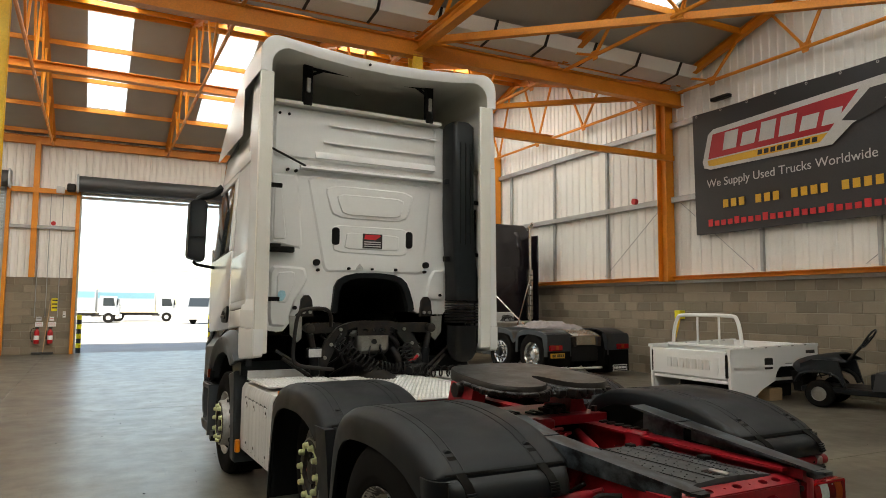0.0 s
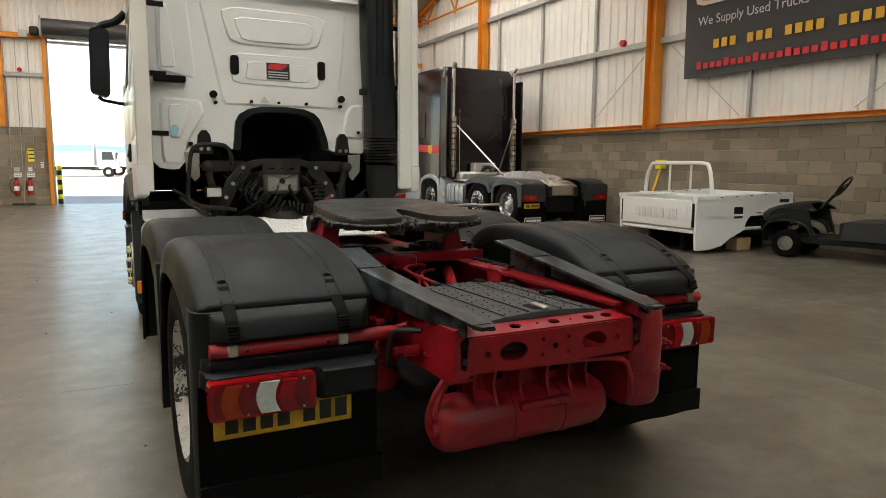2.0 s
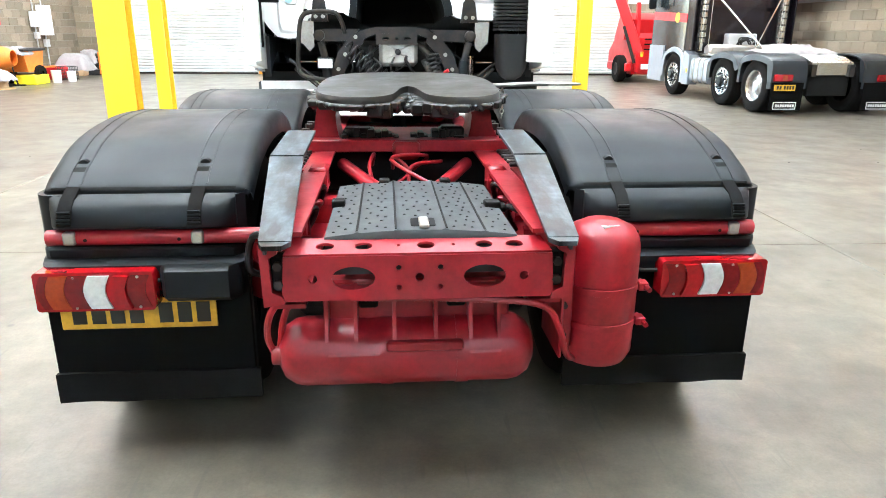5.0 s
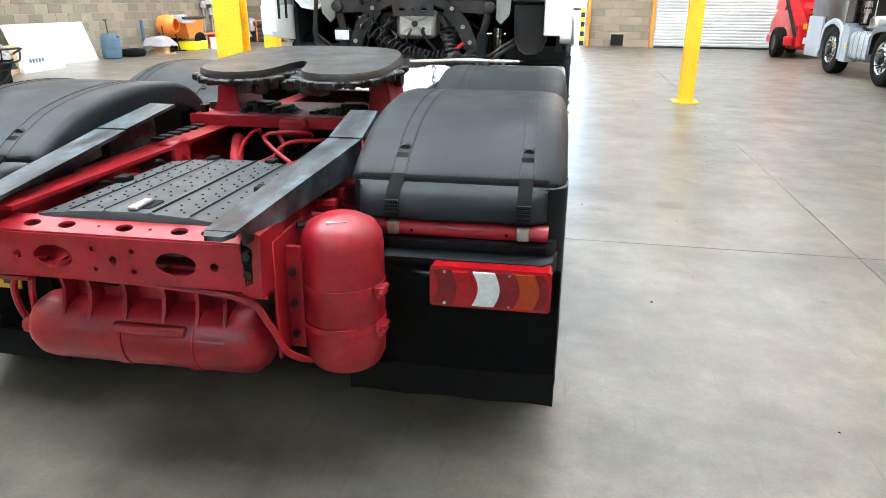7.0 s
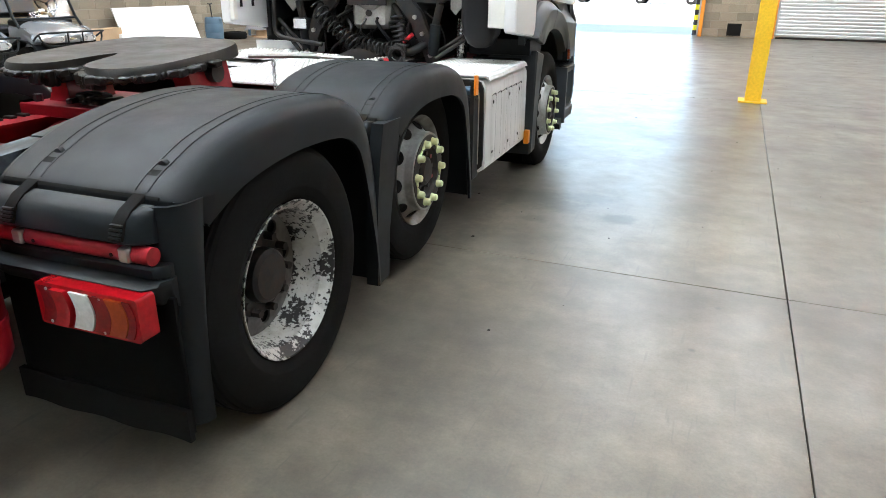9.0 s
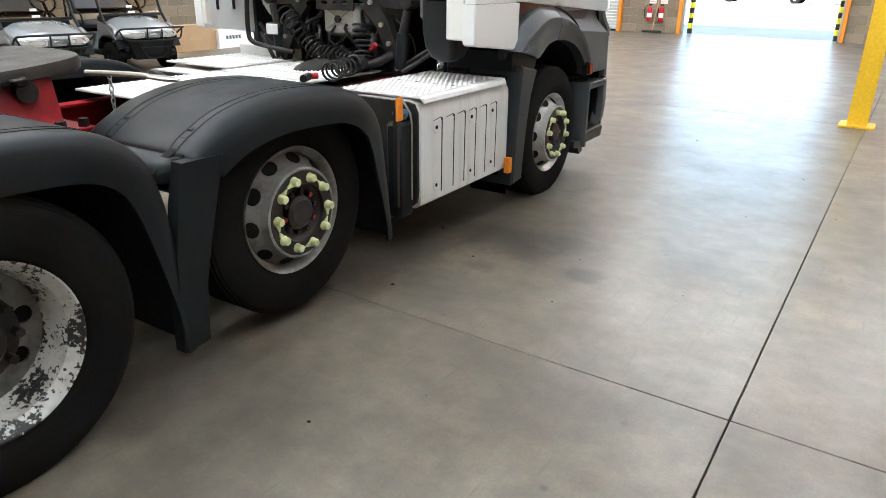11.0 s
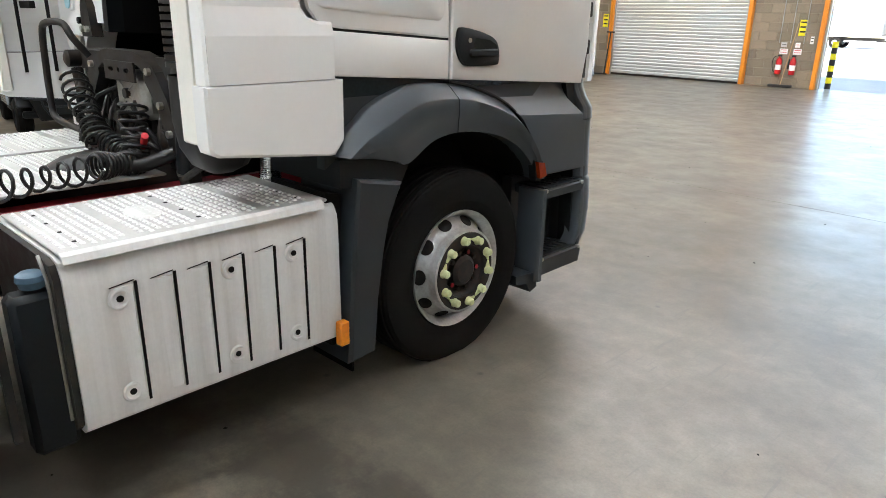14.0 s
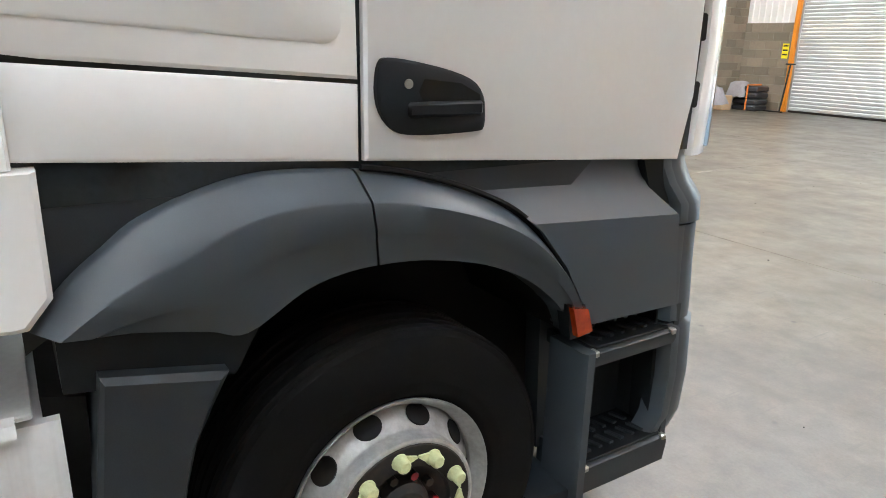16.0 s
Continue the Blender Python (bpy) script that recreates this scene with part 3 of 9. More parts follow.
def roof():
    """Three pitched spans with rooflights, ridges along x. The third span is unseen, its rooflights added to light the
    truck's rear. The lamps in the rooflights stand for the sky's light.
    """
    strips = [-6.35, -3.08, 0.19, 3.46, 6.73, 10.0]
    half = 0.55
    strip_gain = (1.4, 1.4, 1.3, 1.0, 0.7, 0.6)          # lamp strength per strip, dimmed towards the banner gable to shape the light
    ceil = B()
    rl = thing("rooflight", "translucent corrugated rooflight strips glowing with daylight", "rooflight", kind="structure")
    L = math.hypot(SPAN / 2, SLOPE * SPAN / 2)
    for k in range(3):
        a = YN - SPAN * k
        for side in (0, 1):
            def pt(x, s, up=0.0, a=a, side=side):
                y = a - s if side == 0 else a - SPAN + s
                return (x, y, EAVE + SLOPE * s + up)
            s0, s1 = 1.9, SPAN / 2 - 0.25
            if k == 2 and side == 0:
                ceil.sheet([[pt(XW - 0.3, 0), pt(XE + 0.3, 0)], [pt(XW - 0.3, SPAN / 2), pt(XE + 0.3, SPAN / 2)]], (0, 0, 0.08))
                continue
            xs = [XW - 0.3] + [v for c in strips for v in (c - half, c + half)] + [XE + 0.3]
            for i in range(0, len(xs), 2):
                ceil.sheet([[pt(xs[i], 0), pt(xs[i + 1], 0)], [pt(xs[i], SPAN / 2), pt(xs[i + 1], SPAN / 2)]], (0, 0, 0.08))
            for c, gain in zip(strips, strip_gain):
                ceil.sheet([[pt(c - half, 0), pt(c + half, 0)], [pt(c - half, s0), pt(c + half, s0)]], (0, 0, 0.08))
                ceil.sheet([[pt(c - half, s1), pt(c + half, s1)], [pt(c - half, SPAN / 2), pt(c + half, SPAN / 2)]], (0, 0, 0.08))
                xs2 = [c - half + i * 2 * half / 10 for i in range(11)]
                part("rooflight_strip", B().sheet([[pt(x, s0, 0.05 + 0.02 * (i % 2)) for i, x in enumerate(xs2)], [pt(x, s1, 0.05 + 0.02 * (i % 2)) for i, x in enumerate(xs2)]], (0, 0, 0.02)), M_ROOFLIGHT, rl, smooth=0)
                li = bpy.data.lights.new("rooflight_sky", "AREA")
                li.shape, li.size, li.size_y = "RECTANGLE", 2 * half - 0.02, (s1 - s0) * L / (SPAN / 2)
                # strength per span, slope and strip, tuned to shape the hall's light
                li.energy = math.pi * li.size * li.size_y * ROOFLIGHT * ((1.1, 2.2), (0.6, 1.5), (0.0, 0.15))[k][side] * (gain if k == 1 else 1.0)
                li.color = (1.0, 0.985, 0.96)
                ob = new("rooflight_sky", li)
                mid = Vector(pt(c, (s0 + s1) / 2, 0.03))
                n = Vector((0, SLOPE if side == 0 else -SLOPE, 1)).normalized()
                u = Vector((1, 0, 0))
                ob.matrix_world = Matrix((u, n.cross(u), n)).transposed().to_4x4()
                ob.matrix_world.translation = mid
    tagged(part("ceiling", ceil, M_ROOF, smooth=0), "grey-beige insulated roof sheets between orange purlins", "ceiling", kind="structure")


ROOFLIGHT = 1.1


def rhs(b, p0, p1, w=0.1, h=0.1):
    """A box section between two points, upright faces kept upright."""
    p0, p1 = Vector(p0), Vector(p1)
    t = (p1 - p0).normalized()
    up = Vector((0, 0, 1)) if abs(t.z) < 0.95 else Vector((0, 1, 0))
    s = t.cross(up).normalized()
    u = s.cross(t)
    o = [s * (w / 2 * i) + u * (h / 2 * j) for i, j in ((-1, -1), (1, -1), (1, 1), (-1, 1))]
    return b.add([p0 + k for k in o] + [p1 + k for k in o], [(3, 2, 1, 0), (4, 5, 6, 7)] + [(i, (i + 1) % 4, 4 + (i + 1) % 4, 4 + i) for i in range(4)])


def ibeam(b, p0, p1, w=0.2, h=0.3, t=0.014):
    """An I section: two flanges and a web."""
    p0, p1 = Vector(p0), Vector(p1)
    d = (p1 - p0).normalized()
    up = Vector((0, 0, 1)) if abs(d.z) < 0.95 else Vector((0, 1, 0))
    s = d.cross(up).normalized()
    u = s.cross(d)
    for off in (h / 2 - t / 2, -h / 2 + t / 2):
        rhs(b, p0 + u * off, p1 + u * off, w, t)
    rhs(b, p0, p1, t * 0.8, h - 2 * t)
    return b


def steel():
    yv = VALLEYS[0]
    # columns
    for x in GRID[1:3]:
        for y in VALLEYS:
            c = thing("steel_column", "yellow-painted steel stanchion standing on a base plate", "column", (x, y + 0.05, 0), group="steel columns", kind="structure")
            b = B()
            ibeam(b, (0, 0, 0.02), (0, 0, 6.62), 0.21, 0.24, 0.018)
            part("column_shaft", b, M_YELLOW, c)
            part("base_plate", B().box(-0.19, 0.19, -0.19, 0.19, 0, 0.02), M_YELLOW, c)
    c = thing("steel_column", "broad yellow steel stanchion beside another column", "column", (-1.9, 11.62, 0), kind="structure")
    part("column_shaft", ibeam(B(), (0, 0, 0.02), (0, 0, 6.6), 0.47, 0.3, 0.02), M_YELLOW, c)
    part("base_plate", B().box(-0.3, 0.3, -0.2, 0.2, 0, 0.02), M_YELLOW, c)
    # columns on the walls
    for y, z0 in ((12.3, 2.3), (20.35, 2.3), (-2.0, 2.3), (5.0, 6.9)):
        c = thing("steel_column", "orange steel wall stanchion above a blockwork pier", "column", (XE - 0.16, y, 0), group="wall columns", kind="structure")
        part("column_shaft", ibeam(B(), (0, 0, z0), (0, 0, 6.9 if z0 < 5 else 9.2), 0.26, 0.3, 0.018), M_STEEL, c)
    for x in (-1.74, 5.66):
        c = thing("steel_column", "orange steel wall stanchion above a blockwork pier", "column", (x, YN - 0.14, 0), group="wall columns", kind="structure")
        part("column_shaft", ibeam(B(), (0, 0, 2.51), (0, 0, 7.0), 0.16, 0.24, 0.014), M_STEEL, c)
    for y in (11.9, 19.6):
        c = thing("steel_column", "orange steel wall stanchion above a blockwork pier", "column", (XW + 0.14, y, 0), group="wall columns", kind="structure")
        part("column_shaft", ibeam(B(), (0, 0, 4.4), (0, 0, 6.9), 0.2, 0.26, 0.014), M_STEEL, c)
    # valley beams, eave beam, lower strut
    fr = thing("roof_frame", "orange-painted steel roof framework of beams, trusses and purlins", "roof frame", kind="structure")
    for y in VALLEYS:
        part("valley_beam", ibeam(B(), (XW, y, 6.75), (XE, y, 6.75), 0.2, 0.34), M_STEEL, fr)
    part("eave_beam", ibeam(B(), (XW, YN - 0.12, 7.02), (XE, YN - 0.12, 7.02), 0.2, 0.26), M_STEEL, fr)
    part("strut", rhs(B(), (5.8, yv, 5.27), (XE - 0.3, yv, 5.27), 0.1, 0.13), M_STEEL, fr)
    part("tie_beam", ibeam(B(), (XW, 17.2, 6.95), (XE, 17.2, 6.95), 0.18, 0.2), M_STEEL, fr)
    part("plan_brace", rhs(B(), (XE - 0.3, 12.1, 6.88), (6.6, 17.1, 6.88), 0.12, 0.12), M_STEEL, fr)
    part("plan_brace", rhs(B(), (XE - 0.3, 5.75, 6.88), (5.75, 11.7, 6.88), 0.12, 0.14), M_STEEL, fr)
    part("plan_brace", rhs(B(), (-1.2, 12.0, 6.88), (-7.6, 17.1, 6.88), 0.12, 0.12), M_STEEL, fr)
    # rafters as lattice trusses
    for k in range(2):
        a = YN - SPAN * k
        zr = EAVE + SLOPE * SPAN / 2 - 0.14
        for x in sorted(GRID[:3] + [-4.7, 2.2, 9.15, XE - 0.22]):
            tr = part("truss", ibeam(ibeam(B(), (x, a - 0.1, EAVE - 0.12), (x, a - SPAN / 2, zr), 0.14, 0.18, 0.012), (x, a - SPAN + 0.1, EAVE - 0.12), (x, a - SPAN / 2, zr), 0.14, 0.18, 0.012), M_STEEL, fr)
            zb = 6.88
            b = B()
            b.tube([(x, a - 0.15, zb), (x, a - SPAN + 0.15, zb)], 0.04, 8)
            part("bottom_chord", b, M_STEEL, tr)
            n = 6
            for i in range(n):
                yb = a - SPAN * (i + 0.5) / n
                for dy in (-0.75, 0.75):
                    yt = yb + dy
                    zt = EAVE + SLOPE * min(a - yt, yt - a + SPAN) - 0.2
                    part("web_bar", rhs(B(), (x, yb, zb), (x, yt, zt), 0.05, 0.05), M_STEEL, tr)
                part("gusset", B().prism([(yb - 0.13, zb + 0.1), (yb + 0.13, zb + 0.1), (yb + 0.06, zb - 0.1), (yb - 0.06, zb - 0.1)], "x", x - 0.01, x + 0.01), M_STEEL, tr)
            if x == GRID[2] and k == 1:
                part("tie_rod", ibeam(B(), (x, a - 0.1, 6.8), (x, a - SPAN + 0.1, 6.8), 0.18, 0.26), M_STEEL, tr)
        for side in (0, 1):
            for i in range(5):
                s = 0.35 + i * 1.6
                y = a - s if side == 0 else a - SPAN + s
                part("purlin", rhs(B(), (XW, y, EAVE + SLOPE * s - 0.07), (XE, y, EAVE + SLOPE * s - 0.07), 0.06, 0.13), M_STEEL, fr)
    # valley gutter lining with straps
    for y in VALLEYS:
        g = thing("valley_gutter", "light grey insulated valley gutter with dark straps", "gutter", kind="structure")
        part("gutter_lining", B().prism([(y - 0.75, EAVE + 0.1), (y - 0.6, EAVE - 0.14), (y - 0.1, EAVE - 0.2), (y - 0.02, EAVE - 0.1), (y - 0.02, EAVE + 0.1)], "x", XW, XE), M_LINER, g)
        for i in range(17):
            x = XW + 0.8 + i * 1.25
            part("strap", B().prism([(y - 0.78, EAVE + 0.1), (y - 0.63, EAVE - 0.16), (y - 0.1, EAVE - 0.22), (y - 0.1, EAVE - 0.2), (y - 0.6, EAVE - 0.14), (y - 0.75, EAVE + 0.1)], "x", x, x + 0.05), M_DARKSTEEL, g)


def wall_fittings(north, east, west):
    # east: orange sill rail, grey girts and studs, thin braces
    e = thing("wall_framing", "orange sill beam with grey girts and posts on the lining", "wall framing", kind="structure")
    part("sill_beam", ibeam(B(), (XE - 0.1, YN - 0.1, 2.38), (XE - 0.1, -15.5, 2.38), 0.2, 0.1, 0.012), M_STEEL, e)
    part("flashing", B().box(XE - 0.05, XE - 0.002, -15.5, YN - 0.1, 2.255, 2.328, 0.004), M_GALV, e)
    for z in (4.3, 6.15):
        part("girt", B().box(XE - 0.13, XE - 0.02, YS + 0.5, YN, z - 0.07, z + 0.07, 0.01), M_GALV, e)
    for i in range(10):
        y = 24.38 - 2.45 * i
        if abs(y - 12.3) > 0.5:
            part("post", B().box(XE - 0.09, XE - 0.01, y - 0.04, y + 0.04, 2.45, 6.1, 0.008), M_GALV, e)
    for p, q in (((14.7, 2.5), (12.5, 4.2)), ((11.9, 4.2), (9.9, 2.5)), ((7.5, 2.5), (5.2, 4.2))):
        part("brace_rod", B().tube([(XE - 0.06, p[0], p[1]), (XE - 0.06, q[0], q[1])], 0.008, 6), M_GALV, e)
    w = thing("wall_framing", "orange rail and grey girt across the end wall", "wall framing", kind="structure")
    for a, c in ((XW, SHUT_W[0]), (SHUT_W[1], DOOR[0]), (DOOR[1], SHUT_E[0]), (SHUT_E[1], XE)):
        part("rail", rhs(B(), (a, YN - 0.14, 5.36), (c, YN - 0.14, 5.36), 0.1, 0.16), M_STEEL, w)
        part("girt", B().box(a, c, YN - 0.1, YN - 0.03, 4.1, 4.22, 0.01), M_GALV, w)
    # door posts
    for a, c, h in (SHUT_W, DOOR, SHUT_E):
        for x, sg in ((a, -1), (c, 1)):
            part("door_post", B().box(x - 0.001 if sg > 0 else x - 0.11, x + 0.11 if sg > 0 else x + 0.001, YN - 0.2, YN - 0.02, 0, 5.44, 0.008), M_STEEL, w)
            part("guide_rail", B().box(x - 0.06 if sg > 0 else x, x if sg > 0 else x + 0.06, YN - 0.1, YN - 0.02, 0, 5.4, 0.006), M_GALV, w)
    # bollards with black and yellow bands beside the open doorway
    for x in (DOOR[0] + 0.14, DOOR[1] - 0.14):
        bo = thing("bollard", "black and yellow striped steel bollard beside the doorway", "bollard", (x, YN + 0.5, 0), group="door bollards")
        for i in range(8):
            part("band", B().cyl((0, 0, 0.16 * i), (0, 0, 0.16 * (i + 1)), 0.08, n=16), M_SIGNYEL if i % 2 else M_INK, bo)


def shutter(name, span, label, open_=False):
    a, c, h = span
    s = thing(name, label, "roller shutter", ((a + c) / 2, YN - 0.06, 0), kind="structure")
    w = (c - a) / 2
    # drum and end plates
    part("drum", B().cyl((-w - 0.05, -0.3, 5.64), (w + 0.05, -0.3, 5.64), 0.27, n=28), M_DRUM, s)
    for x in (-w - 0.12, w + 0.06):
        part("end_plate", B().box(x, x + 0.06, -0.58, 0, 5.35, 5.93, 0.01), M_GALV, s)
    part("motor", B().box(-w - 0.4, -w - 0.14, -0.42, -0.12, 5.36, 5.62, 0.04), M_DARKSTEEL, s)
    if open_:
        part("bottom_bar", B().box(-w + 0.02, w - 0.02, -0.04, 0.0, 5.17, 5.27, 0.01), M_LIGHTGREY, s)
        return
    me = None
    n = int(5.35 / 0.1)
    for i in range(n):
        if me is None:
            b = B()
            prof = [(0, 0), (-0.012, 0.012), (-0.02, 0.04), (-0.018, 0.075), (-0.004, 0.092), (0, 0.097)]
            b.sheet([[(x, y, z) for x in (-w + 0.01, w - 0.01)] for y, z in prof], (0, 0.006, 0))
            me = b.mesh("slat", M_SHUTTER, 25)
        ob = new("slat", me)
        ob.parent = s
        ob.location = (0, 0, 0.06 + 0.1 * i)
    part("bottom_bar", B().box(-w + 0.02, w - 0.02, -0.035, 0.01, 0.0, 0.06, 0.008), M_DARKSTEEL, s)
    return s


def blocks(wall, along, fixed, spans, z1, near, out, course=0.225):
    """Courses of blocks on a wall. along: 'x' or 'y'. near(u): picks those that are pieces of their own."""
    L, Hh, g, dp = 2 * course - 0.01, course - 0.01, 0.01, 0.07
    me = B().box(-L / 2, L / 2, 0, dp, -Hh / 2, Hh / 2, 0.006).mesh("block", M_BLOCK, 0)
    rest = B()
    count = 0
    rng = random.Random(5)
    for a, c in spans:
        for k in range(int(round(z1 / course))):
            z = course * (k + 0.5)
            u = a - (course if k % 2 else 0)
            while u < c - 0.02:
                lo, hi = max(u, a), min(u + L, c)
                if hi - lo > 0.06:
                    um = (lo + hi) / 2
                    jit = rng.uniform(-0.003, 0.003)
                    T = Matrix.Translation((um, fixed + jit, z) if along == "x" else (fixed + jit, um, z)) @ Matrix.Rotation({"x+": math.pi, "x-": 0, "y+": math.pi / 2, "y-": -math.pi / 2}[along + out], 4, "Z")
                    if hi - lo > L - 0.01 and near(um) and count < 300:
                        ob = new("block", me)
                        ob.parent = wall
                        ob.matrix_basis = T
                        count += 1
                    else:
                        h = (hi - lo) / 2
                        rest.box(-h, h, 0, dp, -Hh / 2, Hh / 2, 0.006, T)
                u += L + g
    bed = B()
    lo, hi = (fixed - 0.062, fixed) if out == "+" else (fixed, fixed + 0.062)
    for a, c in spans:
        top = course * int(round(z1 / course)) - 0.006
        if along == "x":
            bed.box(a, c, lo, hi, 0.0, top)
        else:
            bed.box(lo, hi, a, c, 0.0, top)
    part("mortar", bed, M_MORTAR, wall, smooth=0)
    r = part("blockwork", rest, M_BLOCK, wall, smooth=0)
    tagged(r, kind="stuff")


slabs()
NORTH, EAST, WEST = structure_walls()
roof()
steel()
wall_fittings(NORTH, EAST, WEST)
shutter("roller_shutter", SHUT_W, "closed grey steel roller shutter with orange posts")
shutter("roller_shutter", SHUT_E, "closed grey steel roller shutter beside a parked truck")
shutter("roller_shutter", DOOR, "rolled-up dark roller shutter over the open doorway", True)

# the yard outside
tagged(part("ground", B().box(-400, 400, YN + 0.28, 800, -0.4, -0.03), M_YARD), "sunlit pale concrete yard", "ground", kind="structure")


# small dark grit and paint chips lying on the floor
rng = random.Random(77)
b = B()
for i in range(260):
    x, y, r = rng.uniform(-2.5, 11.5), rng.uniform(-2.0, 20.0), rng.uniform(0.003, 0.009)
    if rng.random() < 0.35:
        r *= 1.5
    a = rng.uniform(0, 6.3)
    pts = [(x + r * rng.uniform(0.6, 1.4) * math.cos(a + k * 1.57), y + r * rng.uniform(0.6, 1.4) * math.sin(a + k * 1.57), 0.0005) for k in range(4)]
    b.add(pts + [(x, y, 0.002 + r * 0.5)], [(0, 1, 4), (1, 2, 4), (2, 3, 4), (3, 0, 4), (3, 2, 1, 0)])
tagged(part("floor_grit", b, M_BLACK_DARK, smooth=0), "small dark chips of grit scattered over the floor", "grit", kind="stuff")

# ---- the tractor unit ----
TY = 4.6
T = thing("tractor_unit", "white three-axle tractor unit with red chassis and slate-grey trim", "truck", (2.563, 4.569, 0), 1.42)


def TB():
    return B((0, TY, 0))


def tp(name, b, mat, parent=None, label="", smooth=38):
    return part(name, b, mat, parent or T, label, smooth)


AX1, AX2, AX3 = 7.24, 4.497, 3.085              # axle places along y
ZA = {AX1: 0.48, AX2: 0.572, AX3: 0.5}
GUARD2, GUARD3 = 4.46, 3.19                     # middles of the mudguards


def wheel_meshes(kind):
    """Meshes of one wheel, its outer side towards +x; x = 0 is the outer face of the tyre."""
    R, W = 0.508, 0.30
    b = B()
    prof = [(0.3, -W + 0.03), (0.315, -W + 0.012), (0.36, -W - 0.004), (0.44, -W), (0.485, -W + 0.015), (0.501, -W + 0.04)]
    tread = []
    x = -W + 0.05
    while x < -0.06:
        tread += [(R, x), (R, x + 0.03), (R - 0.013, x + 0.033), (R - 0.013, x + 0.042)]
        x += 0.046
    prof += tread + [(R, -0.05), (0.501, -0.04), (0.497, -0.022), (0.485, -0.015), (0.483, -0.012), (0.46, -0.003), (0.45, -0.002), (0.44, 0), (0.36, 0.004), (0.352, 0.001), (0.33, -0.006), (0.315, -0.012), (0.3, -0.03)]
    b.lathe(prof, n=64)
    tyre = b.mesh("tyre", M_RUBBER, 30)
    rim = B()
    if kind != "rear":
        lip = [(0.275, -0.2), (0.27, -0.1), (0.272, -0.05), (0.292, -0.022), (0.3, -0.012), (0.306, -0.008), (0.306, -0.014), (0.3, -0.03), (0.285, -0.2)]
        rim.lathe(lip, n=64, closed=True)
        rim.lathe([(0.288, -0.085), (0.28, -0.078), (0.272, -0.07), (0.222, -0.01), (0.219, 0.0), (0.219, 0.03), (0.216, 0.04), (0.209, 0.043), (0.203, 0.042), (0.14, 0.04)], n=64)
        rim_me = rim.mesh("rim", M_RIM, 30)
        h = B().lathe([(0.204, 0.0425), (0.2, 0.046), (0.14, 0.046), (0.136, 0.03), (0.115, 0.01), (0.085, 0.0), (0.08, 0.03), (0.06, 0.045), (0.0, 0.048)], n=40)
        hub = h.mesh("hub", M_HUB, 30)
        # one pale pointer cap on a wheel nut: a round cap with a long point along the circle
        n = B()
        n.lathe([(0.0, 0.036), (0.015, 0.035), (0.0195, 0.029), (0.02, 0.012), (0.024, 0.004), (0.024, 0)], n=14)
        n.prism([(-0.02, -0.012), (-0.004, -0.021), (0.05, -0.003), (0.05, 0.003), (-0.004, 0.021), (-0.02, 0.012)], "x", 0.001, 0.009)
        nut = n.mesh("nut_pointer", M_NUT, 35)
        return tyre, rim_me, hub, nut
    lip = [(0.306, -0.014), (0.306, -0.008), (0.3, -0.01), (0.286, -0.03), (0.268, -0.05), (0.258, -0.1), (0.25, -0.15), (0.245, -0.175), (0.262, -0.2), (0.275, -0.2), (0.275, -0.05), (0.295, -0.03)]
    rim.lathe(lip, n=64, closed=True)
    rim_me = rim.mesh("rim", M_FLAKED, 30)
    d = B()
    holes = [ell(0.19 * math.cos(2 * math.pi * (i + 0.5) / 8), 0.19 * math.sin(2 * math.pi * (i + 0.5) / 8), 0.032, n=14) for i in range(8)]
    d.plate(ell(0, 0, 0.256, n=64), holes, "x", -0.184, -0.172)
    disc = d.mesh("wheel_disc", M_DISC, 30)
    h = B().lathe([(0.17, -0.172), (0.168, -0.165), (0.11, -0.16), (0.105, -0.12), (0.09, -0.105), (0.0, -0.1)], n=36)
    hub = h.mesh("hub", M_HUB, 30)
    return tyre, rim_me, hub, disc


STUD = B().cyl((0, 0, 0), (0.03, 0, 0), 0.013, n=6).mesh("hub_bolt", M_HUB, 30)
NUT = B().cyl((0, 0, 0), (0.04, 0, 0), 0.017, n=6).mesh("wheel_nut", M_HUB, 30)
# black oval discs on the rim in place of shaded hand holes
_hole = B().lathe([(0.0, -0.001), (0.028, 0.001), (0.031, 0.0014), (0.033, -0.002)], n=20)
_hole.v = [(x, y * 1.22, z * 1.02) for x, y, z in _hole.v]
HOLE = _hole.mesh("hole_disc", M_BLACK_DARK, 0)
DRUM = B().lathe([(0.27, -0.21), (0.272, -0.2), (0.0, -0.19)], n=24).mesh("brake_drum", M_BLACK_DARK, 0)
MARK = B().cyl((0, 0, 0), (0.004, 0, 0), 0.012, n=8).mesh("red_mark", M_RED, 0)
_front, _rear = wheel_meshes("front"), wheel_meshes("rear")


def squashed(mesh, axle):
    """A copy of the tyre, pressed flat where it stands on the floor."""
    me = mesh.copy()
    turn = Matrix.Rotation(0.17 * axle, 4, "X")
    for v in me.vertices:
        p = turn @ v.co
        if p.z < 0.002 - ZA[axle]:
            p.z = 0.002 - ZA[axle]
            v.co = turn.inverted() @ p
    return me


TYRES = {a: squashed(_front[0], a) for a in (AX1, AX2, AX3)}


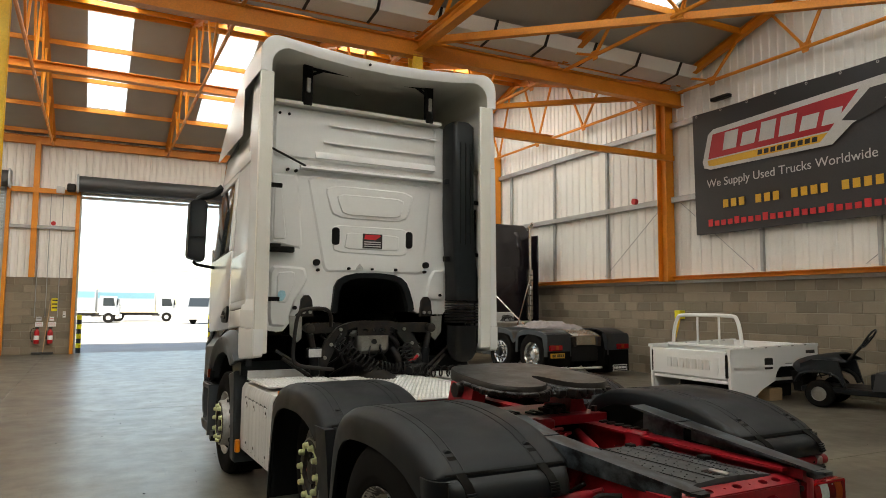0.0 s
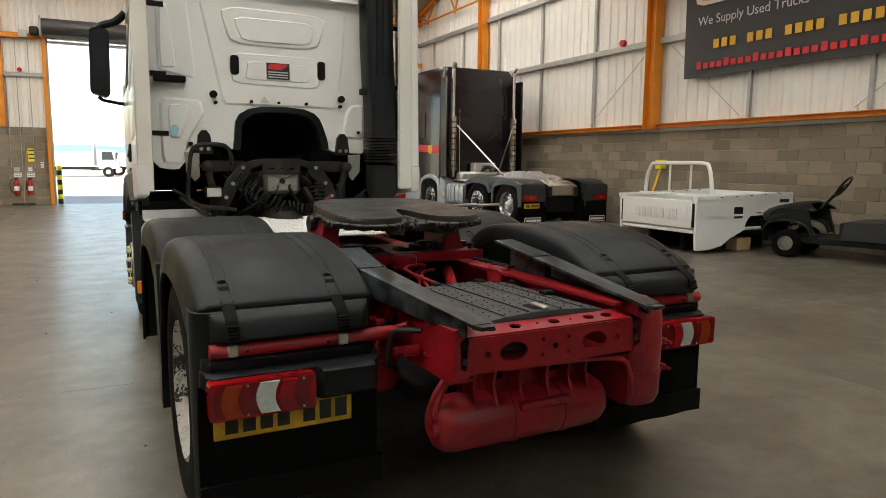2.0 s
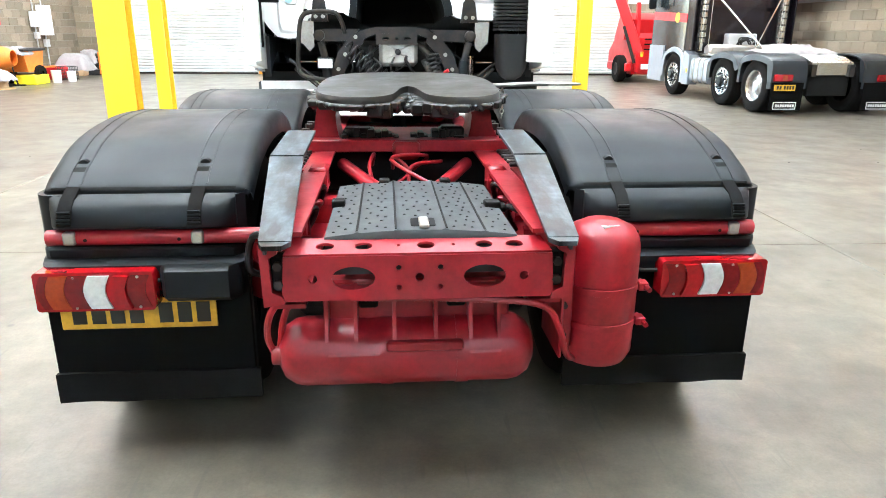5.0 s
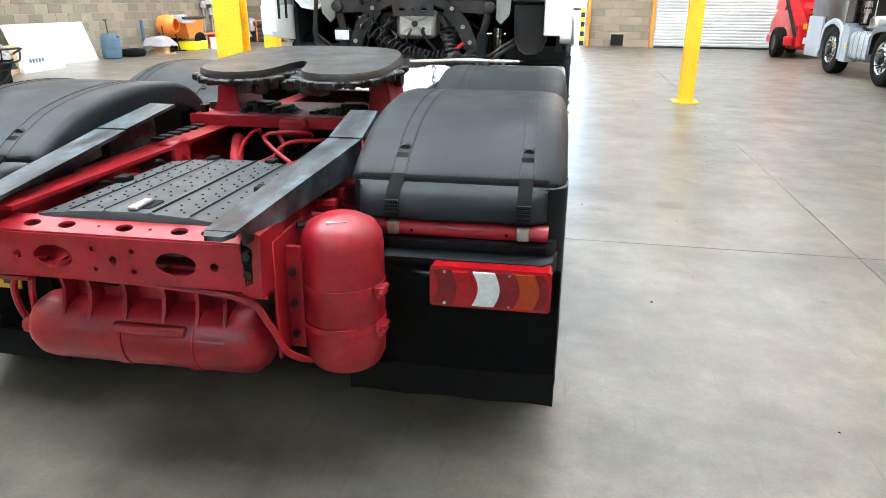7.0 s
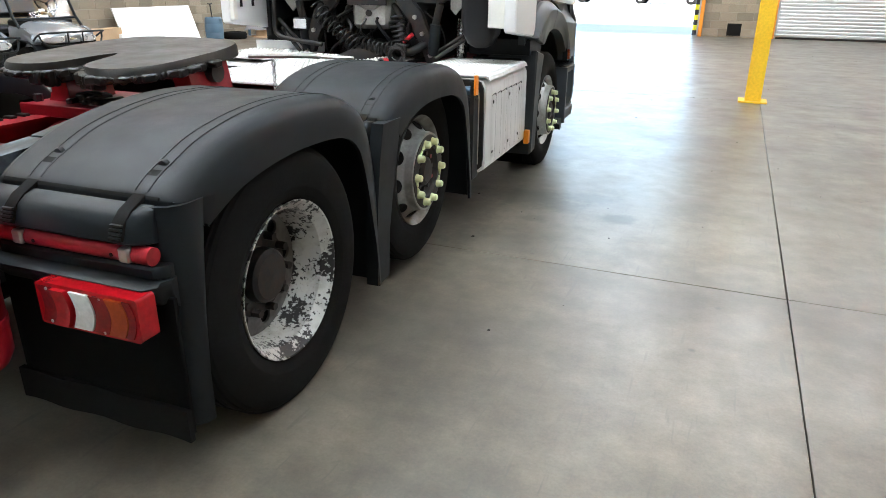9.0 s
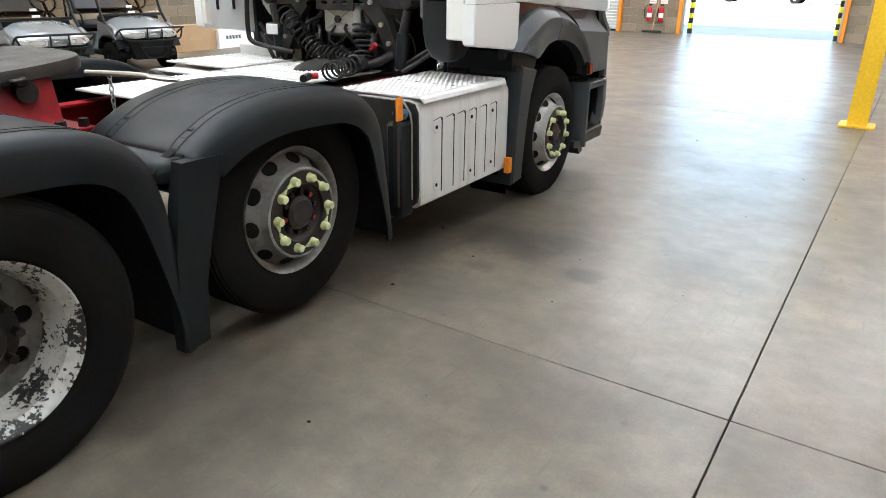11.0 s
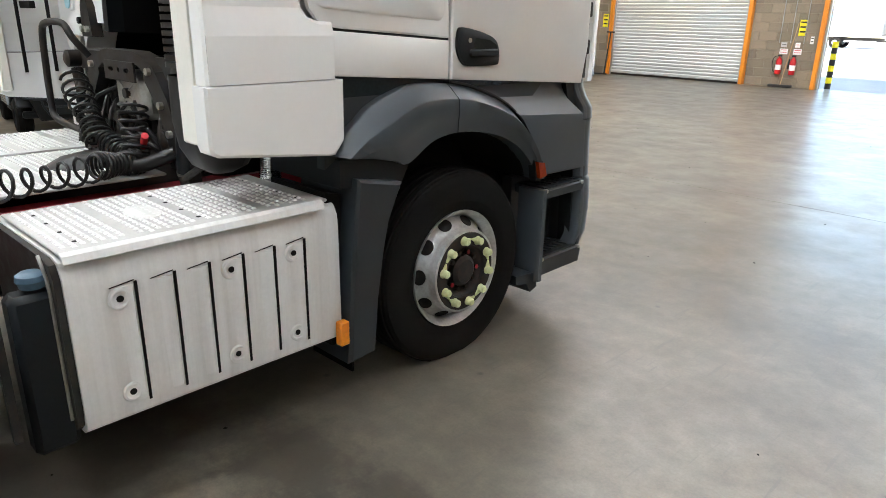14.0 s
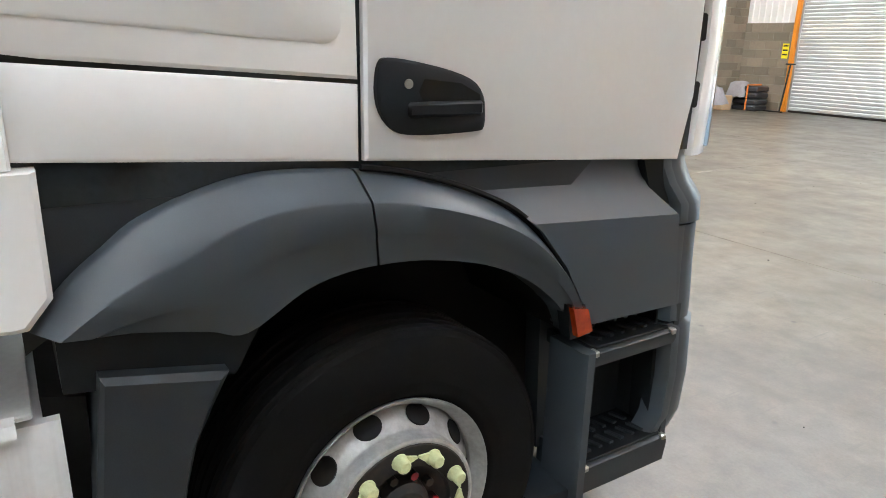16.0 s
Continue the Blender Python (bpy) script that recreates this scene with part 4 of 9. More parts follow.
def put_wheel(axle, side, kind, face):
    w = new("wheel")
    w.parent = T
    w.matrix_basis = Matrix.Translation((side * face, axle - TY, ZA[axle])) @ Matrix.Rotation(0 if side > 0 else math.pi, 4, "Z") @ Matrix.Rotation(0.17 * axle, 4, "X")
    ms = _rear if kind == "rear" else _front if axle == AX1 else _mid
    for k, nm in enumerate(("tyre", "rim", "hub")):
        ob = new(nm, TYRES[axle] if nm == "tyre" else ms[k])
        ob.parent = w
    if kind == "front":
        for i in range(10):
            ob = new("hole_disc", HOLE)
            ob.parent = w
            ob.matrix_basis = Matrix.Rotation(2 * math.pi * (i + 0.5) / 10, 4, "X") @ Matrix.Translation((-0.0388, 0, 0.2482)) @ Matrix.Rotation(-0.876, 4, "Y")
        for i in range(10):
            a = 2 * math.pi * (i + 0.25) / 10
            flip = math.pi if i % 2 else 0
            ob = new("nut_pointer", ms[3])
            ob.parent = w
            ob.matrix_basis = Matrix.Rotation(a, 4, "X") @ Matrix.Translation((0.044, 0, 0.1675)) @ Matrix.Rotation(flip + (0.12 if i % 2 else -0.12), 4, "X")
    else:
        ob = new("wheel_disc", ms[3])
        ob.parent = w
        ob = new("inner_tyre", TYRES[axle])
        ob.parent = w
        ob.location = (-0.34, 0, 0)
    ob = new("brake_drum", DRUM)
    ob.parent = w
    for i in range(10):
        a = 2 * math.pi * i / 10
        if kind == "front" and i % 4 == 0:
            ob = new("red_mark", MARK)
            ob.parent = w
            ob.location = (0.028, 0.1 * math.cos(a), 0.1 * math.sin(a))
        ob = new("hub_bolt" if kind == "front" else "wheel_nut", STUD if kind == "front" else NUT)
        ob.parent = w
        r, x = (0.1, 0.0) if kind == "front" else (0.15, -0.165)
        ob.location = (x, r * math.cos(a), r * math.sin(a))
    return w


_mid = list(_front)
_mid[1] = _front[1].copy()
_mid[1].materials[0] = M_RIMDARK
for sd in (-1, 1):
    put_wheel(AX1, sd, "front", 1.252 if sd > 0 else 1.166)
    put_wheel(AX2, sd, "front", 1.165 if sd > 0 else 1.09)
    put_wheel(AX3, sd, "rear", 1.248)

# frame rails, crossmembers, axles
for sd in (-1, 1):
    r = TB()
    prof = [(0.43, 0.70), (0.43, 0.935), (0.335, 0.935), (0.335, 0.922), (0.421, 0.922), (0.421, 0.713), (0.335, 0.713), (0.335, 0.70)]
    r.prism([(sd * x, z) for x, z in prof], "y", 2.1, 8.4)
    rail = tp("frame_rail", r, M_RED)
    for i in range(16):
        for z in (0.76, 0.875):
            if (i * 7 + int(z * 100)) % 3:
                y = 2.3 + i * 0.24 + (0.07 if z > 0.8 else 0)
                part("rivet", TB().cyl((sd * 0.43, y, z), (sd * 0.442, y, z), 0.012, n=6), M_RED, rail)
    # row of louvred brackets along the top of the rail
    tp("rail_bracket", TB().box(sd * 0.43, sd * 0.5, 3.05, 3.6, 0.9, 0.93, 0.004), M_RED)
    for i in range(7):
        part("tooth", TB().box(sd * 0.44, sd * 0.5, 3.08 + i * 0.07, 3.11 + i * 0.07, 0.93, 0.945, 0.004), M_DARKSTEEL, rail)
b = B((0, TY, -0.014))
holes = [ell(-0.19, 0.795, 0.062, 0.035, 24), ell(0.19, 0.795, 0.062, 0.035, 24), ell(-0.305, 0.795, 0.013, n=14), ell(0.305, 0.795, 0.013, n=14)]
holes += [ell(0.0, 0.795, 0.013, n=12)] + [ell(sx * 0.06, z, 0.008, n=10) for sx in (-1, 1) for z in (0.765, 0.825)]
b.plate([(-0.395, 0.735), (0.395, 0.735), (0.385, 0.862), (-0.385, 0.862)], holes, "y", 2.05, 2.058)
rear = tp("rear_crossmember", b, M_RED, label="red pressed-steel crossmember with oval holes")
b = B((0, TY, -0.014))
holes = [ell(x, 0.037, 0.026, 0.017, 16) for x in (-0.27, -0.16, 0.02, 0.19, 0.28)] + [ell(x, 0.037, 0.006, n=8) for x in (-0.06, 0.1)]
k = len(b.v)
b.plate([(-0.385, 0.0), (0.385, 0.0), (0.365, 0.078), (-0.365, 0.078)], holes, "z", 0, 0.008)
for i in range(len(b.v)):
    x, y, z = b.v[i]
    yy = y + TY
    b.v[i] = (x, 2.056 + yy - TY, 0.86 + z + 0.3 * min(yy, 0.12))
part("top_flange", b, M_RED, rear)
part("bottom_flange", B((0, TY, -0.014)).box(-0.395, 0.395, 2.05, 2.16, 0.728, 0.736), M_RED, rear)
for sd in (-1, 1):
    part("end_bracket", B((0, TY, -0.014)).prism([(sd * 0.385, 0.725), (sd * 0.445, 0.715), (sd * 0.45, 0.9), (sd * 0.4, 0.92), (sd * 0.4, 0.875), (sd * 0.425, 0.86), (sd * 0.42, 0.76), (sd * 0.39, 0.745)], "y", 2.04, 2.2), M_RED, rear)
    part("rail_end", B((0, TY, -0.014)).box(sd * 0.375, sd * 0.425, 2.062, 2.1, 0.752, 0.868, 0.01), M_BLACK_DARK, rear)
    for dz in (0.78, 0.835):
        part("end_bolt", B((0, TY, -0.014)).cyl((sd * 0.402, 2.045, dz), (sd * 0.402, 2.062, dz), 0.014, n=6), M_HUB, rear)
for y, z in ((3.0, 0.76), (5.1, 0.8), (6.3, 0.8)):
    tp("crossmember", TB().box(-0.42, 0.42, y, y + 0.12, z - 0.08, z + 0.05, 0.02), M_RED)
for y in (AX2, AX3):
    tp("axle", TB().cyl((-1.0, y, ZA[y]), (1.0, y, ZA[y]), 0.07, n=16), M_DARKSTEEL)
tp("axle_housing", TB().lathe([(0.0, -0.24), (0.12, -0.22), (0.2, -0.08), (0.21, 0.08), (0.12, 0.22), (0.0, 0.24)], (0.05, AX3, 0.53), "x", 24), M_RED)
tp("axle", TB().box(-0.95, 0.95, AX1 - 0.06, AX1 + 0.06, 0.38, 0.5, 0.02), M_DARKSTEEL)
# V-shaped stay, pipework and valves between the rails
for sd in (-1, 1):
    tp("v_stay", TB().tube([(sd * 0.3, 3.5, 0.87), (sd * 0.17, 3.2, 0.84), (sd * 0.03, 2.93, 0.81)], 0.03, 12), M_RED)
tp("stay_joint", TB().box(-0.08, 0.08, 2.88, 2.97, 0.76, 0.855, 0.03), M_RED)
rng = random.Random(11)
for i in range(4):
    x0 = -0.16 + 0.1 * i
    pts = smooth_path([(x0, 3.48, 0.9 + rng.uniform(-.03, .03)), (x0 + rng.uniform(-.1, .1), 3.4, 0.95 + rng.uniform(-.03, .02)), (x0 + rng.uniform(-.12, .12), 3.28, 0.92 + rng.uniform(-.03, .04)), (x0 + rng.uniform(-.15, .15), 3.1, 0.84)], 5)
    tp("air_pipe", TB().tube([(x, y, z - 0.03) for x, y, z in pts], 0.009, 8), M_RED)
tp("relay_valve", TB().box(-0.06, 0.07, 3.42, 3.52, 0.9, 0.985, 0.015), M_RED)
for sd in (-1, 1):
    # suspension clutter outside the rails: bellows, brackets, hoses
    tp("air_bellows", TB().lathe([(0.02, 0.52), (0.12, 0.53), (0.135, 0.58), (0.12, 0.63), (0.135, 0.68), (0.1, 0.72), (0.02, 0.73)], (sd * 0.5, 2.72, 0), "z", 20), M_RED)
    tp("spring_hanger", TB().prism([(2.55, 0.93), (3.05, 0.93), (2.98, 0.7), (2.85, 0.58), (2.7, 0.62)], "x", sd * 0.445, sd * 0.47), M_RED)
    for j in range(8):
        y, z = 2.35 + 0.09 * j, 0.74 + 0.16 * rng.random()
        tp("bolt", TB().cyl((sd * 0.44, y, z), (sd * (0.49 + 0.04 * rng.random()), y, z), 0.022, n=8), M_RED)
    for j in range(4):
        y0 = 2.3 + 0.12 * j
        pts = smooth_path([(sd * 0.45, y0, 0.86), (sd * 0.53, y0 + 0.08, 0.84 - 0.03 * j), (sd * 0.55, y0 + 0.1, 0.72), (sd * 0.47, y0 + 0.2, 0.66)], 5)
        tp("brake_hose", TB().tube(pts, 0.012, 8), M_RED if j % 2 else M_HOSE)
    tp("brake_chamber", TB().lathe([(0.0, 0.0), (0.07, 0.01), (0.085, 0.05), (0.085, 0.1), (0.07, 0.14), (0.05, 0.2), (0.0, 0.22)], (sd * 0.56, 2.72, 0.62), "y", 20), M_RED)

# black cover between the rails; raised dark dots stand for its shaded holes
def arch(x):
    u = (x - 0.01) / 0.285
    ridge = any(abs(abs(x - 0.01) - g) < 0.0065 for g in (0.075, 0.19))
    return 0.909 + 0.019 * (1 - u * u) + (0.004 if ridge else 0)


b = TB()
xs = [-0.275 + 0.57 * i / 48 for i in range(49)]
ys = [2.125, 2.13, 2.2, 2.4, 2.55, 2.7, 2.86, 2.87]
b.sheet([[(x, y, arch(x) - 0.012 * (y - 2.13) - (0.012 if y in (2.125, 2.87) else 0)) for x in xs] for y in ys], (0, 0, -0.022))
mat = tp("cover_plate", b, M_COVER, label="black plastic cover with dark dots between the frame rails", smooth=25)
raised_dot = B().lathe([(0.0, 0.003), (0.003, 0.0025), (0.005, 0.0)], n=6, axis="z").mesh("raised_dot", M_BLACK_DARK, 40)
# dark lines laid on the ridges, painting the shade of the cover's grooves
for g in (-0.18, -0.065, 0.085, 0.2):
    part("groove_line", TB().tube([(g, y, arch(g) - 0.012 * (y - 2.13) - 0.0015) for y in (2.14, 2.3, 2.5, 2.7, 2.855)], 0.004, 6), M_BLACK_DARK, mat)
for i, c in enumerate((-0.245, -0.21, -0.15, -0.115, -0.09, -0.03, 0.005, 0.045, 0.115, 0.15, 0.17, 0.235, 0.27)):
    for j in range(11):
        x = c + (0.006 if j % 2 else -0.006)
        y = 2.17 + 0.064 * j + (0.02 if i % 2 else 0)
        if min(abs(abs(x - 0.01) - g) for g in (0.075, 0.19)) > 0.02 and not (abs(x - 0.02) < 0.06 and y < 2.28):
            ob = new("raised_dot", raised_dot)
            ob.parent = mat
            ob.location = (x, y - TY, arch(x) - 0.012 * (y - 2.13))
part("latch", TB().box(0.004, 0.034, 2.14, 2.235, 0.928, 0.942, 0.004), M_STEELBARE, mat)
part("latch_recess", TB().prism(rounded(-0.02, 0.055, 2.17, 2.26, 0.012), "z", 0.916, 0.9295), M_BLACK_DARK, mat)
for x0, x1, y0 in ((-0.28, -0.235, 2.5), (0.245, 0.3, 2.46), (-0.12, -0.08, 2.84), (0.12, 0.16, 2.84)):
    part("notch", TB().box(x0, x1, y0, y0 + 0.05, 0.9, 0.9275, 0.004), M_BLACK_DARK, mat)
part("clip", TB().box(0.29, 0.33, 2.5, 2.56, 0.88, 0.905, 0.008), M_BLACK_DARK, mat)
# dark pans and backing added between the rails to deepen the shade, with the propshaft
tp("dark_pan", TB().box(-0.33, 0.33, 3.3, 5.6, 0.56, 0.64, 0.02), M_BLACK_DARK)
tp("dark_pan", TB().box(-0.41, 0.41, 2.5, 3.25, 0.5, 0.56, 0.02), M_BLACK_DARK)
tp("propshaft", TB().cyl((0.02, 3.3, 0.72), (0.0, 5.8, 0.85), 0.06, n=16), M_BLACK_DARK)
tp("dark_backing", TB().box(-0.41, 0.41, 3.62, 3.66, 0.62, 0.95), M_BLACK_DARK)
rng = random.Random(5)
for sd in (-1, 1):
    for i in range(7):
        y = 2.3 + 0.16 * i
        z = 0.8 + 0.05 * rng.random()
        tp("rail_fixing", TB().cyl((sd * 0.42, y, z), (sd * (0.385 - 0.03 * rng.random()), y, z), 0.02 + 0.012 * rng.random(), n=8), M_RED)
    for i in range(4):
        y = 2.5 + 0.17 * i
        pts = smooth_path([(sd * 0.4, y, 0.87), (sd * 0.34, y + 0.04, 0.9 - 0.03 * rng.random()), (sd * 0.36, y + 0.12, 0.83), (sd * 0.4, y + 0.2, 0.76)], 5)
        tp("air_pipe", TB().tube(pts, 0.011, 8), M_RED if i % 2 else M_HOSE)
    tp("rail_box", TB().box(sd * 0.335, sd * 0.41, 2.98, 3.12, 0.84, 0.95, 0.012), M_RED)

# slide ramps on the rails
for sd in (-1, 1):
    def ramp_piece(name, a, c):
        (y0, z0, xi0, xo0), (y1, z1, xi1, xo1) = a, c
        b = TB()
        V = [(sd * xi0, y0, z0), (sd * xo0, y0, z0), (sd * xo1, y1, z1), (sd * xi1, y1, z1)]
        b.sheet([[V[0], V[1]], [V[3], V[2]]], (0, 0, -0.012))
        b.sheet([[(sd * xo0, y0 + 0.05, z0 - 0.005), (sd * xo1, y1, z1 - 0.005)], [(sd * xo0, y0 + 0.05, 0.90), (sd * xo1, y1, 0.93)]], (-sd * 0.01, 0, 0))
        return tp(name, b, M_PLATEWORN, label="worn dark steel slide ramp")
    ramp_piece("slide_ramp", (1.95, 0.955, 0.345, 0.43), (2.78, 1.035, 0.40, 0.525))
    ramp_piece("slide_ramp", (2.79, 1.038, 0.40, 0.525), (3.12, 1.085, 0.385, 0.50))
    tp("ramp_tip", TB().prism([(sd * 0.345, 1.95), (sd * 0.43, 1.95), (sd * 0.415, 1.91), (sd * 0.365, 1.91)], "z", 0.94, 0.953), M_PLATEWORN)

# fifth wheel
fw = new("fifth_wheel")
fw.parent = T
tagged(fw, "greasy worn fifth wheel coupling on red pedestals")
def tilt(b, y0=3.72, z0=1.2, a=0.07):
    for i, (x, y, z) in enumerate(b.v):
        b.v[i] = (x, y, z + 0.014 + (y + TY - y0) * a)
    return b
half = [(x * 0.935, 3.75 + (y - 3.75) * 0.87) for x, y in [(0.0, 3.58), (0.035, 3.52), (0.06, 3.4), (0.09, 3.28), (0.17, 3.2), (0.3, 3.19), (0.4, 3.26), (0.455, 3.38), (0.465, 3.6), (0.45, 3.85), (0.38, 4.06), (0.24, 4.16), (0.0, 4.19)]]
half = [tuple(p) for p in smooth_path(half, 3)]
out = [(x + 0.02, y) for x, y in half + [(-x, y) for x, y in reversed(half[1:-1])]]
rng = random.Random(3)
b = TB()
jag = [(x * 1.008, y + (rng.uniform(-0.012, 0.012) if y < 3.6 else 0)) for x, y in out]
V = [(x * 0.985, 3.7 + (y - 3.7) * 0.985, 1.226) for x, y in out] + [(x * (1.004 + rng.uniform(-0.006, 0.006)), y + rng.uniform(-0.004, 0.004), 1.212 + rng.uniform(-0.004, 0.004)) for x, y in out] + [(x, y, 1.172 + rng.uniform(-0.008, 0.008)) for x, y in jag]
n = len(out)
b.add(V, [tuple(range(n))] + [(k * n + i, k * n + (i + 1) % n, (k + 1) * n + (i + 1) % n, (k + 1) * n + i) for k in (0, 1) for i in range(n)] + [tuple(range(3 * n - 1, 2 * n - 1, -1))])
part("top_plate", tilt(b), M_GREASE, fw)
b = TB()
for i in range(44):
    a = rng.uniform(0, 6.28)
    q = rng.random() ** 0.5
    x, y = 0.02 + 0.1 * q * math.cos(a), 3.5 + 0.12 * q * math.sin(a)
    w = rng.uniform(0.012, 0.03)
    b.box(x - w, x + w, y - w, y + w * 1.2, 1.12 + 0.03 * rng.random(), 1.165 + 0.035 * rng.random(), 0.009, Matrix.Translation((x, y, 0)) @ Matrix.Rotation(rng.uniform(-0.5, 0.5), 4, "Z") @ Matrix.Rotation(rng.uniform(-0.1, 0.1), 4, "X") @ Matrix.Translation((-x, -y, 0)))
tagged(part("locking_jaw", tilt(b), M_GREASEBLACK, fw), kind="stuff")
b = TB()
for i in range(36):
    x = -0.31 + 0.62 * i / 35
    if abs(x) < 0.04:
        continue
    b.box(x - 0.014, x + 0.02, 3.55 + 0.05 * rng.random(), 3.7, 0.975, 0.985 + 0.055 * rng.random() ** 2, 0.006)
b.box(-0.3, -0.16, 3.6, 3.7, 0.98, 1.03, 0.012)
b.box(0.18, 0.3, 3.6, 3.7, 0.98, 1.035, 0.012)
tagged(part("grease_lump", b, M_GREASEBLACK, fw), kind="stuff")
b = TB()
for x, y in out:
    for q in range(3):
        if y > 3.72:
            continue
        w, hgt = rng.uniform(0.012, 0.04), rng.uniform(0.006, 0.03) * (2.2 if abs(x - 0.02) < 0.16 else 1.0)
        u, v = x * 0.985 + rng.uniform(-0.02, 0.02), y + rng.uniform(0.0, 0.03)
        b.box(u - w, u + w, v - w * 0.6, v + w, 1.188 - hgt, 1.196, 0.007, Matrix.Translation((u, v, 0)) @ Matrix.Rotation(rng.uniform(-0.6, 0.6), 4, "Z") @ Matrix.Translation((-u, -v, 0)))
tagged(part("grease_crust", tilt(b), M_GREASEBLACK, fw), kind="stuff")
b = TB()
for sd in (-1, 1):
    b.prism([(sd * 0.1 + 0.02, 3.38), (sd * 0.32 + 0.02, 3.42), (sd * 0.36 + 0.02, 3.7), (sd * 0.3 + 0.02, 3.95), (sd * 0.1 + 0.02, 4.0)], "z", 1.15, 1.19)
part("under_ribs", tilt(b), M_GREASEBLACK, fw)
for sd in (-1, 1):
    part("pedestal", TB().prism([(sd * 0.32, 0.985), (sd * 0.465, 0.985), (sd * 0.44, 1.03), (sd * 0.43, 1.09), (sd * 0.41, 1.19), (sd * 0.315, 1.19), (sd * 0.335, 1.09), (sd * 0.33, 1.03)], "y", 3.6, 3.88), M_RED, fw)
    part("pivot", TB().cyl((sd * 0.36, 3.75, 1.15), (sd * 0.46, 3.75, 1.15), 0.045, n=16), M_GREASE, fw)
    for y in (3.56, 3.66, 3.84, 3.94):
        part("bolt", TB().cyl((sd * 0.49, y, 0.98), (sd * 0.49, y, 1.02), 0.022, n=6), M_DARKSTEEL, fw)
part("mounting_plate", TB().box(-0.52, 0.52, 3.5, 3.98, 0.955, 0.985, 0.006), M_RED, fw)
part("plate_lip", TB().box(-0.53, 0.53, 3.48, 3.502, 0.93, 0.987, 0.004), M_RED, fw)
h = TB().tube(smooth_path([(0.44, 4.02, 1.2), (0.7, 4.05, 1.21), (0.82, 4.06, 1.21)], 4), 0.012, 8)
h.tube([(0.82 + 0.1 * (1 + math.cos(t)) * 0.9, 4.06 + 0.022 * math.sin(t), 1.21) for t in [2 * math.pi * i / 20 for i in range(20)]], 0.008, 6, True)
part("release_handle", h, M_STEELBARE, fw)
c = TB()
for i in range(7):
    z = 1.19 - 0.026 * i
    c.tube([(0.56 + (0.009 * math.cos(t) if i % 2 else 0), 4.05 + (0 if i % 2 else 0.009 * math.cos(t)), z + 0.016 * math.sin(t)) for t in [2 * math.pi * j / 10 for j in range(10)]], 0.0035, 5, True)
part("safety_chain", c, M_STEELBARE, fw)

# air tanks at the rear
tank = tp("air_tank", TB().lathe([(0.0, -0.445), (0.05, -0.44), (0.085, -0.422), (0.106, -0.39), (0.112, -0.355), (0.112, 0.29), (0.106, 0.325), (0.085, 0.357), (0.05, 0.375), (0.0, 0.38)], (0.0, 2.24, 0.495), "x", 36), M_RED, label="red horizontal air tank below the rear crossmember")
for x in (-0.1, 0.14):
    part("tank_strap", TB().lathe([(0.112, x - 0.02), (0.116, x - 0.02), (0.116, x + 0.02), (0.112, x + 0.02)], (0, 2.24, 0.495), "x", 32, True), M_RED, tank)
part("pressing_seam", TB().box(-0.1, 0.14, 2.122, 2.15, 0.535, 0.568, 0.006), M_RED, tank)
part("carrier", TB().box(-0.3, 0.3, 2.235, 2.3, 0.575, 0.735, 0.008), M_RED, tank)
for x in (-0.155, 0.125):
    part("carrier_slot", TB().box(x - 0.03, x + 0.03, 2.22, 2.24, 0.645, 0.7, 0.006), M_BLACK_DARK, tank)
for x0, x1 in ((-0.28, -0.1), (0.14, 0.26)):
    part("saddle_plate", TB().prism([(2.24 - 0.118 * math.sin(a), 0.48 + 0.118 * math.cos(a)) for a in (0.25, 0.5, 0.75, 1.0, 1.2)] + [(2.24 - 0.111 * math.sin(a), 0.48 + 0.111 * math.cos(a)) for a in (1.2, 1.0, 0.75, 0.5, 0.25)], "x", x0, x1), M_RED, tank)
for x in (-0.29, -0.2, -0.08, 0.05, 0.16, 0.25):
    part("rib", TB().prism([(2.15, 0.728), (2.25, 0.728), (2.25, 0.572), (2.15, 0.562), (2.168, 0.6), (2.178, 0.65), (2.168, 0.7)], "x", x, x + 0.012), M_RED, tank)
part("drain_valve", TB().cyl((-0.46, 2.2, 0.5), (-0.42, 2.2, 0.5), 0.03, n=10), M_RED, tank)
for pts in ([(-0.45, 2.2, 0.5), (-0.47, 2.19, 0.57), (-0.45, 2.17, 0.66), (-0.38, 2.16, 0.735), (-0.3, 2.16, 0.75)], [(-0.44, 2.22, 0.5), (-0.42, 2.2, 0.62), (-0.38, 2.18, 0.7), (-0.3, 2.16, 0.74)], [(-0.2, 2.1, 0.73), (0.1, 2.09, 0.725), (0.36, 2.09, 0.7), (0.43, 2.1, 0.62), (0.465, 2.13, 0.52), (0.51, 2.2, 0.46), (0.57, 2.26, 0.45)]):
    tp("air_line", TB().tube(smooth_path(pts, 6), 0.011, 8), M_RED)
CX, CY = 0.603, 2.272
can = tp("air_canister", TB().lathe([(0.0, 0.415), (0.06, 0.42), (0.105, 0.44), (0.122, 0.475), (0.124, 0.586), (0.121, 0.59), (0.124, 0.594), (0.124, 0.706), (0.12, 0.711), (0.124, 0.716), (0.124, 0.825), (0.118, 0.86), (0.1, 0.89), (0.06, 0.91), (0.0, 0.916)], (CX, CY, 0), "z", 40), M_RED, label="red upright air canister on a bracket")
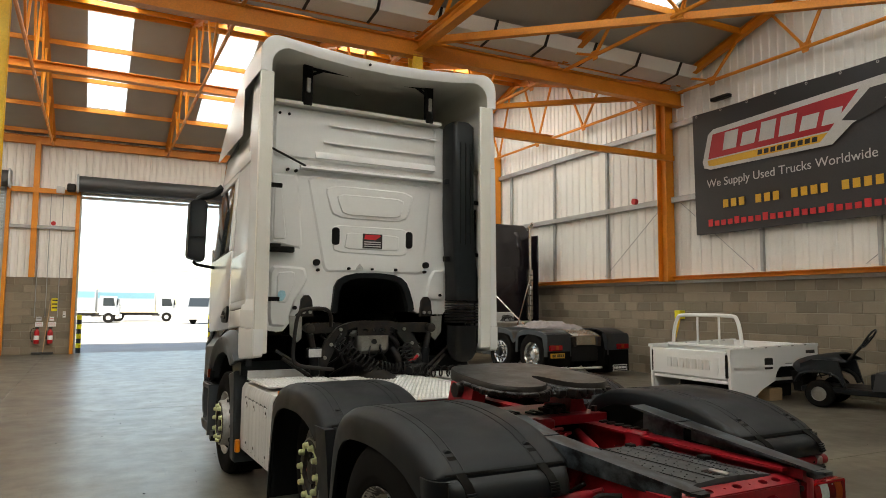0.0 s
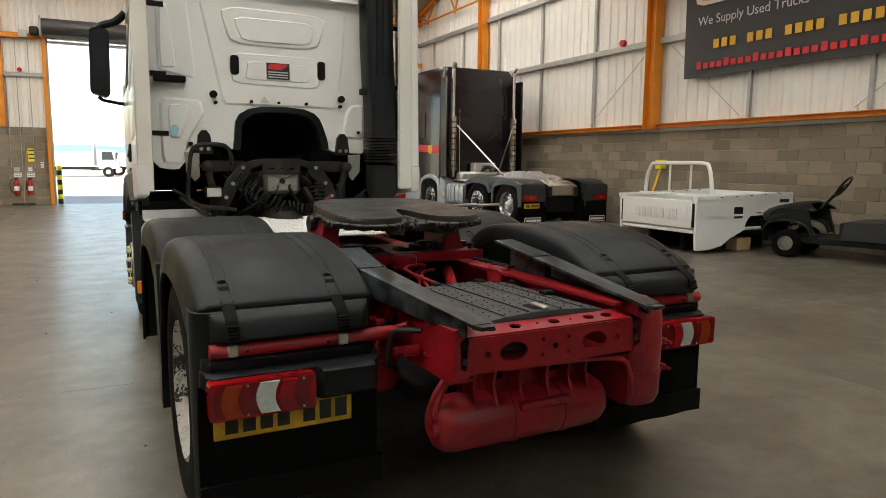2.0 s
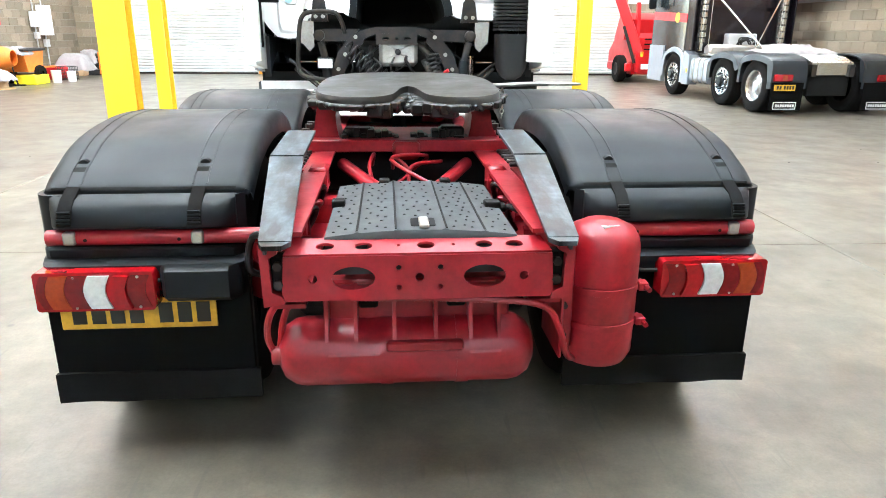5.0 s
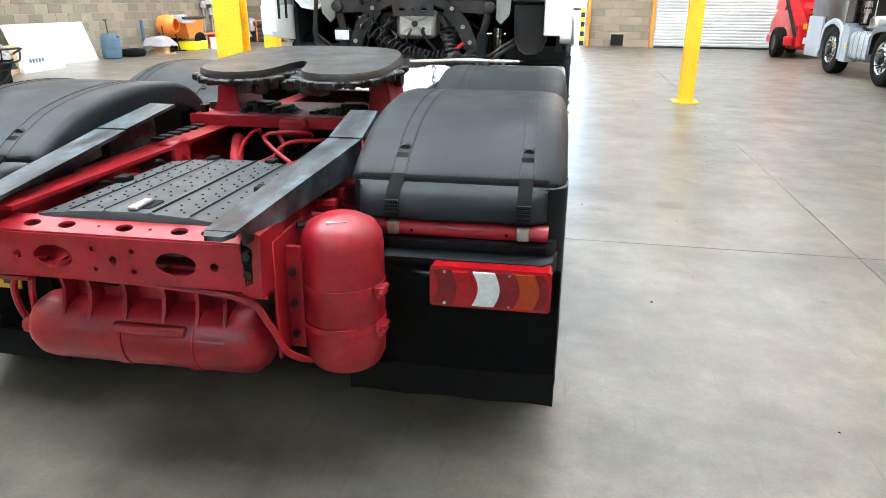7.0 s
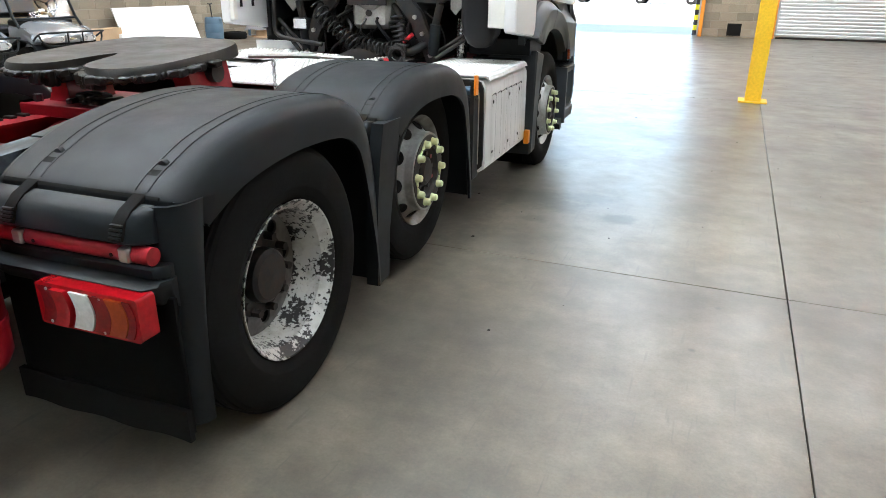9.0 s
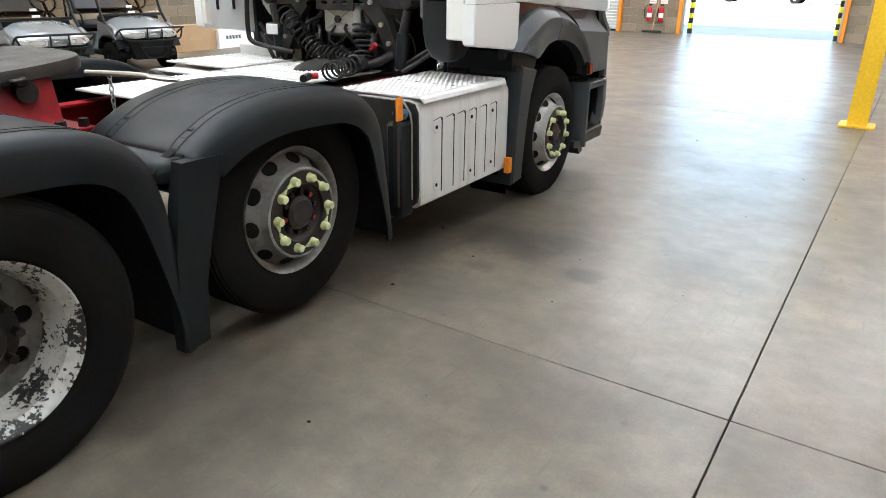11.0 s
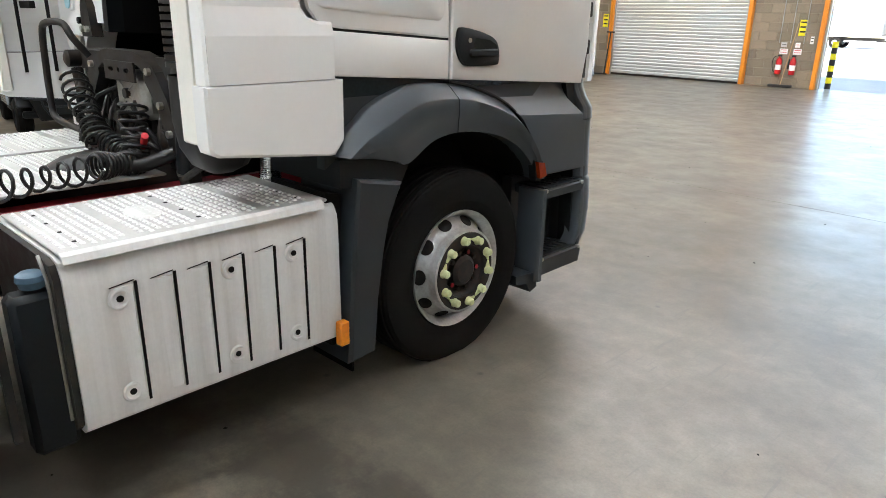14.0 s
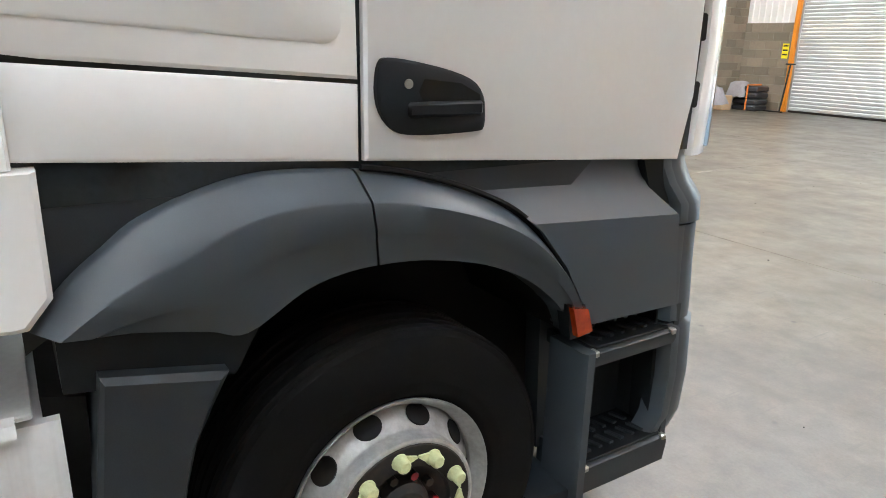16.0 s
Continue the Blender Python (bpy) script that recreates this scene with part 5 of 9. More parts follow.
for z in (0.59, 0.711):
    part("clamp_band", TB().lathe([(0.122, z - 0.022), (0.1265, z - 0.02), (0.1265, z + 0.001), (0.122, z + 0.003)], (CX, CY, 0), "z", 40, True), M_RED, can)
    part("clamp_bolt", TB().box(CX + 0.112, CX + 0.146, CY - 0.07, CY - 0.03, z - 0.022, z + 0.006, 0.004), M_RED, can)
    part("clamp_bolt", TB().cyl((CX + 0.136, CY - 0.1, z - 0.008), (CX + 0.136, CY - 0.01, z - 0.008), 0.0085, n=8), M_RED, can)
part("bracket", TB().box(0.445, 0.5, 2.2, 2.22, 0.5, 0.83, 0.004), M_RED, can)
for z in (0.55, 0.65, 0.75):
    part("bracket_bolt", TB().cyl((0.47, 2.202, z), (0.47, 2.186, z), 0.012, n=6), M_HUB, can)
part("bracket_edge", TB().box(0.44, 0.45, 2.12, 2.36, 0.5, 0.87, 0.003), M_RED, can)
part("label", TB().prism([(CX - 0.02, CY - 0.075), (CX + 0.035, CY - 0.06), (CX + 0.025, CY - 0.025), (CX - 0.03, CY - 0.04)], "z", 0.89, 0.909), M_LAMPCLEAR, can)


# mudguards
BAND = (0.72, 1.13)                             # the two strapped bands across each guard


def mudguard(name, yc, sd, front_low, back=1.0, fore=1.0, dz=0.0):
    """A moulded guard over a wheel; back and fore stretch it behind and before the axle."""
    pts = [(-0.678, 0.95), (-0.672, 0.98), (-0.625, 1.015), (-0.555, 1.048), (-0.42, 1.1), (-0.22, 1.138), (0.0, 1.152), (0.26, 1.138), (0.42, 1.09), (0.53, 1.0), (0.585, 0.85), (0.615, 0.6), (0.645, front_low)]
    path = smooth_path([(yc + y * (back if y < 0 else fore), z - (dz if z > 0.9 else 0)) for y, z in pts], 4)
    nr = normals(path)
    sec = [(0.56, 0.1), (0.56, 0.03), (0.575, 0.008), (0.6, 0), (1.15, 0), (1.2, 0.006), (1.231, 0.022), (1.25, 0.054), (1.259, 0.105), (1.262, 0.165), (1.246, 0.165), (1.243, 0.108), (1.234, 0.068), (1.218, 0.039), (1.195, 0.024), (1.15, 0.018), (0.6, 0.018), (0.58, 0.03), (0.575, 0.1)]
    b = TB()
    slim = [1.0 if y < yc or z > 1.0 else max(0.46, 1.0 - 0.85 * (1.0 - z)) for y, z in path]
    m = len(sec)
    b.add([(sd * x, p[0] + q[0] * d * (f if x > 1.2 else 1.0), p[1] + q[1] * d * (f if x > 1.2 else 1.0)) for p, q, f in zip(path, nr, slim) for x, d in sec],
          [(i * m + k, i * m + (k + 1) % m, (i + 1) * m + (k + 1) % m, (i + 1) * m + k) for i in range(len(path) - 1) for k in range(m)] + [tuple(range(m)), tuple(range(len(path) * m - 1, (len(path) - 1) * m - 1, -1))])
    g = tp(name, b, M_BLACK, label="black moulded plastic mudguard")
    # raised bands
    for x in BAND:
        sb = TB()
        w = 0.026
        sb.sweep(path[5:-16], nr[5:-16], [(sd * (x - w), 0.004), (sd * (x - w), -0.0015), (sd * (x - w + 0.006), -0.002), (sd * (x - w + 0.008), 0.004)])
        sb.sweep(path[5:-16], nr[5:-16], [(sd * (x + w - 0.008), 0.004), (sd * (x + w - 0.006), -0.002), (sd * (x + w), -0.0015), (sd * (x + w), 0.004)])
        part("bead", sb, M_BLACK, g)
    # seam between the lid and its lower lip
    k = 3
    part("seam", TB().sweep(path[k:k + 2], nr[k:k + 2], [(sd * 0.6, 0.004), (sd * 0.6, -0.001), (sd * 1.2, -0.001), (sd * 1.2, 0.004)]), M_BLACK_DARK, g)
    return g


def strap(g, sd, x, y, z):
    """A rubber strap from a buckle at y, z over the lip to its hook below."""
    line = [(-0.035, -0.004), (-0.048, -0.008), (-0.105, -0.05), (-0.178, -0.085), (-0.21, -0.115), (-0.228, -0.158), (-0.221, -0.162), (-0.2, -0.12), (-0.17, -0.096), (-0.095, -0.062)]
    st = part("strap", TB().prism([(y + u, z + w) for u, w in line], "x", sd * (x - 0.022), sd * (x + 0.022)), M_RUBBER, g)
    for k in range(4):
        u, w = -0.214 - 0.004 * k, -0.118 - 0.011 * k
        part("grip_rib", TB().box(sd * (x - 0.02), sd * (x + 0.02), y + u - 0.006, y + u + 0.004, z + w - 0.003, z + w + 0.003), M_BLACK, st)
    part("buckle", TB().lathe([(0, -0.016), (0.018, -0.014), (0.022, 0.0)], (sd * x, y, z), "y", 12), M_BLACK, g)
    part("buckle_loop", TB().box(sd * (x - 0.024), sd * (x + 0.024), y - 0.03, y - 0.004, z - 0.02, z - 0.004, 0.004), M_BLACK, g)


def moulded_box(x0, x1, prof, sd, r=0.05):
    """A long moulded box: a profile of (y, z) with rounded-off ends; its back stays flat."""
    back = max(y for y, _ in prof)
    xs = [(x0, 1.0), (x0 + 0.3 * r, 0.45), (x0 + r, 0.0), (x1 - r, 0.0), (x1 - 0.3 * r, 0.45), (x1, 1.0)]
    b = TB()
    b.sheet([[(sd * x, y + (back - y) * k * 0.75, z) for x, k in xs] for y, z in prof])
    for k in (0, -1):
        b.add([(sd * xs[k][0], y + (back - y) * xs[k][1] * 0.75, z) for y, z in prof], [tuple(range(len(prof)))])
    return b


for sd in (-1, 1):
    g = mudguard("mudguard", GUARD3, sd, 0.2)
    # rear shell: one moulding that runs across the back and round the corner to the tyre
    b = TB()
    rows = []
    for z, ye in ((0.235, 2.56), (0.4, 2.562), (0.6, 2.575), (0.8, 2.6), (0.9, 2.615), (0.958, 2.625)):
        rows.append([(sd * x, y, z) for x, y in [(0.585, 2.51), (0.6, 2.498), (1.0, 2.492), (1.165, 2.49), (1.205, 2.494), (1.236, 2.508), (1.254, 2.532), (1.261, 2.56), (1.262, max(ye, 2.561))]])
    b.sheet(rows, (-sd * 0.012, 0.012, 0))
    shell = tp("rear_shell", b, M_BLACK, label="black moulded rear corner of the mudguard", smooth=50)
    part("rear_panel", moulded_box(0.6, 1.2, [(2.5, 0.962), (2.462, 0.95), (2.436, 0.93), (2.424, 0.9), (2.42, 0.868), (2.432, 0.857), (2.5, 0.852)], sd), M_BLACK, shell)
    part("ledge", moulded_box(0.58, 1.235, [(2.5, 0.795), (2.452, 0.793), (2.444, 0.785), (2.448, 0.757), (2.5, 0.745)], sd, 0.03), M_BLACK, shell)
    part("mounting_bar", moulded_box(0.56, 1.24, [(2.5, 0.757), (2.42, 0.752), (2.4, 0.742), (2.405, 0.725), (2.46, 0.67), (2.5, 0.66)], sd, 0.04), M_BLACK, shell)
    for x in BAND:
        strap(g, sd, x, 2.635, 1.037)
    tube = tp("lamp_tube", TB().cyl((sd * 0.46, 2.458, 0.825), (sd * 1.208, 2.458, 0.825), 0.027, n=16), M_RED)
    for x in (0.72, 1.13):
        part("tube_clamp", TB().box(sd * (x - 0.02), sd * (x + 0.02), 2.423, 2.468, 0.805, 0.85, 0.006), M_STEELBARE, tube)
    for x in (0.78, 1.08):
        part("pin_hole", TB().cyl((sd * x, 2.4295, 0.822), (sd * x, 2.44, 0.822), 0.006, n=8), M_BLACK_DARK, tube)
    # mud flap with a heavier strip along its foot
    flap = tp("mud_flap", TB().box(sd * 0.57, sd * 1.255, 2.462, 2.478, 0.235, 0.7, 0.004), M_FLAP)
    bs = TB()
    xs = [0.553 + 0.704 * i / 16 for i in range(17)]
    bs.sheet([[(sd * x, 2.446 + 0.005 * math.sin(x * 23), z) for x in xs] for z in (0.217, 0.26, 0.328)], (0, 0.02, 0))
    part("spray_strip", bs, M_RUBBER, flap)
    # rear lamp: red, clear and amber chambers behind one moulded lens
    lamp = tp("tail_lamp", TB().prism([(sd * x, z) for x, z in rounded(0.853, 1.228, 0.604, 0.738, 0.012)], "y", 2.352, 2.42), M_LAMPRED, label="red, clear and amber tail lamp")
    cells = [(0.86, 0.918, M_LAMPDEEP, 0.004), (0.921, 0.972, M_LAMPRED, 0.016), (0.985, 1.052, M_LAMPCLEAR, 0.008), (1.057, 1.112, M_LAMPDEEP, 0.006), (1.114, 1.172, M_LAMPAMBER, 0.007), (1.175, 1.2, M_LAMPDEEP, 0.005)]
    for a, c, mt, d in cells:
        part("lens", TB().prism([(sd * (x + 0.02 * math.sin(math.pi * (z - 0.612) / 0.12)), z) for x, z in [(a, 0.615), (c, 0.615)] + [(c, 0.615 + 0.112 * k / 8) for k in range(1, 8)] + [(c, 0.727), (a, 0.727)] + [(a, 0.727 - 0.112 * k / 8) for k in range(1, 8)]], "y", 2.352 - d, 2.357), mt, lamp)
    for x, z in ((0.9, 0.722), (1.1, 0.722), (0.9, 0.618), (1.1, 0.618)):
        part("lens_screw", TB().cyl((sd * x, 2.346, z), (sd * x, 2.354, z), 0.005, n=8), M_STEELBARE, lamp)
    part("lamp_bracket", TB().tube(smooth_path([(sd * 0.86, 2.4, 0.69), (sd * 0.8, 2.42, 0.685), (sd * 0.7, 2.45, 0.7)], 4), 0.008, 6), M_HOSE, lamp)
    if sd < 0:
        tp("lamp_bracket", moulded_box(0.585, 0.85, [(2.46, 0.748), (2.38, 0.742), (2.362, 0.73), (2.36, 0.64), (2.38, 0.622), (2.46, 0.62)], -1, 0.03), M_BLACK)
        npl = tp("number_plate", TB().box(-1.205, -0.685, 2.442, 2.45, 0.5, 0.611, 0.002), M_PLATE, label="yellow rear number plate with black characters")
        for i in range(7):
            x = -1.165 + 0.063 * i + (0.035 if i > 3 else 0)
            part("bar", TB().box(x, x + 0.046, 2.4395, 2.4435, 0.52, 0.594), M_INK, npl)
    # middle mudguard
    g2 = mudguard("mudguard", GUARD2, sd, 0.26, 0.84, 1.09, 0.012)
    part("rear_panel", moulded_box(0.62, 1.2, [(3.94, 0.962), (3.85, 0.955), (3.81, 0.93), (3.795, 0.9), (3.8, 0.868), (3.94, 0.86)], sd), M_BLACK, g2)
    part("rear_leg", TB().prism([(3.84, 0.955), (4.03, 0.955), (3.985, 0.8), (3.93, 0.62), (3.888, 0.45), (3.868, 0.21), (3.745, 0.2), (3.75, 0.4), (3.765, 0.6), (3.8, 0.8)], "x", sd * 1.2, sd * 1.26), M_BLACK, g2)
    # dark plate added behind the gap between the guards to keep it dark
    part("gap_plate", TB().box(sd * 0.6, sd * 0.62, 3.55, 4.1, 0.5, 0.98, 0.004), M_BLACK_DARK, g2)
    for x in BAND:
        strap(g2, sd, x, 4.003, 1.024)

# ---- cab ----
cab = new("cab")
cab.parent = T
tagged(cab, "white sleeper cab with roof and side deflectors")


def cp(name, b, mat, label="", smooth=38):
    return part(name, b, mat, cab, label, smooth)


CAB_LEFT = -0.086                               # the cab sits right of the chassis: its left side moves in


def CB(sd):
    return B((CAB_LEFT if sd < 0 else 0, TY, 0))


def cab_outline(z):
    """Half widths and front of the cab in plan at a height."""
    w = 1.225 - 0.07 * max(0.0, z - 2.2) / 1.1
    f = 8.62 - 0.26 * max(0.0, z - 2.0) / 1.2
    return w, f


b = TB()
rows = []
for z in (1.38, 1.8, 2.2, 2.6, 3.0, 3.3, 3.5, 3.58):
    w, f = cab_outline(z)
    if z > 3.3:
        w, f = w - 0.06 * (z - 3.3) / 0.28, f - 0.9 * (z - 3.3) / 0.28
    r = 0.3
    pts = [(-w, 6.46, z), (-w, f - r, z)]
    pts += [(-w + r - r * math.cos(t), f - r + r * math.sin(t), z) for t in (0.4, 0.8, 1.2)]
    pts += [(-w + r, f + 0.01, z), (0, f + 0.05, z), (w - r, f + 0.01, z)]
    pts += [(w - r + r * math.cos(t), f - r + r * math.sin(t), z) for t in (1.2, 0.8, 0.4)]
    pts += [(w, f - r, z), (w, 6.46, z)]
    rows.append(pts)
b.sheet(rows)
b.add([rows[-1][i] for i in range(len(rows[-1]))], [tuple(range(len(rows[-1])))])
b.add(rows[0], [tuple(range(len(rows[0]) - 1, -1, -1))])
b.v = [(x * 0.93 if x < 0 else x, y, z) for x, y, z in b.v]
# dark shell: glazing, and in place of the shade in the panel gaps
cp("cab_shell", b, M_GLASSDARK, "dark cab shell with glazing")

def RB():
    return B((0, TY + 0.09, 0))


# rear wall: one sheet with the engine tunnel cut out, and pressed panels on it
arch_pts = [(-0.385, 1.6), (-0.374, 1.69), (-0.36, 1.845), (-0.325, 1.91), (-0.25, 1.955), (-0.137, 1.982), (0.1, 1.988), (0.26, 1.975), (0.35, 1.945), (0.405, 1.895), (0.44, 1.82), (0.482, 1.69), (0.49, 1.62)]
wall = [(-1.13, 3.52), (-1.13, 1.62), (-1.06, 1.51), (-0.99, 1.435), (-0.9, 1.42), (-0.84, 1.425), (-0.78, 1.5), (-0.72, 1.585), (-0.62, 1.63), (-0.44, 1.635)] + arch_pts + [(0.53, 1.6), (0.62, 1.582), (0.84, 1.58), (0.88, 1.63), (1.15, 1.65), (1.15, 3.5), (0.75, 3.56), (-0.9, 3.56)]
bl = RB()
bl.prism(wall, "y", 6.4, 6.56)
rw = cp("rear_wall", bl, M_WHITE, "white pressed-steel rear wall of the cab")


def panel(outline, d, name="pressing"):
    """A pressed field with sloping edges."""
    cx = sum(p[0] for p in outline) / len(outline)
    cz = sum(p[1] for p in outline) / len(outline)
    b = RB()
    n = len(outline)
    inner = [(cx + (x - cx) * (1 - 0.022 / max(abs(x - cx), 0.05)), cz + (z - cz) * (1 - 0.022 / max(abs(z - cz), 0.05))) for x, z in outline]
    V = [(x, 6.401, z) for x, z in outline] + [(x, 6.4 - d, z) for x, z in inner]
    b.add(V, [(i, (i + 1) % n, n + (i + 1) % n, n + i) for i in range(n)] + [tuple(range(n, 2 * n))])
    return part(name, b, M_WHITE, rw, smooth=10)


panel(rounded(-0.98, 0.74, 3.05, 3.55, 0.06), 0.026, "upper_pressing")
b = RB()
b.prism([(6.352, 3.075), (6.356, 3.11), (6.372, 3.14), (6.372, 3.072)], "x", -0.58, 0.72)
b.prism([(6.352, 3.23), (6.358, 3.245), (6.372, 3.24)], "x", -0.5, 0.72)
b.prism([(6.352, 3.4), (6.358, 3.415), (6.372, 3.41)], "x", -0.45, 0.72)
part("crease", b, M_WHITE, rw)
part("ledge", RB().prism([(6.335, 2.965), (6.345, 2.99), (6.4, 3.005), (6.4, 2.95), (6.36, 2.952)], "x", -0.72, 0.78), M_WHITE, rw)
part("top_lip", RB().prism([(6.3, 3.555), (6.3, 3.585), (6.5, 3.61), (6.5, 3.555)], "x", -0.99, 0.76), M_CREAM, rw)
panel([(-0.6, 2.91), (0.655, 2.92), (0.69, 2.88), (0.65, 2.4), (0.6, 2.0), (0.56, 1.985), (-0.44, 1.985), (-0.47, 2.02), (-0.64, 2.87)], 0.01)


def soften(pts, k=0.22):
    """Cuts the corners of an outline twice."""
    for _ in range(2):
        pts = [((1 - f) * a[0] + f * b_[0], (1 - f) * a[1] + f * b_[1]) for a, b_ in zip(pts, pts[1:] + pts[:1]) for f in (k, 1 - k)]
    return pts


panel(soften([(-0.485, 2.845), (0.505, 2.84), (0.415, 2.5), (-0.4, 2.5)], 0.12), 0.022)
panel(soften([(-0.37, 2.765), (0.39, 2.765), (0.35, 2.535), (-0.305, 2.53)], 0.1), 0.034)
panel(soften([(-0.4, 2.46), (0.44, 2.46), (0.42, 2.15), (-0.39, 2.165)], 0.08), 0.017)
panel(soften([(-0.255, 2.395), (0.34, 2.385), (0.33, 2.2), (-0.278, 2.2)], 0.07), 0.024)
panel(soften([(-0.99, 2.9), (-0.73, 2.905), (-0.67, 2.19), (-0.99, 2.24)], 0.06), 0.012)
panel(soften([(-0.97, 2.8), (-0.882, 2.8), (-0.822, 2.27), (-0.975, 2.26)], 0.07), 0.022)
panel(soften([(-0.985, 2.035), (-0.645, 2.025), (-0.615, 1.92), (-0.715, 1.72), (-0.83, 1.46), (-0.98, 1.47)], 0.1), 0.018)
panel(soften([(-0.93, 1.985), (-0.735, 1.995), (-0.725, 1.91), (-0.81, 1.675), (-0.925, 1.675)], 0.12), 0.03)
panel(soften([(0.63, 1.72), (0.67, 1.96), (0.72, 2.035), (0.86, 2.05), (0.86, 1.71)], 0.12), 0.016)
for x in (-0.351, 0.435):
    part("slot_cover", RB().prism(rounded(x - 0.037, x + 0.037, 2.25, 2.42, 0.03), "y", 6.375, 6.4), M_BLACK_DARK, rw)
st = part("sticker", RB().box(-0.075, 0.133, 6.37, 6.375, 2.232, 2.375), M_INK, rw, "small black and red dealer sticker")
part("emblem", RB().prism([(-0.06, 2.32), (0.06, 2.315), (0.115, 2.355), (0.105, 2.368), (-0.05, 2.365)], "y", 6.367, 6.371), M_SIGNRED, st)
for i in range(3):
    part("bar", RB().box(-0.06, 0.118, 6.368, 6.371, 2.245 + 0.022 * i, 2.255 + 0.022 * i), M_LAMPCLEAR, st)
for x, z, r in ((-0.539, 2.073, 0.032), (0.627, 2.085, 0.032), (-0.523, 2.002, 0.015), (0.615, 2.015, 0.015), (-0.214, 2.024, 0.014), (0.287, 2.026, 0.014), (0.032, 2.025, 0.011), (-0.741, 1.642, 0.018), (0.794, 1.778, 0.014), (-0.93, 3.47, 0.013), (-0.84, 3.47, 0.013), (-0.84, 2.94, 0.014), (-0.76, 2.935, 0.014)):
    part("plug", RB().cyl((x, 6.36, z), (x, 6.402, z), r, n=14), M_BLACK_DARK, rw)
part("warning_mark", RB().prism([(-0.13, 2.02), (-0.06, 2.02), (-0.06, 2.035), (-0.095, 2.075), (-0.13, 2.035)], "y", 6.383, 6.39), M_LAMPCLEAR, rw)
part("blue_mark", RB().prism(soften([(-0.91, 1.71), (-0.86, 1.7), (-0.83, 1.75), (-0.84, 1.8), (-0.9, 1.8)], 0.2), "y", 6.362, 6.368), M_CYAN, rw)
part("bracket", RB().box(-1.02, -0.765, 6.33, 6.4, 2.155, 2.21, 0.01), M_BLACK_DARK, rw)
part("stay", RB().tube([(-1.04, 6.3, 3.12), (-0.68, 6.34, 2.985)], 0.011, 8), M_DARKSTEEL, rw)
# dark engine tunnel with its moulded rim
b = RB()
inner = [(x * 0.86 + 0.003, 1.5 + (z - 1.5) * 0.9) for x, z in arch_pts]
n = len(arch_pts)
ro = [(x, 6.36, z) for x, z in arch_pts]
ri = [(x, 6.36, z) for x, z in inner]
b.sheet([ro, ri], (0, 0.08, 0))
cp("tunnel_rim", b, M_BLACK)
b = RB()
b.sheet([[(x, 6.44, z) for x, z in inner], [(x * 0.95, 7.4, 1.4 + (z - 1.4) * 0.8) for x, z in inner]])
b.add([(x * 0.95, 7.4, 1.4 + (z - 1.4) * 0.8) for x, z in inner], [tuple(range(n))])
cp("engine_tunnel", b, M_BLACK_DARK)

# air intake snorkel
b = RB()
prof = [(3.58, 0.83, 1.02, 6.14), (3.53, 0.8, 1.06, 6.11), (2.6, 0.8, 1.06, 6.1), (2.2, 0.82, 1.08, 6.1), (1.95, 0.84, 1.11, 6.1), (1.72, 0.84, 1.11, 6.1)]
rows = []
for z, a, c, y in prof:
    rows.append([(x, yy, z) for x, yy in rounded(a, c, y, 6.38, 0.05)])
    rows[-1].append(rows[-1][0])
b.sheet(rows)
b.add(rows[0][:-1], [tuple(range(len(rows[0]) - 1))])
sn = cp("air_intake", b, M_BLACK, "black moulded air intake duct on the rear wall")
# raised dark strips in place of the shade in the duct's grooves
for x in (0.88, 0.94, 1.0):
    part("groove_line", RB().box(x - 0.006, x + 0.006, 6.092, 6.11, 2.3, 3.35, 0.003), M_BLACK_DARK, sn)
for i in range(9):
    z = 1.74 - 0.028 * i
    part("bellow_ring", RB().prism(rounded(0.83, 1.12, 6.085, 6.38, 0.06), "z", z - 0.018, z), M_HOSE, sn)
b = RB()
rows = []
for z, k in ((1.47, 1.0), (1.3, 1.0), (1.2, 0.9), (1.13, 0.65), (1.1, 0.3)):
    rows.append([(0.97 + (x - 0.97) * k, 6.22 + (y - 6.22) * k, z) for x, y in rounded(0.84, 1.11, 6.08, 6.36, 0.07)])
    rows[-1].append(rows[-1][0])
b.sheet(rows)
b.add(rows[-1][:-1], [tuple(range(len(rows[-1]) - 1))])
part("intake_boot", b, M_HOSE, sn)
for z in (2.15, 2.95):
    part("clip", RB().box(0.76, 0.82, 6.2, 6.26, z - 0.03, z + 0.03, 0.008), M_BLACK, sn)

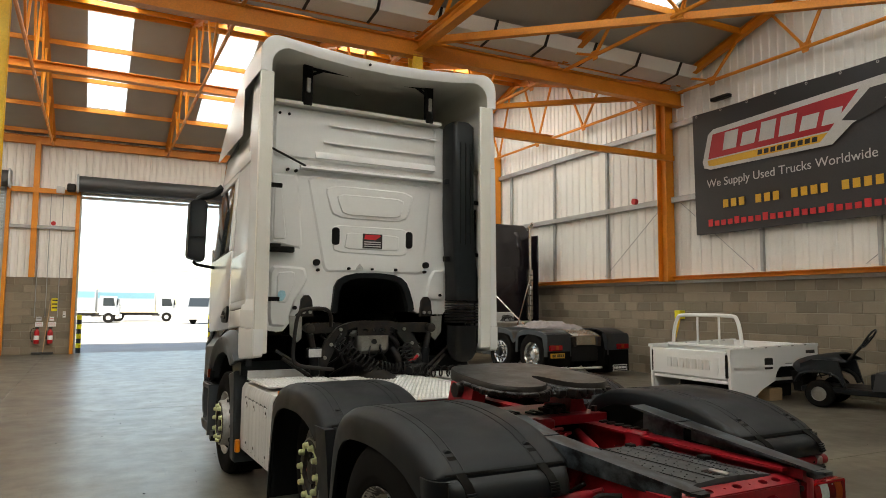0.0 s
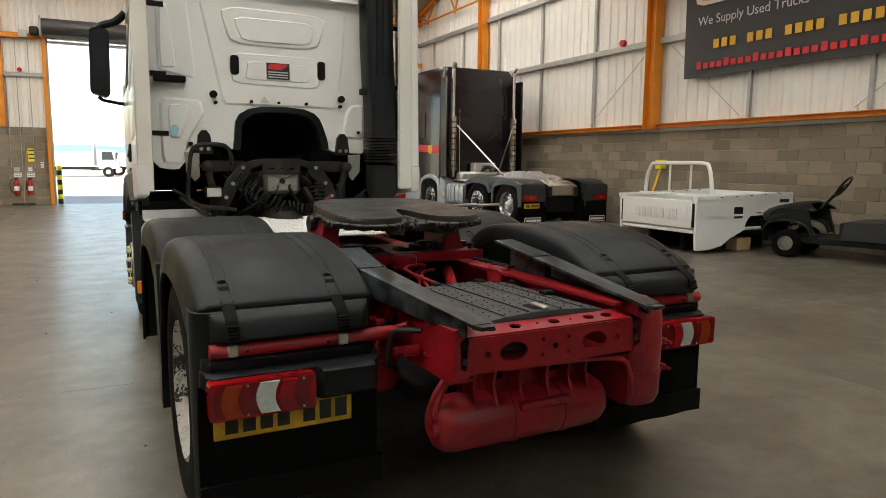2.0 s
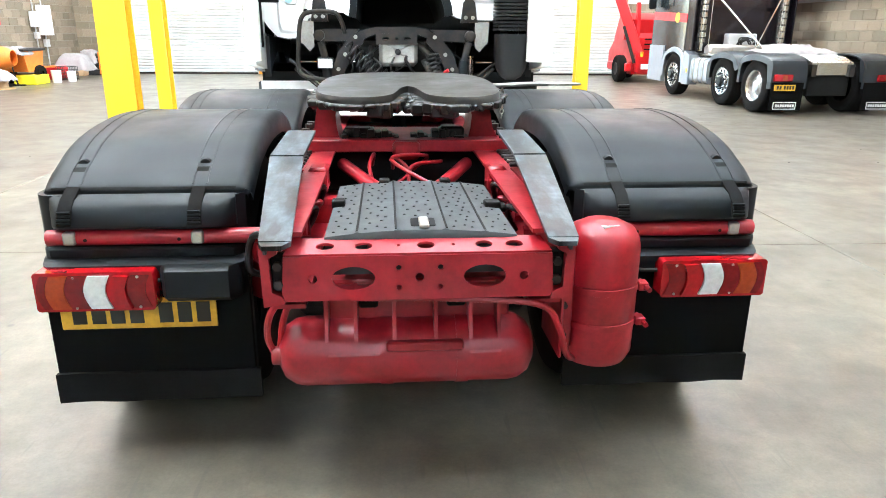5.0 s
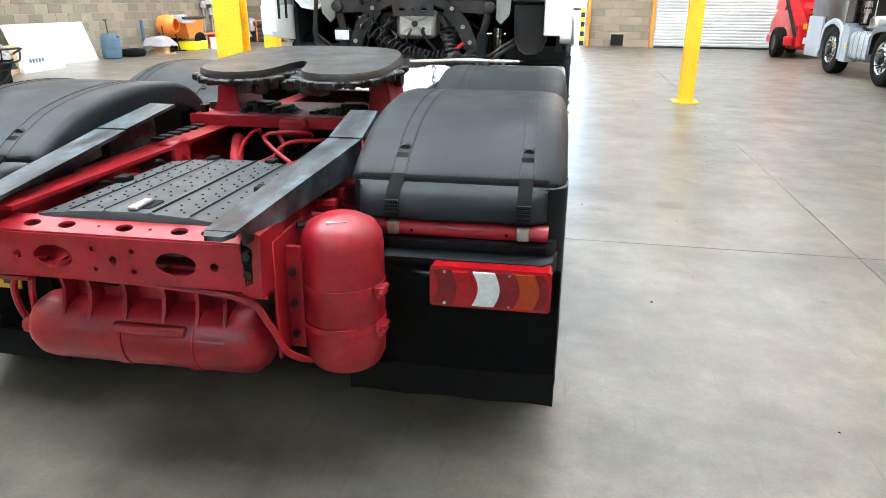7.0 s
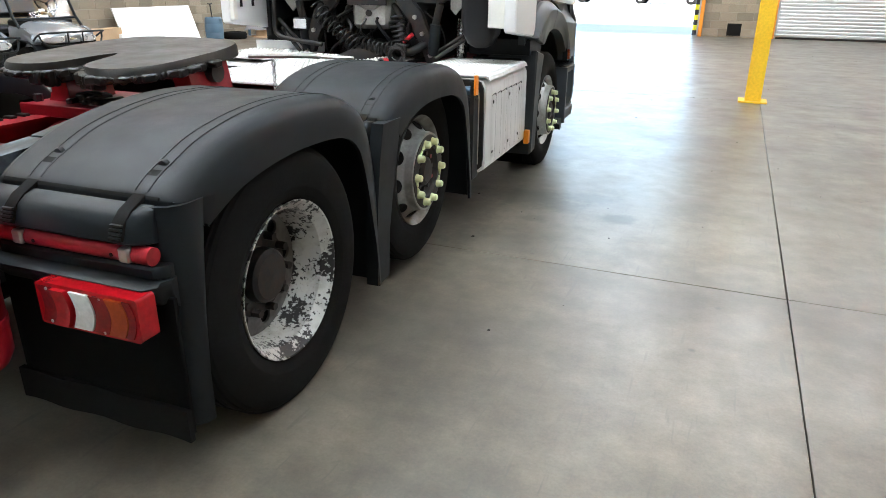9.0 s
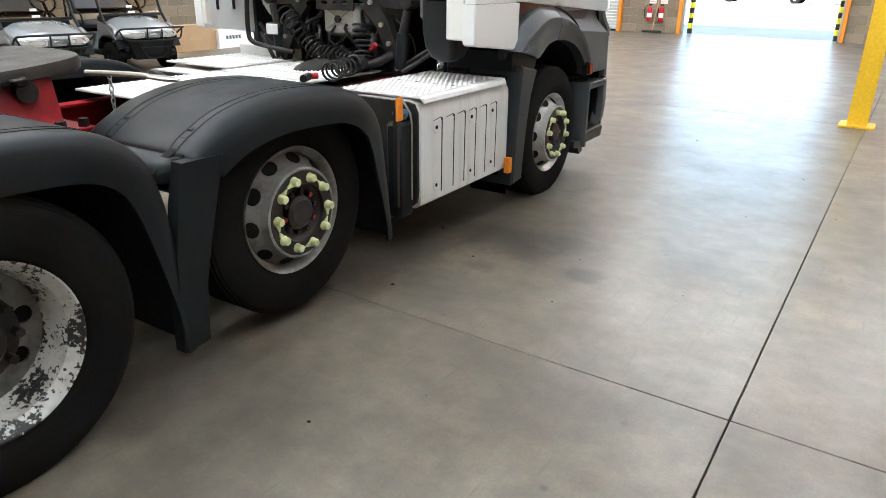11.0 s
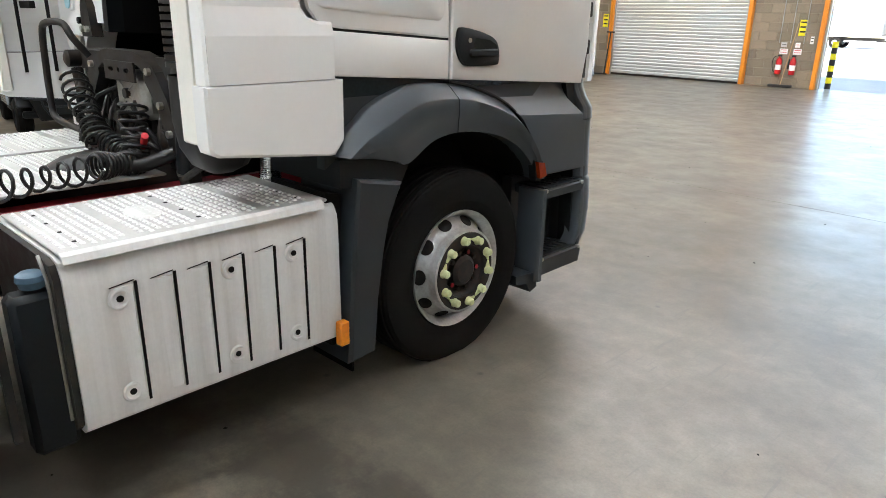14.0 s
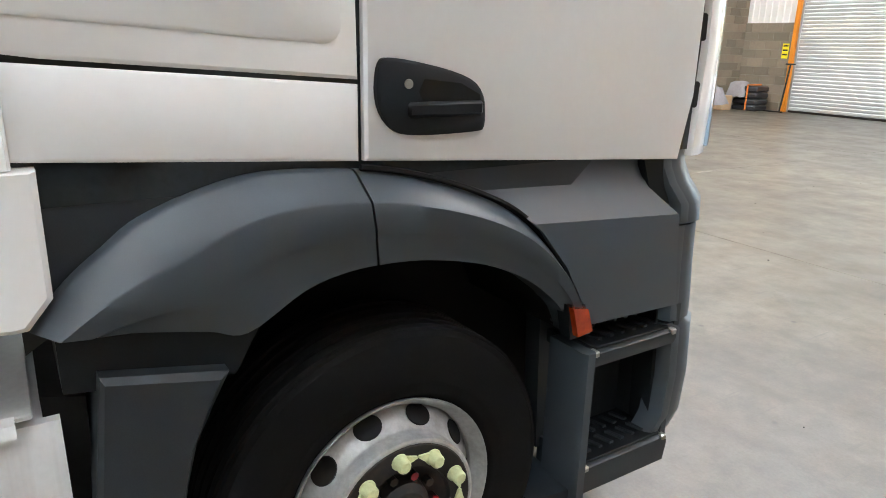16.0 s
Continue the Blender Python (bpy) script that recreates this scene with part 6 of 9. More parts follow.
# side deflectors
for sd in (-1, 1):
    b = CB(sd)
    edge = [(5.945, 1.46), (5.945, 3.1), (6.335, 3.1), (6.335, 1.78), (6.345, 1.72), (6.37, 1.685), (6.41, 1.672), (6.475, 1.668), (6.475, 1.46)]
    lean = lambda z: 1.283 - 0.02 * min(1.0, max(0.0, z - 1.62) / 0.08)
    inn = [(5.953, 1.462), (5.953, 3.092), (6.325, 3.092), (6.325, 1.78), (6.335, 1.715), (6.362, 1.675), (6.405, 1.66), (6.469, 1.658), (6.469, 1.462)]
    n = len(edge)
    b.add([(sd * 1.205, y, z) for y, z in edge] + [(sd * (lean(z) - 0.012), y, z) for y, z in edge], [(i, (i + 1) % n, n + (i + 1) % n, n + i) for i in range(n)])
    b.add([(sd * (lean(z) - 0.012), y, z) for y, z in edge] + [(sd * lean(z), y, z) for y, z in inn], [(i, (i + 1) % n, n + (i + 1) % n, n + i) for i in range(n)])
    b.add([(sd * 1.283, 5.953, 1.462), (sd * 1.283, 5.953, 1.62), (sd * 1.283, 6.469, 1.62), (sd * 1.283, 6.469, 1.462)], [(0, 1, 2, 3)])
    b.add([(sd * 1.283, 5.953, 1.62), (sd * 1.283, 6.469, 1.62), (sd * lean(1.658), 6.469, 1.658), (sd * lean(1.66), 6.405, 1.66), (sd * lean(1.675), 6.362, 1.675), (sd * 1.263, 6.335, 1.715), (sd * 1.263, 5.953, 1.715)], [tuple(range(7))])
    b.add([(sd * 1.263, 5.953, 1.715), (sd * 1.263, 6.335, 1.715), (sd * 1.263, 6.325, 1.78), (sd * 1.263, 6.325, 3.092), (sd * 1.263, 5.953, 3.092)], [tuple(range(5))])
    fa = cp("side_deflector", b, M_WHITE, "white cab side deflector", 60)
    part("upper_deflector", CB(sd).prism([(sd * 1.17, 3.105), (sd * 1.25, 3.105), (sd * 1.226, 3.74), (sd * 1.17, 3.74)], "y", 5.945, 6.45), M_WHITE, fa)
    lo = [(5.932, 1.4585), (5.932, 1.255), (5.94, 1.232), (5.965, 1.219), (6.44, 1.168), (6.463, 1.17), (6.508, 1.225), (6.51, 1.4585)]
    li_ = [(5.942, 1.455), (5.942, 1.259), (5.95, 1.24), (5.968, 1.229), (6.438, 1.178), (6.457, 1.18), (6.498, 1.23), (6.5, 1.455)]
    n = len(lo)
    b = CB(sd).add([(sd * 1.2, y, z) for y, z in lo] + [(sd * 1.278, y, z) for y, z in lo] + [(sd * 1.287, y, z) for y, z in li_], [(k * n + i, k * n + (i + 1) % n, (k + 1) * n + (i + 1) % n, (k + 1) * n + i) for k in (0, 1) for i in range(n)] + [tuple(range(2 * n, 3 * n)), tuple(range(n))])
    part("lower_deflector", b, M_WHITE, fa)
    part("edge_strip", TB().box(sd * 1.075, sd * (1.205 if sd > 0 else 1.194), 5.94, 5.99, 1.25, 3.74, 0.008), M_CREAM, fa)
    for z in (1.72, 2.2, 2.75):
        part("deflector_bracket", CB(sd).box(sd * 1.02, sd * 1.2, 6.1, 6.13, z - 0.02, z + 0.02, 0.004), M_BLACK_DARK, fa)
    for y in (6.08, 6.24):
        part("deflector_stay", CB(sd).tube([(sd * 1.19, y, 1.35), (sd * 1.19, y, 2.7)], 0.011, 6), M_BLACK_DARK, fa)

# roof deflector
def defl(y, grow=0.0):
    k = max(0.0, y - 6.5) / 1.9
    zt = 4.08 - 0.75 * k ** 1.5
    w = 1.228 - 0.06 * k - grow
    lo = 3.74 if y < 6.62 else 3.3
    out = [(-w, lo)]
    for t in (0.0, 0.3, 0.6, 0.9, 1.2, 1.5):
        out.append((-w + 0.16 - 0.16 * math.cos(t), max(zt - 0.16 + 0.16 * math.sin(t) - grow, lo + 0.01)))
    for x in (-0.7, -0.35, 0.0, 0.35, 0.7):
        out.append((x, zt - grow - 0.075 * (1 - (x / 1.0) ** 2)))
    return out + [(-x, z) for x, z in reversed(out[:7])]


b = B((-0.035, TY, 0))
ys = [5.95, 6.3, 6.6, 6.63, 7.0, 7.4, 7.8, 8.2]
b.sheet([[(x, y, z) for x, z in defl(y)] for y in ys])
rd = cp("roof_deflector", b, M_WHITE, "white roof deflector, open and dark inside at the rear")
b = B((-0.035, TY, 0))
b.sheet([[(x, 5.945, z) for x, z in defl(5.95)], [(x, 5.94, z) for x, z in defl(5.95, 0.045)], [(x, 5.96, z) for x, z in defl(5.95, 0.1)]])
b.sheet([[(x, 5.945, z) for x, z in defl(5.95)], [(x, 5.965, z) for x, z in defl(5.95)]])
part("rim", b, M_WHITE, rd)
b = B((-0.035, TY, 0))
b.sheet([[(x, y, z) for x, z in defl(y, 0.1)] for y in (5.955, 6.3, 6.6, 6.63, 7.0, 7.4)])
e = defl(7.4, 0.1)
b.add([(x, 7.4, z) for x, z in e], [tuple(range(len(e)))])
part("lining", b, M_CREAM, rd)
part("rim_plug", B((-0.035, TY, 0)).cyl((-0.2, 5.93, 3.96), (-0.2, 5.945, 3.96), 0.012, n=10), M_BLACK_DARK, rd)
for x in (-0.72, 0.58):
    p = part("support", B((-0.035, TY, 0)).box(x - 0.045, x + 0.045, 6.2, 6.26, 3.56, 3.98, 0.01), M_BLACK_DARK, rd)
    part("hinge", B((-0.035, TY, 0)).box(x - 0.02, x + 0.02, 6.185, 6.2, 3.68, 3.82, 0.006), M_STEELBARE, p)
    part("brace", B((-0.035, TY, 0)).tube([(x, 6.23, 3.85), (x + (0.16 if x < 0 else -0.16), 6.23, 3.93)], 0.014, 6), M_BLACK_DARK, p)
part("cross_tube", B((-0.035, TY, 0)).tube([(-0.72, 6.23, 3.93), (0.58, 6.23, 3.93)], 0.018, 8), M_BLACK_DARK, rd)
part("ring", B((-0.035, TY, 0)).tube([(-0.07 + 0.04 * math.cos(t), 6.6, 3.9 + 0.04 * math.sin(t)) for t in [3.3 + 2.6 * i / 14 for i in range(15)]], 0.004, 5), M_STEELBARE, rd)

# cab sides: door, locker, lower strips
def SB(sd):
    return B((CAB_LEFT if sd < 0 else 0, TY - 0.04, 0))


for sd in (-1, 1):
    x0, x1 = sd * 1.222, sd * 1.248

    def side(name, poly, mat, a=x0, c=x1, parent=cab, label="", pitch=True):
        b = SB(sd)
        n = len(poly)
        cy = sum(p[0] for p in poly) / n
        cz = sum(p[1] for p in poly) / n
        bev = 0.008
        if pitch:
            poly = [(y, z + 0.021 - 0.065 * (y - 7.1)) for y, z in poly]
        inn = [(y + (bev if y < cy else -bev), z + (bev if z < cz else -bev)) for y, z in poly]
        lean = lambda z: -sd * 0.07 * max(0.0, z - 2.2) / 1.1
        V = [(a + lean(z), y, z) for y, z in poly] + [(c - sd * 0.006 + lean(z), y, z) for y, z in poly] + [(c + lean(z), y, z) for y, z in inn]
        F = [(k * n + i, k * n + (i + 1) % n, (k + 1) * n + (i + 1) % n, (k + 1) * n + i) for k in (0, 1) for i in range(n)] + [tuple(range(2 * n, 3 * n))]
        b.add(V, F)
        return part(name, b, mat, parent, label)

    door = side("door", [(7.115, 1.405), (8.2, 1.405), (8.24, 1.6), (8.24, 2.2), (7.115, 2.2)], M_WHITE, label="white cab door with black handle")
    side("door_frame", [(7.115, 2.205), (7.24, 2.205), (7.26, 2.95), (7.115, 2.95)], M_WHITE, parent=door)
    side("door_top", [(7.115, 2.955), (8.05, 2.955), (8.0, 3.02), (7.115, 3.02)], M_WHITE, parent=door)
    side("lower_strip", [(6.43, 1.405), (7.1, 1.405), (7.1, 1.574), (6.43, 1.574)], M_WHITE)
    lk = side("side_panel", [(6.5, 1.584), (7.1, 1.584), (7.1, 3.0), (6.34, 3.0), (6.34, 1.69), (6.352, 1.645), (6.385, 1.608), (6.43, 1.588)], M_WHITE)
    pl = rounded(6.37, 7.062, 1.652, 2.1, 0.045)
    side("locker_door", pl, M_WHITE, sd * 1.248, sd * 1.254, lk)
    side("upper_side", [(6.475, 3.01), (8.0, 3.03), (7.8, 3.3), (6.475, 3.3)], M_WHITE)
    side("window", [(7.24, 2.215), (8.16, 2.215), (8.02, 2.94), (7.26, 2.94)], M_GLASSDARK, sd * 1.215, sd * 1.235, door, "dark side window")
    # handle
    hd = [(7.145, 1.545), (7.18, 1.49), (7.225, 1.472), (7.42, 1.474), (7.442, 1.482), (7.436, 1.57), (7.37, 1.61), (7.18, 1.645), (7.15, 1.632)]
    hd = [(7.286 + (y - 7.294) * 1.02, 1.555 + (z - 1.547) * 1.04) for y, z in hd]
    for _ in range(2):
        hd = [((1 - k) * p0[0] + k * p1[0], (1 - k) * p0[1] + k * p1[1]) for p0, p1 in zip(hd, hd[1:] + hd[:1]) for k in (0.25, 0.75)]
    h = side("door_handle", hd, M_BLACK, sd * 1.247, sd * 1.268, door, "black recessed door handle", False)
    part("recess", SB(sd).prism([(7.256, 1.606), (7.356, 1.596), (7.411, 1.57), (7.416, 1.548), (7.256, 1.553), (7.241, 1.578)], "x", sd * 1.262, sd * 1.2685), M_BLACK_DARK, h)
    part("pull", SB(sd).box(sd * 1.262, sd * 1.278, 7.211, 7.421, 1.52, 1.556, 0.0075), M_BLACK, h)
    part("key_lock", SB(sd).cyl((sd * 1.266, 7.214, 1.596), (sd * 1.271, 7.214, 1.596), 0.011, n=14), M_STEELBARE, h)
    # front corner: white wind deflector and dark hinge gap
    b = SB(sd)
    pts = [(1.24, 8.27), (1.235, 8.31), (1.2, 8.38), (1.13, 8.46), (1.02, 8.53)]
    b.sheet([[(sd * x, y, 1.36) for x, y in pts], [(sd * (x + 0.005), y + 0.01, 1.7) for x, y in pts], [(sd * x, y - 0.02, 2.3) for x, y in pts]], (-sd * 0.02, -0.01, 0))
    cp("corner_deflector", b, M_WHITE)
    for z in (1.55, 1.75):
        cp("hinge", SB(sd).box(sd * 1.21, sd * 1.236, 8.25, 8.3, z - 0.04, z + 0.04, 0.005), M_DARKSTEEL)
    # slate-grey lower trim: wheel arch in two pieces, dark infill, front panel
    outer = [(6.46, 1.16), (6.533, 1.24), (6.6, 1.295), (6.67, 1.346), (6.8, 1.395), (6.926, 1.417), (7.12, 1.409), (7.28, 1.38), (7.46, 1.32), (7.61, 1.24), (7.745, 1.108), (7.84, 0.945), (7.866, 0.88)]
    innr = [(6.62, 1.135), (6.7, 1.118), (6.78, 1.1), (6.858, 1.08), (6.985, 1.15), (7.07, 1.175), (7.165, 1.183), (7.31, 1.174), (7.49, 1.132), (7.635, 1.062), (7.75, 0.965), (7.79, 0.9), (7.8, 0.87)]
    outer, innr = smooth_path(outer, 5), smooth_path(innr, 5)

    def arch_piece(i0, i1):
        b = CB(sd)
        rows = []
        for k, (x, s) in enumerate(((1.2, 0.0), (1.25, 0.0), (1.262, 0.03), (1.315, 0.27), (1.319, 0.3), (1.31, 0.62), (1.305, 0.65), (1.286, 0.985), (1.27, 1.0), (1.2, 1.0))):
            rows.append([(sd * x, o[0] + (q[0] - o[0]) * s, o[1] + (q[1] - o[1]) * s) for o, q in zip(outer[i0:i1], innr[i0:i1])])
        b.sheet(rows)
        for e in (0, -1):
            b.add([r[e] for r in rows], [tuple(range(len(rows)))])
        return cp("wheel_arch", b, M_GREY, "slate-grey wheel arch trim", 42)

    m = 30
    arch_piece(0, m + 1)
    outer[m] = (outer[m][0] + 0.006, outer[m][1])
    innr[m] = (innr[m][0] + 0.006, innr[m][1])
    arch_piece(m, len(outer))
    # dark line in place of the shaded gap round the front of the arch
    cp("arch_gap_line", CB(sd).tube([(sd * 1.262, y + 0.008, z + 0.006) for y, z in outer[m:]], 0.008, 6), M_BLACK_DARK)
    cp("inner_wing", CB(sd).prism([(6.8, 0.45), (6.8, 1.36), (8.3, 1.34), (8.3, 0.3), (7.8, 0.3), (7.75, 0.6)], "x", sd * 0.72, sd * 0.76), M_BLACK_DARK)
    cp("arch_liner", CB(sd).sheet([[(sd * x, y, z) for y, z in innr] for x in (1.21, 0.75)]), M_BLACK_DARK)
    cp("side_infill", CB(sd).prism([(6.45, 1.1), (6.45, 1.44), (7.25, 1.41), (7.9, 1.38), (7.6, 1.12), (7.3, 1.28), (6.9, 1.3), (6.6, 1.2)], "x", sd * 1.17, sd * 1.222), M_FENDER)
    b = CB(sd)
    rows = []
    for x, zl, yl, zr, yr in ((1.205, 1.402, 7.25, 1.366, 8.1), (1.21, 1.37, 7.35, 1.34, 8.1), (1.218, 1.33, 7.46, 1.305, 8.115), (1.238, 1.285, 7.56, 1.26, 8.15), (1.268, 1.245, 7.615, 1.21, 8.205), (1.281, 1.225, 7.64, 1.187, 8.23), (1.283, 1.2, 7.67, 1.17, 8.235), (1.284, 1.08, 7.77, 1.06, 8.245), (1.281, 0.95, 7.848, 0.945, 8.265), (1.275, 0.88, 7.885, 0.87, 8.28), (1.255, 0.868, 7.885, 0.86, 8.28)):
        rows.append([(sd * x, yl + (yr - yl) * k / 6, zl + (zr - zl) * k / 6) for k in range(7)])
    b.sheet(rows, (-sd * 0.02, 0, 0))
    cp("front_side_panel", b, M_GREY, "slate-grey lower cab side panel", 24)
    rp = cp("side_repeater", CB(sd).prism([(7.765, 0.972), (7.822, 0.962), (7.848, 0.888), (7.79, 0.88)], "x", sd * 1.28, sd * 1.327), M_LAMPAMBER, "orange side indicator")
    part("repeater_base", CB(sd).prism([(7.757, 0.98), (7.83, 0.968), (7.856, 0.87), (7.782, 0.866)], "x", sd * 1.26, sd * 1.305), M_BLACK, rp)
    # steps
    stp = cp("step_well", CB(sd).prism([(7.87, 0.83), (8.29, 0.8), (8.31, 0.36), (7.89, 0.34)], "x", sd * 1.0, sd * 1.07), M_FENDER)
    part("well_end", CB(sd).prism([(sd * 1.0, 8.27), (sd * 1.275, 8.285), (sd * 1.275, 8.31), (sd * 1.0, 8.31)], "z", 0.3, 0.87), M_FENDER, stp)
    part("step_post", CB(sd).prism([(sd * x, y) for x, y in [(1.13, 7.865), (1.28, 7.862), (1.298, 7.872), (1.3, 7.9), (1.285, 7.908), (1.13, 7.9)]], "z", 0.25, 0.792), M_GREY, stp)
    for z, y0, y1, h in ((0.8, 7.905, 8.28, 0.075), (0.392, 7.905, 8.3, 0.125)):
        prof = [(1.06, z - 0.012), (1.275, z - 0.012), (1.29, z - 0.02), (1.294, z - 0.04), (1.285, z - h + 0.01), (1.26, z - h), (1.06, z - h + 0.02)]
        s_ = part("step", CB(sd).prism([(sd * x, zz) for x, zz in prof], "y", y0, y1), M_FENDER, stp)
        part("tread", CB(sd).box(sd * 1.075, sd * 1.275, y0 + 0.02, y1 - 0.02, z - 0.014, z - 0.004, 0.003), M_BLACK, s_)
        for i in range(6):
            for j in range(2):
                y = y0 + 0.045 + 0.052 * i
                part("cleat", CB(sd).prism([(sd * (1.095 + 0.085 * j), y), (sd * (1.155 + 0.085 * j), y + 0.018), (sd * (1.155 + 0.085 * j), y + 0.034), (sd * (1.095 + 0.085 * j), y + 0.016)], "z", z - 0.006, z + 0.005), M_FENDER, s_)
        for y in (y0 + 0.008, y1 - 0.012):
            part("worn_corner", CB(sd).box(sd * 1.262, sd * 1.296, y - 0.012, y + 0.012, z - 0.03, z - 0.008, 0.005), M_STEELBARE, s_)
    part("step_toe", CB(sd).prism([(7.7, 0.32), (7.89, 0.3), (7.9, 0.21), (7.84, 0.19), (7.8, 0.25), (7.7, 0.27)], "x", sd * 1.0, sd * 1.27), M_FENDER, stp)
    part("badge", CB(sd).box(sd * 1.07, sd * 1.076, 7.96, 8.04, 0.62, 0.64), M_STEELBARE, stp)
    for y, z in ((7.98, 0.53), (8.16, 0.66)):
        part("hole", CB(sd).cyl((sd * 1.068, y, z), (sd * 1.076, y, z), 0.02, n=14), M_BLACK_DARK, stp)
    # bumper corner: a waisted upper piece, a tall middle piece and a rounded foot, with a dark filler for the shaded
    # gap beside them
    cp("gap_filler", CB(sd).prism([(8.1, 1.36), (8.24, 1.36), (8.3, 1.2), (8.32, 0.4), (8.26, 0.4), (8.22, 1.18), (8.13, 1.28)], "x", sd * 1.15, sd * 1.235), M_BLACK)
    plan = [(1.19, 8.262), (1.25, 8.27), (1.268, 8.285), (1.272, 8.31), (1.258, 8.36), (1.2, 8.44), (1.05, 8.54), (0.6, 8.63), (0.0, 8.67)]
    for zs in (((1.38, -0.075), (1.33, -0.066), (1.28, -0.045), (1.24, -0.018), (1.21, 0.0), (1.148, 0.004)), ((1.142, -0.004), (1.0, 0.0), (0.81, 0.01)), ((0.803, 0.0), (0.78, 0.022), (0.6, 0.03), (0.45, 0.02), (0.38, -0.01), (0.33, -0.055), (0.3, -0.11))):
        b = CB(sd)
        b.sheet([[(sd * (x + dy * 0.45 * min(1, x / 1.2)), y + dy, z) for x, y in plan] for z, dy in zs], (0, -0.03, 0))
        cp("bumper", b, M_GREY, "slate-grey front bumper corner")
    # fender behind the front wheel
    b = CB(sd)
    fen = [(6.562, 1.055), (6.808, 1.01), (6.765, 0.93), (6.728, 0.855), (6.703, 0.76), (6.683, 0.665), (6.653, 0.49), (6.63, 0.25), (6.486, 0.236), (6.505, 0.5), (6.53, 0.8)]
    cen = (6.62, 0.64)
    ins = [(y + (cen[0] - y) * 0.12, z + (cen[1] - z) * 0.03) for y, z in fen]
    n = len(fen)
    b.add([(sd * 0.9, y, z) for y, z in fen] + [(sd * 1.29, y, z) for y, z in fen] + [(sd * 1.305, y, z) for y, z in ins], [(k * n + i, k * n + (i + 1) % n, (k + 1) * n + (i + 1) % n, (k + 1) * n + i) for k in (0, 1) for i in range(n)] + [tuple(range(2 * n, 3 * n)), tuple(range(n))])
    cp("front_fender", b, M_FENDER, "slate-grey fender behind the front wheel", 25)
    cp("fender_liner", CB(sd).prism([(6.46, 1.0), (6.54, 0.98), (6.53, 0.3), (6.47, 0.3)], "x", sd * 0.8, sd * 1.2), M_BLACK_DARK)
    cp("fender_flap", CB(sd).box(sd * 0.92, sd * 1.22, 6.56, 6.575, 0.14, 0.3, 0.003), M_FLAP)
    cp("wheel_liner", CB(sd).prism([(6.5, 1.14), (6.9, 1.1), (6.83, 0.98), (6.5, 1.02)], "x", sd * 0.75, sd * 1.255), M_BLACK)
    cp("reflector", CB(sd).box(sd * 1.25, sd * 1.292, 6.452, 6.5, 0.33, 0.44, 0.005), M_ORANGE, "orange side reflector")
    # mirror
    house = rounded(1.374, 1.558, 2.14, 2.83, 0.05)
    mi = cp("wing_mirror", CB(sd).prism([(sd * (x - (0.012 if z > 2.5 else 0)), z + (0.03 if x > 1.48 and z < 2.3 else 0)) for x, z in house], "y", 7.96, 8.14), M_BLACK, "black wing mirror housing on two arms")
    # dark glass colour stands in for the mirror's dark reflection
    part("mirror_glass", CB(sd).box(sd * 1.388, sd * 1.532, 7.954, 7.96, 2.42, 2.79, 0.002), M_GLASSDARK, mi)
    part("mirror_glass", CB(sd).prism([(sd * x, z) for x, z in rounded(1.394, 1.542, 2.19, 2.39, 0.04)], "y", 7.948, 7.96), M_GLASSDARK, mi)
    part("mirror_arm", CB(sd).tube(smooth_path([(sd * 1.486, 8.05, 2.15), (sd * 1.446, 8.05, 2.115), (sd * 1.336, 8.06, 2.095), (sd * 1.23, 8.08, 2.08)], 4), 0.018, 10), M_BLACK, mi)
    part("mirror_arm", CB(sd).tube(smooth_path([(sd * 1.466, 8.05, 2.82), (sd * 1.416, 8.05, 2.87), (sd * 1.3, 8.02, 2.91), (sd * 1.2, 7.98, 3.0)], 4), 0.04, 10), M_BLACK, mi)

# ---- behind the cab ----
def MB():
    return B((0, TY + 0.03, 0))


